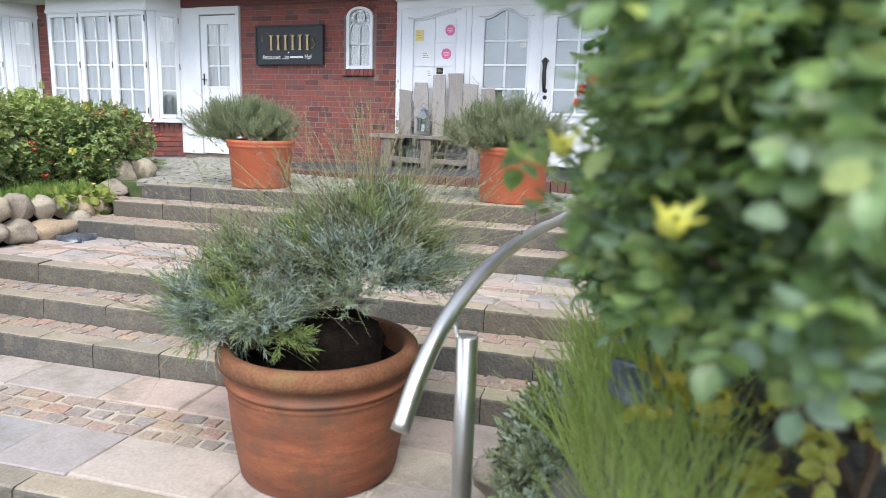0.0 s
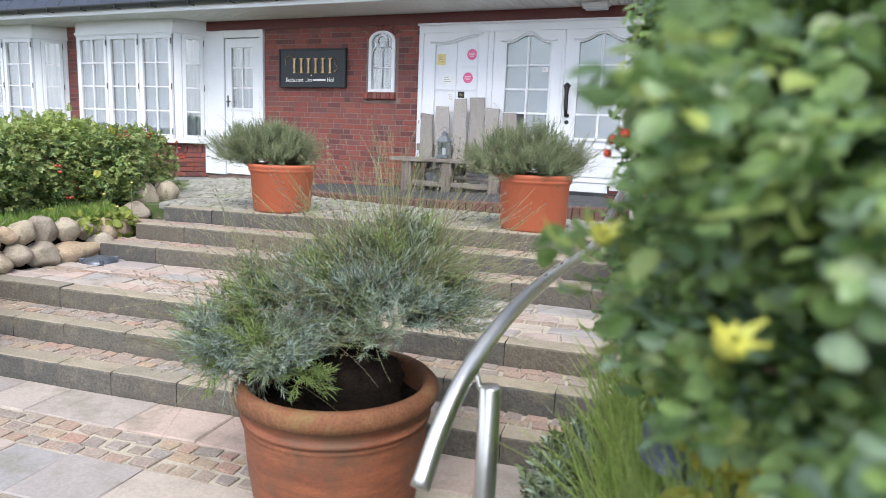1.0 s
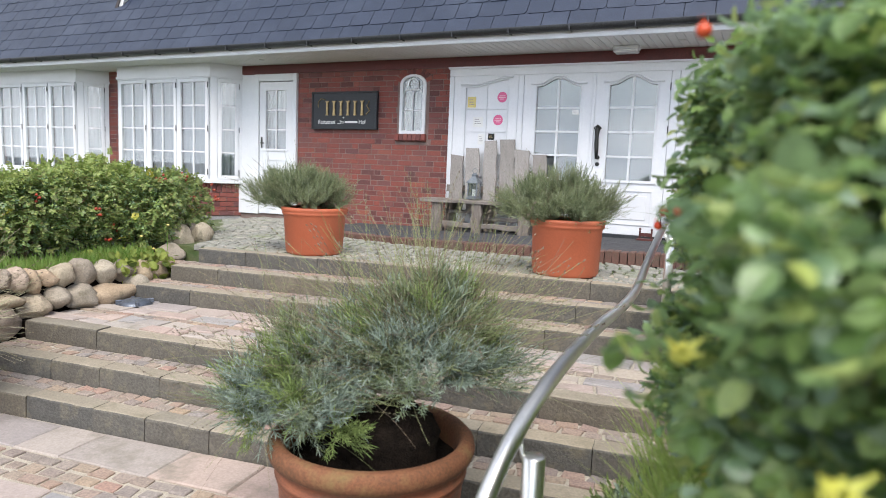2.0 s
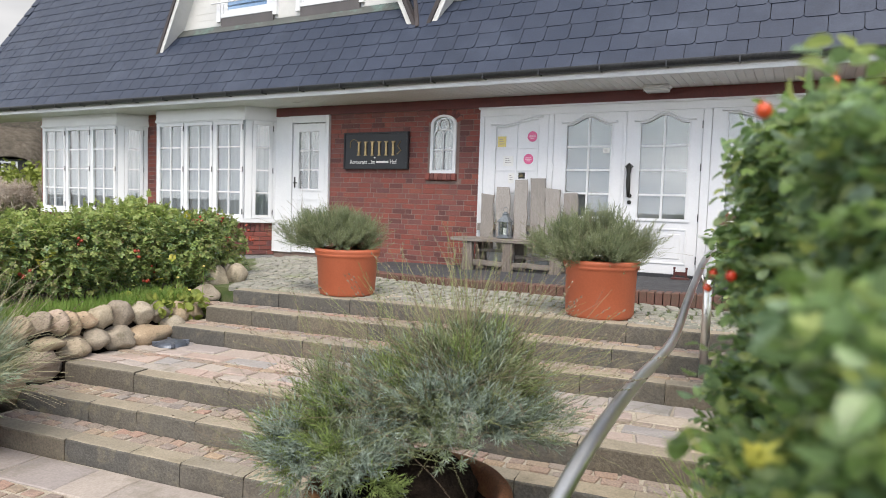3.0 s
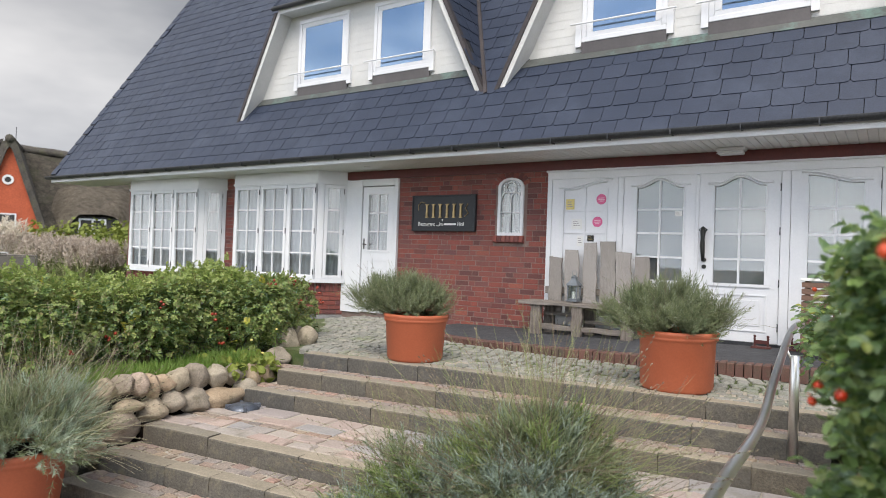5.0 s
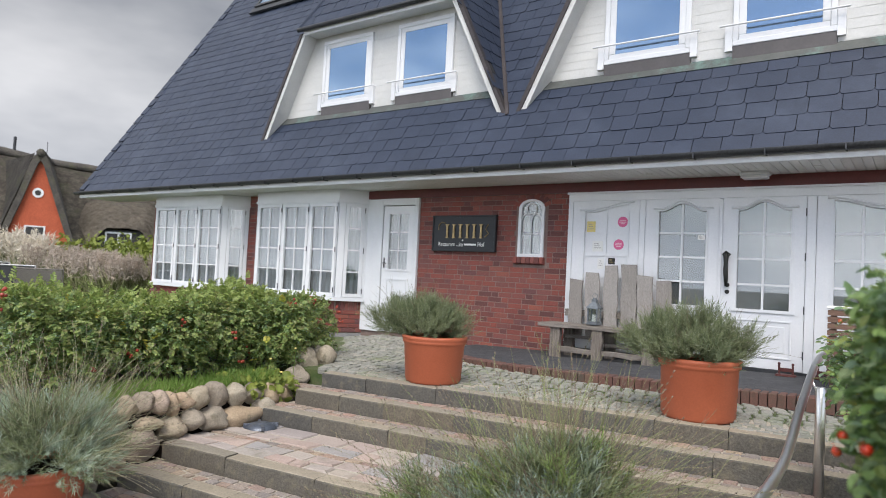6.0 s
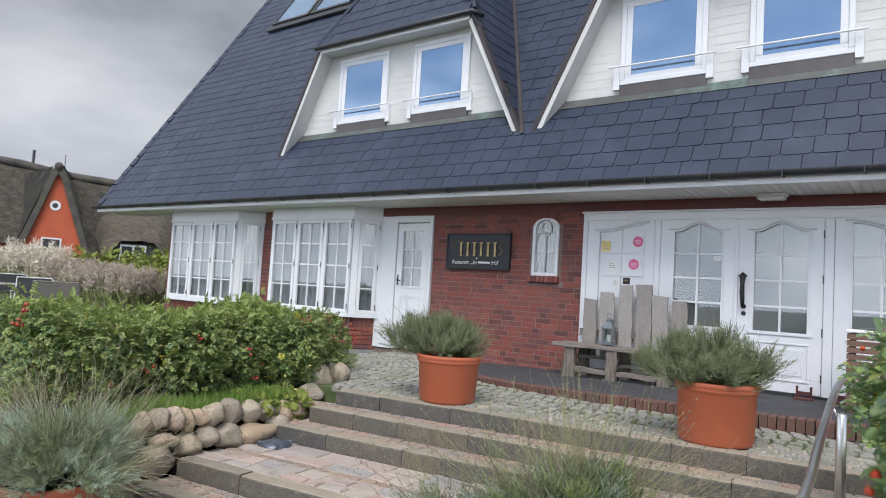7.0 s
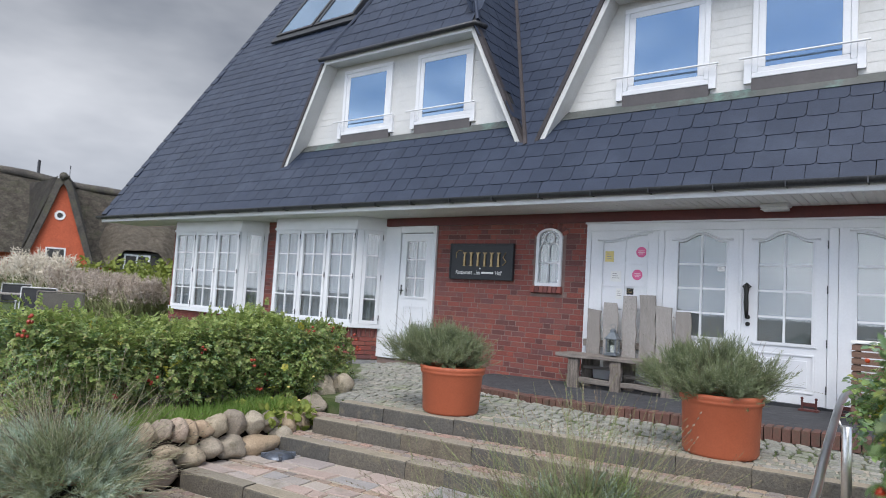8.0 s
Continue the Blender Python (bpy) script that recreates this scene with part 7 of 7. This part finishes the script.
    # the young hips stand clear of the leaves
    for spot in ((3.962, -8.67, 0.562), (4.091, -8.755, 0.487)):
        for reach in (0.0, 0.14, 0.28):
            clear = np.linalg.norm(p - np.array(spot) - reach * np.array([0.0, -0.96, 0.22]), axis=1) > 0.14
            p, d = p[clear], d[clear]
    along = d * np.array([0.7, 0.7, 0.35]) + g.normal(0, 0.50, p.shape) + np.array([-0.15, -0.35, -0.5])
    yellow = (p[:, 2] < 0.12) & (g.random(len(p)) < 0.3)
    # a twig reaching out over the handrail
    twig = np.array([3.975, -8.50, 0.51]) + g.normal(0, 1, (15, 3)) * np.array([0.022, 0.06, 0.028])
    p = np.concatenate([p, twig])
    along = np.concatenate([along, g.normal(0, 0.5, (15, 3)) + np.array([-0.2, -0.2, -0.3])])
    yellow = np.concatenate([yellow, np.zeros(15, bool)])
    # yellowing sprigs low on the front
    for spot, reach in (((4.22, -8.22, 0.08), 0.035), ((4.37, -8.30, 0.02), 0.06), ((4.46, -8.20, 0.10), 0.06)):
        sprig = np.array(spot) + g.normal(0, reach, (8, 3))
        p = np.concatenate([p, sprig])
        along = np.concatenate([along, g.normal(0, 0.5, (8, 3)) + np.array([-0.3, -0.3, 0.2])])
        yellow = np.concatenate([yellow, np.ones(8, bool)])
    scatter_leaves(bush, "leaves", p[~yellow] - base, along[~yellow], 0.033, "rose_leaf", 70)
    scatter_leaves(bush, "yellow_leaves", p[yellow] - base, along[yellow], 0.040, "rose_yellow", 80)
    bm = bmesh.new()
    rr = random.Random(5)
    for k in range(34):
        top, _ = cloud(40)
        t = Vector(top[0] - base)
        foot = Vector((rr.uniform(-0.1, 0.3), rr.uniform(-0.3, 0.3), 0.05))
        mid = foot.lerp(t, 0.55) + Vector((rr.uniform(-0.05, 0.1), rr.uniform(-0.05, 0.05), 0.08))
        tube(bm, curve_points([foot, mid, t], 5), [0.011 - 0.0007 * i for i in range(11)], 6, False)
    for foot, mid, t in (((-0.02, -0.26, 0.04), (-0.06, -0.24, 0.20), (-0.13, -0.20, 0.42)), ((0.22, -0.22, 0.10), (0.12, -0.26, 0.22), (0.02, -0.24, 0.50)), ((0.10, -0.10, 0.05), (0.16, -0.14, 0.25), (0.10, -0.20, 0.55))):
        part("cane", tube(bmesh.new(), curve_points([Vector(foot), Vector(mid), Vector(t)], 5), 0.009, 7), "twig", bush, "thick brown cane", True)
    part("stem_growth", bm, "twig", bush, "thorny brown canes", kind="stuff")
    hv, hf = hip_form(12)
    for x, y, z, s in ((3.845, -7.69, 0.665, 0.0125), (3.835, -7.70, 0.632, 0.011), (3.938, -8.36, 0.946, 0.012), (3.89, -7.86, 0.676, 0.0125), (4.06, -7.74, 1.09, 0.014), (4.09, -8.0, 0.85, 0.013)):
        m = pose(x - base[0], y - base[1], z - base[2], random.uniform(-60, 60), random.uniform(-60, 60), 0) @ Matrix.Scale(s, 4)
        link("hip", mesh("hip", hv, hf, True), "hip", bush, "orange-red rose hip", m=m)
    # pale young hips with long sepals
    sv, sf = hip_form(14)
    keep = 5 * 14
    sv = [(a, b, 0.75 * c) for a, b, c in sv[:keep]]
    sf = [f for f in sf if max(f) < keep]
    for k in range(6):
        a = 2 * math.pi * k / 6 + 0.3 * math.sin(3 * k)
        reach, lift = 1.35 + 0.5 * math.sin(2.3 * k), 0.9 + 0.6 * math.cos(1.7 * k)
        n, turn = len(sv), Vector((math.cos(a), math.sin(a), 0))
        side = Vector((-math.sin(a), math.cos(a), 0))
        for f, w in ((0.25, 0.34), (0.55, 0.28), (0.85, 0.14), (1.0, 0.16)):
            mid = turn * reach * f + Vector((0, 0, 0.55 + lift * f * f))
            sv += [tuple(mid - side * w), tuple(mid + side * w)]
        sf += [(n + 2 * j, n + 2 * j + 1, n + 2 * j + 3, n + 2 * j + 2) for j in range(3)]
    for x, y, z, s in ((3.955, -8.60, 0.55, 0.014), (4.091, -8.755, 0.487, 0.0165), (4.21, -8.62, 0.62, 0.012)):
        link("young_hip", mesh("young_hip", sv, sf, True), "young_hip", bush, "yellow-green young hip with long sepals", m=pose(x - base[0], y - base[1], z - base[2], 50, 25, 0) @ Matrix.Scale(s, 4))


build_rose_bush()


def build_back_rose():
    """A smaller rose growing beside the upper end of the handrail."""
    base = np.array([4.12, -4.7, -0.35])
    bush = empty("rose_bush", *base, label="small rugosa rose with orange hips behind the handrail", category="shrub")
    g = np.random.default_rng(64)
    n = 760
    d = g.normal(0, 1, (n, 3))
    d /= np.linalg.norm(d, axis=1, keepdims=True)
    centres = np.array([(-0.22, 0.0, 1.02), (-0.12, -0.1, 1.20), (-0.26, 0.05, 0.84), (-0.10, 0.1, 0.86), (0.02, 0.1, 1.04), (0.15, -0.05, 1.24), (0.10, 0.0, 0.80)])
    p = centres[g.integers(0, 7, n)] + d * (np.power(g.uniform(0.05, 1, n), 0.4) * 0.20)[:, None]
    along = d * np.array([0.7, 0.7, 0.35]) + g.normal(0, 0.35, p.shape) + np.array([-0.1, -0.35, -0.40])
    yellow = g.random(n) < 0.06
    scatter_leaves(bush, "leaves", p[~yellow], along[~yellow], 0.040, "rose_leaf", 170)
    scatter_leaves(bush, "yellow_leaves", p[yellow], along[yellow], 0.038, "rose_yellow", 180)
    rr = random.Random(15)
    for k in range(9):
        t = Vector(p[k * 7])
        foot = Vector((rr.uniform(0, 0.3), rr.uniform(-0.1, 0.1), 0.0))
        part("cane", tube(bmesh.new(), curve_points([foot, foot.lerp(t, 0.6) + Vector((0.03, 0, 0.05)), t], 4), [0.008 - 0.0006 * i for i in range(9)], 6, False), "twig", bush)
    hv, hf = hip_form(12)
    for x, y, z in ((-0.40, -0.10, 1.16), (-0.28, -0.18, 1.04), (-0.22, -0.20, 1.30), (-0.12, -0.22, 1.36), (-0.30, -0.15, 1.26)):
        link("hip", mesh("hip", hv, hf, True), "hip", bush, "orange-red rose hip", m=pose(x, y, z, rr.uniform(-60, 60), rr.uniform(-60, 60), 0) @ Matrix.Scale(0.015, 4))


build_back_rose()


def build_bed_plants():
    g = np.random.default_rng(44)
    def roots(n, x0, x1, y0, y1):
        x, y = g.uniform(x0, x1, n), g.uniform(y0, y1, n)
        return np.stack([x, y, np.array([height(a, b) for a, b in zip(x, y)]) - 0.02], 1)
    foot = roots(6200, 3.80, 4.60, -8.5, -6.9)
    foot = foot[foot[:, 0] > 3.84 + 0.16 * np.clip((-7.4 - foot[:, 1]) / 0.8, 0, 1)]
    foot = foot[foot[:, 0] < 4.22 + 0.8 * np.clip(foot[:, 1] + 7.75, 0, 1)]
    near = foot[:, 1] < -7.85
    grass_patch("bed_grass", "long green grass under the rose bush", foot[~near], 0.16, 0.46, 0.013, "long_grass", seed=45, lean=0.38)
    grass_patch("bed_grass", "shorter green grass round the ground light", foot[near], 0.10, 0.27, 0.013, "long_grass", seed=47, lean=0.34)
    grass_patch("bed_grass", "green grass in the bed beside the steps", roots(1700, 4.04, 4.8, -6.9, -3.6), 0.18, 0.42, 0.016, "long_grass", seed=46, lean=0.42)
    foot = np.array([3.72, -7.15, height(3.75, -7.15)])
    plant = empty("silver_plant", *foot, label="low silvery green plant at the foot of the handrail", category="plant")
    v, f = shoot_form(16, 0.10, 0.036, 0.009, 1.0, 5)
    n = 900
    d = g.normal(0, 1, (n, 3))
    d[:, 2] = np.abs(d[:, 2]) * 0.8
    d /= np.linalg.norm(d, axis=1, keepdims=True)
    p = d * np.power(g.uniform(0.1, 1, n), 0.45)[:, None] * np.array([0.15, 0.44, 0.13]) + np.array([0.07, 0.06, 0.02])
    for k in range(3):
        q, e = p[k::3] + np.array([0, (k - 1) * 0.12, 0]), d[k::3]
        link("silver_foliage", joined("silver_foliage", v, f, frames_along(q, e + np.array([0, 0, 0.4]), g.uniform(0, 6.28, len(q)), g.uniform(0.7, 1.2, len(q)))), ("lavender_green", "silver_leaf", "stalk_leaf")[k], plant, kind="stuff")
    rr = random.Random(6)
    k = 30
    # two courses of boulders hold the bed, then single stones up along the steps
    for x0, z0, r, ys in ((3.66, -0.96, 0.14, (-8.35, -8.05, -7.72, -7.30, -6.98, -6.66)), (3.68, -0.70, 0.12, (-8.20, -7.88, -7.05, -6.78))):
        for yy in ys:
            k += 1
            tagged(part("bed_rock", boulder_mesh(r * 0.9, r * 1.2, r, k), "boulder", label="rounded boulder holding the raised planting bed", smooth=True, m=pose(x0 + rr.uniform(-0.02, 0.02), yy, z0, 0, 0, rr.uniform(-12, 12))), category="boulder", group="boulders of the bed")
    tagged(part("bed_rock", boulder_mesh(0.10, 0.10, 0.085, 31), "boulder", label="pale boulder beside the handrail post", smooth=True, m=pose(3.61, -7.34, -0.63)), category="boulder", group="boulders of the bed")
    tagged(part("bed_rock", boulder_mesh(0.10, 0.12, 0.20, 29), "boulder", label="grey boulder under the pale one by the post", smooth=True, m=pose(3.63, -7.33, -0.86)), category="boulder", group="boulders of the bed")
    for yy, zz in ((-6.3, -0.62), (-5.9, -0.5), (-5.4, -0.45), (-4.9, -0.42), (-4.4, -0.38), (-3.9, -0.28), (-3.5, -0.18)):
        k += 1
        tagged(part("bed_rock", boulder_mesh(0.11, 0.2, 0.13, k), "boulder", label="rounded boulder edging the planting bed", smooth=True, m=pose(4.10, yy, zz)), category="boulder", group="boulders of the bed")
    # ground light under the bush
    build_uplight(4.13, -7.86, height(4.13, -7.86) + 0.02, 20, 0.8)


build_bed_plants()


# ---------------------------------------------------------------- garden furniture and the far side
def build_chair(x, y, z, turn, frame_mat, back_mat, label, wide=1.0):
    c = empty("garden_chair", x, y, z, label=label, category="chair", group="garden chairs")
    c.matrix_basis = pose(x, y, z, 0, 0, turn)
    for sx in (-0.26 * wide, 0.26 * wide):
        part("leg", tube(bmesh.new(), [(sx, -0.25, 0), (sx, -0.24, 0.64)], 0.014, 8), frame_mat, c)
        part("leg", tube(bmesh.new(), [(sx, 0.26, 0), (sx, 0.22, 0.44), (sx, 0.34, 0.95)], 0.014, 8), frame_mat, c)
        part("armrest", boxes((sx - 0.025, sx + 0.025, -0.28, 0.26, 0.63, 0.655), bevel=0.004), frame_mat, c)
    part("top_rail", tube(bmesh.new(), [(-0.26 * wide, 0.34, 0.95), (0.26 * wide, 0.34, 0.95)], 0.016, 8), frame_mat, c)
    part("seat", boxes((-0.25 * wide, 0.25 * wide, -0.24, 0.24, 0.42, 0.445), bevel=0.006), back_mat, c)
    bm = boxes((-0.245 * wide, 0.245 * wide, -0.008, 0.008, 0.0, 0.47))
    part("backrest", bm, back_mat, c, m=pose(0, 0.235, 0.47, -14, 0, 0))
    return c


build_chair(-17.1, -0.55, -0.27, 63, "alu", "rope", "white framed garden chair with a black sling back", 1.4)
build_chair(-12.7, -1.95, -0.27, 58, "alu", "rope", "white framed garden chair with a dark sling back beside the table", 1.4)
build_chair(-10.0, -2.70, -0.27, 243, "sling", "sling", "wide taupe garden chair with a low sling back", 1.55)


def build_table():
    t = empty("garden_table", -15.2, -0.9, -0.27, label="grey slatted garden table on the lawn", category="table")
    t.matrix_basis = pose(-15.2, -0.9, -0.27, 0, 0, 63)
    for k in range(6):
        part("slat", boxes((-0.9, 0.9, -0.45 + 0.15 * k, -0.32 + 0.15 * k, 0.70, 0.735), bevel=0.004), "old_wood", t)
    for sx in (-0.8, 0.8):
        for sy in (-0.38, 0.38):
            part("leg", boxes((sx - 0.035, sx + 0.035, sy - 0.035, sy + 0.035, 0, 0.70)), "old_wood", t)


build_table()


def build_pampas(x, y, n, spread, height_m, seed, tag, plume=1.0, plume_mat="plume"):
    p_ob = empty("ornamental_grass", x, y, -0.3, label=tag, category="ornamental grass", group="ornamental grasses")
    g = np.random.default_rng(seed)
    v, f = leaf_blade(1.0, 0.022, 0.5)
    k = n * 7
    along = g.normal(0, 0.42, (k, 3)) * np.array([1, 1, 0]) + np.array([0, 0, 1])
    foot = g.normal(0, spread * 0.42, (k, 3)) * np.array([1, 1, 0])
    link("blades", joined("blades", v, f, frames_along(foot, along, g.uniform(0, 6.28, k), height_m * g.uniform(0.5, 0.85, k))), "stalk", p_ob, kind="stuff")
    # feathery plumes: many fine drooping hairs
    tips = g.normal(0, spread * 0.55, (n, 3)) * np.array([1, 1, 0]) + np.stack([np.zeros(n), np.zeros(n), height_m * g.uniform(0.55, 1.0, n)], 1)
    hair_v, hair_f = leaf_blade(1.0, 0.16, 0.8)
    per = 34
    t = np.tile(np.linspace(0, 1, per), n)
    root = np.repeat(tips, per, 0) + np.stack([0.10 * t * t, -0.03 * t, 0.34 * t - 0.20], 1) * plume
    along = g.normal(0, 0.55, (n * per, 3)) + np.array([0.35, -0.1, 0.75])
    link("plumes", joined("plumes", hair_v, hair_f, frames_along(root, along, g.uniform(0, 6.28, n * per), 0.15 * plume * g.uniform(0.6, 1.2, n * per) * (1.15 - 0.6 * t))), plume_mat, p_ob, "pale feathery plumes", kind="stuff")


for k, (px, py, hh, sp) in enumerate(((-25.5, 3.6, 2.05, 0.8), (-23.0, 3.2, 1.82, 0.9), (-20.6, 3.0, 1.5, 1.0), (-18.4, 2.7, 1.4, 1.0), (-16.4, 2.4, 1.35, 0.9), (-14.8, 2.0, 1.25, 0.8), (-28.0, 3.8, 1.85, 1.0))):
    if hh > 1.8:
        build_pampas(px, py, 60, sp, hh, 90 + k, "tall clump of pampas grass with big cream plumes", 1.9, "cream_plume")
    else:
        build_pampas(px, py, 130, sp, hh, 90 + k, "clump of ornamental grass with fine mauve-brown plumes")


def build_shrub(x, y, r, h, seed):
    s = empty("shrub", x, y, -0.3, label="rounded yellow-green garden shrub behind the grasses", category="shrub", group="far shrubs")
    g = np.random.default_rng(seed)
    n = 2200
    d = g.normal(0, 1, (n, 3))
    d[:, 2] = np.abs(d[:, 2])
    d /= np.linalg.norm(d, axis=1, keepdims=True)
    lump = 1 + 0.18 * np.sin(d[:, 0] * 6 + seed) + 0.14 * np.sin(d[:, 1] * 9 + d[:, 2] * 5)
    p = d * (np.power(g.uniform(0.2, 1, n), 0.35) * lump)[:, None] * np.array([r, r, h])
    v, f = rose_leaflet()
    link("shrub_leaves", joined("shrub_leaves", v, f, frames_along(p, d + g.normal(0, 0.6, (n, 3)), g.uniform(0, 6.28, n), g.uniform(0.12, 0.24, n))), "shrub", s, kind="stuff")
    bm = bmesh.new()
    rr = random.Random(seed)
    for k in range(9):
        a = rr.uniform(0, 6.28)
        tube(bm, [(0.1 * math.cos(a), 0.1 * math.sin(a), 0), (0.6 * r * math.cos(a), 0.6 * r * math.sin(a), h * rr.uniform(0.5, 0.8))], [0.04, 0.012], 6)
    part("branches", bm, "twig", s)


for k, (px, py, rr_, hh) in enumerate(((-27.5, 7.0, 1.5, 1.9), (-25.0, 7.4, 1.5, 2.0), (-22.5, 7.0, 1.4, 1.8), (-20.0, 6.0, 1.3, 1.7), (-18.2, 5.4, 1.2, 2.1))):
    build_shrub(px, py, rr_, hh, 120 + k)


def build_thatched_house():
    """A long thatched house whose brick gable faces the garden."""
    h = empty("thatched_house", -47.9, 15.0, -0.3, label="old house with grey thatched roof and orange brick gable", category="house")
    h.matrix_basis = pose(-47.9, 15.0, -0.3, 0, 0, 60)
    def ridge_roof(name, x0, x1, yb, half, eave, top, wave, seed):
        bm = bmesh.new()
        n, m = 26, 10
        grid = []
        for i in range(n + 1):
            row = []
            for j in range(-m, m + 1):
                s = abs(j) / m
                x = x0 + (x1 - x0) * i / n
                yy = yb + half * j / m
                z = top - 0.11 * clip(x, -8, 8) - (top - eave) * (s ** 1.12) - (0.25 if j == 0 else 0)
                z += noise.noise(Vector((x * 0.35 + seed, yy * 0.35, 0))) * wave
                row.append(bm.verts.new((x, yy, z)))
            grid.append(row)
        for a, b in zip(grid, grid[1:]):
            for j in range(2 * m):
                bm.faces.new((a[j], b[j], b[j + 1], a[j + 1]))
        geo = bmesh.ops.solidify(bm, geom=bm.faces[:], thickness=0.45)
        bmesh.ops.recalc_face_normals(bm, faces=bm.faces[:])
        return part(name, bm, "thatch", h, "grey-brown thatch", True)
    ridge_roof("roof", -20, 16, 9.0, 8.6, 2.4, 9.25, 0.25, 1)
    part("ridge", tube(bmesh.new(), [(-20 + i * 1.5, 9.0, 9.2 - 0.11 * clip(-20 + i * 1.5, -8, 8) + 0.10 * math.sin(i * 1.3)) for i in range(25)], 0.36, 10), "thatch_dark", h, smooth=True)
    # gable
    gt, ge = 8.5, -0.1
    part("gable_wall", prism([(-2.80, ge), (2.78, ge), (0.14, gt), (-0.14, gt)], 0, 0.4), "red_gable", h, "orange brick gable")
    for sgn, keys in ((-1, [(0.0, gt + 0.42), (-0.45, gt - 0.25), (-1.25, gt - 2.9), (-2.15, gt - 5.6), (-3.1, gt - 8.3)]), (1, [(0.0, gt + 0.42), (0.50, gt - 0.25), (1.38, gt - 2.9), (2.30, gt - 5.6), (3.2, gt - 8.3)])):
        bm = bmesh.new()
        rows = []
        for x, z in keys:
            rows.append([bm.verts.new((x, -0.35, z)), bm.verts.new((x, 10.0, z)), bm.verts.new((x - sgn * 0.30, 10.0, z - 0.40)), bm.verts.new((x - sgn * 0.30, -0.35, z - 0.40))])
        for a, b in zip(rows, rows[1:]):
            for k in range(4):
                bm.faces.new((a[k], b[k], b[(k + 1) % 4], a[(k + 1) % 4]))
        bm.faces.new(rows[-1])
        bmesh.ops.recalc_face_normals(bm, faces=bm.faces[:])
        part("gable_thatch", bm, "thatch_dark", h, "thatch slope of the gable")
    # thatch sweeping round from the gable into the long roof
    bm = bmesh.new()
    rows = []
    for k in range(9):
        u = k / 8
        front = Vector((-0.35 - 2.75 * u, -0.30, gt + 0.15 - 8.4 * u))
        back = Vector((-3.05 + 0.2 * math.sin(math.pi * u), 7.5 - 7.3 * u, 8.75 - 8.5 * u))
        rows.append([bm.verts.new(front.lerp(back, q / 4) + Vector((0, 0.35 * math.sin(math.pi * q / 4), 0))) for q in range(5)])
    for a, b in zip(rows, rows[1:]):
        for q in range(4):
            bm.faces.new((a[q], a[q + 1], b[q + 1], b[q]))
    bmesh.ops.solidify(bm, geom=bm.faces[:], thickness=0.2)
    bmesh.ops.recalc_face_normals(bm, faces=bm.faces[:])
    part("gable_flank", bm, "thatch_dark", h, "sweeping thatch beside the gable, darkened for its shading", True)
    part("gable_cap", tube(bmesh.new(), [(0.0, -0.4, gt + 0.16), (0.0, 3, gt + 0.25), (0.0, 9, gt + 0.5)], 0.30, 10), "thatch_dark", h, smooth=True)
    part("round_window", lathe([(0.20, 0.0), (0.20, 0.08), (0.36, 0.08), (0.36, 0.0)], 24), "white", h, "white round window surround", m=pose(-0.02, 0.02, gt - 2.76, 90))
    # the panes here are solid; the dark of the rooms is painted on them
    part("round_pane", tube(bmesh.new(), [(-0.02, 0.03, gt - 2.76), (-0.02, -0.02, gt - 2.76)], 0.21, 20), "dark_room", h)
    fr = []
    framed(fr, -0.73, 0.59, gt - 6.4, gt - 5.18, -0.06, 0.06, 0.10)
    part("window", boxes(*fr), "white", h, "white casement window")
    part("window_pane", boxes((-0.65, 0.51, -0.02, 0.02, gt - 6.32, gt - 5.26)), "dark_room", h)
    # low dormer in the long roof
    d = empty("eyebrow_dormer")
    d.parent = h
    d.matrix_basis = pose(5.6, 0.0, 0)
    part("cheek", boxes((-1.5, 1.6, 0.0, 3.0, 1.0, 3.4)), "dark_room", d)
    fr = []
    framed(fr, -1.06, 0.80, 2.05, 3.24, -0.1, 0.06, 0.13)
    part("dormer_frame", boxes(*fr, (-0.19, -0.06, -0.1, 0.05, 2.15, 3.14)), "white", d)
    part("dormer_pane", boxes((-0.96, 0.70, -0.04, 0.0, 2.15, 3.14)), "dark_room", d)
    bm = bmesh.new()
    rows = []
    for i in range(17):
        s = -1.4 + 2.8 * i / 16
        drop = max(0.0, abs(s) - 0.8)
        row = []
        for q in range(6):
            u = q / 5
            x = s * (1.6 + 1.1 * u) + 0.15
            z = 3.55 + 2.5 * u - drop * (2.4 - 0.8 * u) - 0.12 * s * s + 0.25 * math.sin(math.pi * u)
            row.append(bm.verts.new((x, -0.45 + 5.0 * u, z + 0.10 * noise.noise(Vector((x, u * 4, 3))))))
        rows.append(row)
    for a, b in zip(rows, rows[1:]):
        for q in range(5):
            bm.faces.new((a[q], b[q], b[q + 1], a[q + 1]))
    bmesh.ops.solidify(bm, geom=bm.faces[:], thickness=0.3)
    bmesh.ops.recalc_face_normals(bm, faces=bm.faces[:])
    part("dormer_thatch", bm, "thatch_straw", d, "paler straw thatch", smooth=True)
    part("house_wall", boxes((-18, 14, 2.0, 16, 0, 3.0)), "red_gable", h)
    part("mast", tube(bmesh.new(), [(-2.71, 9, 9.2), (-2.71, 9, 11.0)], 0.13, 6), "zinc", h)
    part("mast", tube(bmesh.new(), [(-0.35, 9, 9.0), (-0.35, 9, 10.9)], 0.03, 6), "zinc", h)


build_thatched_house()
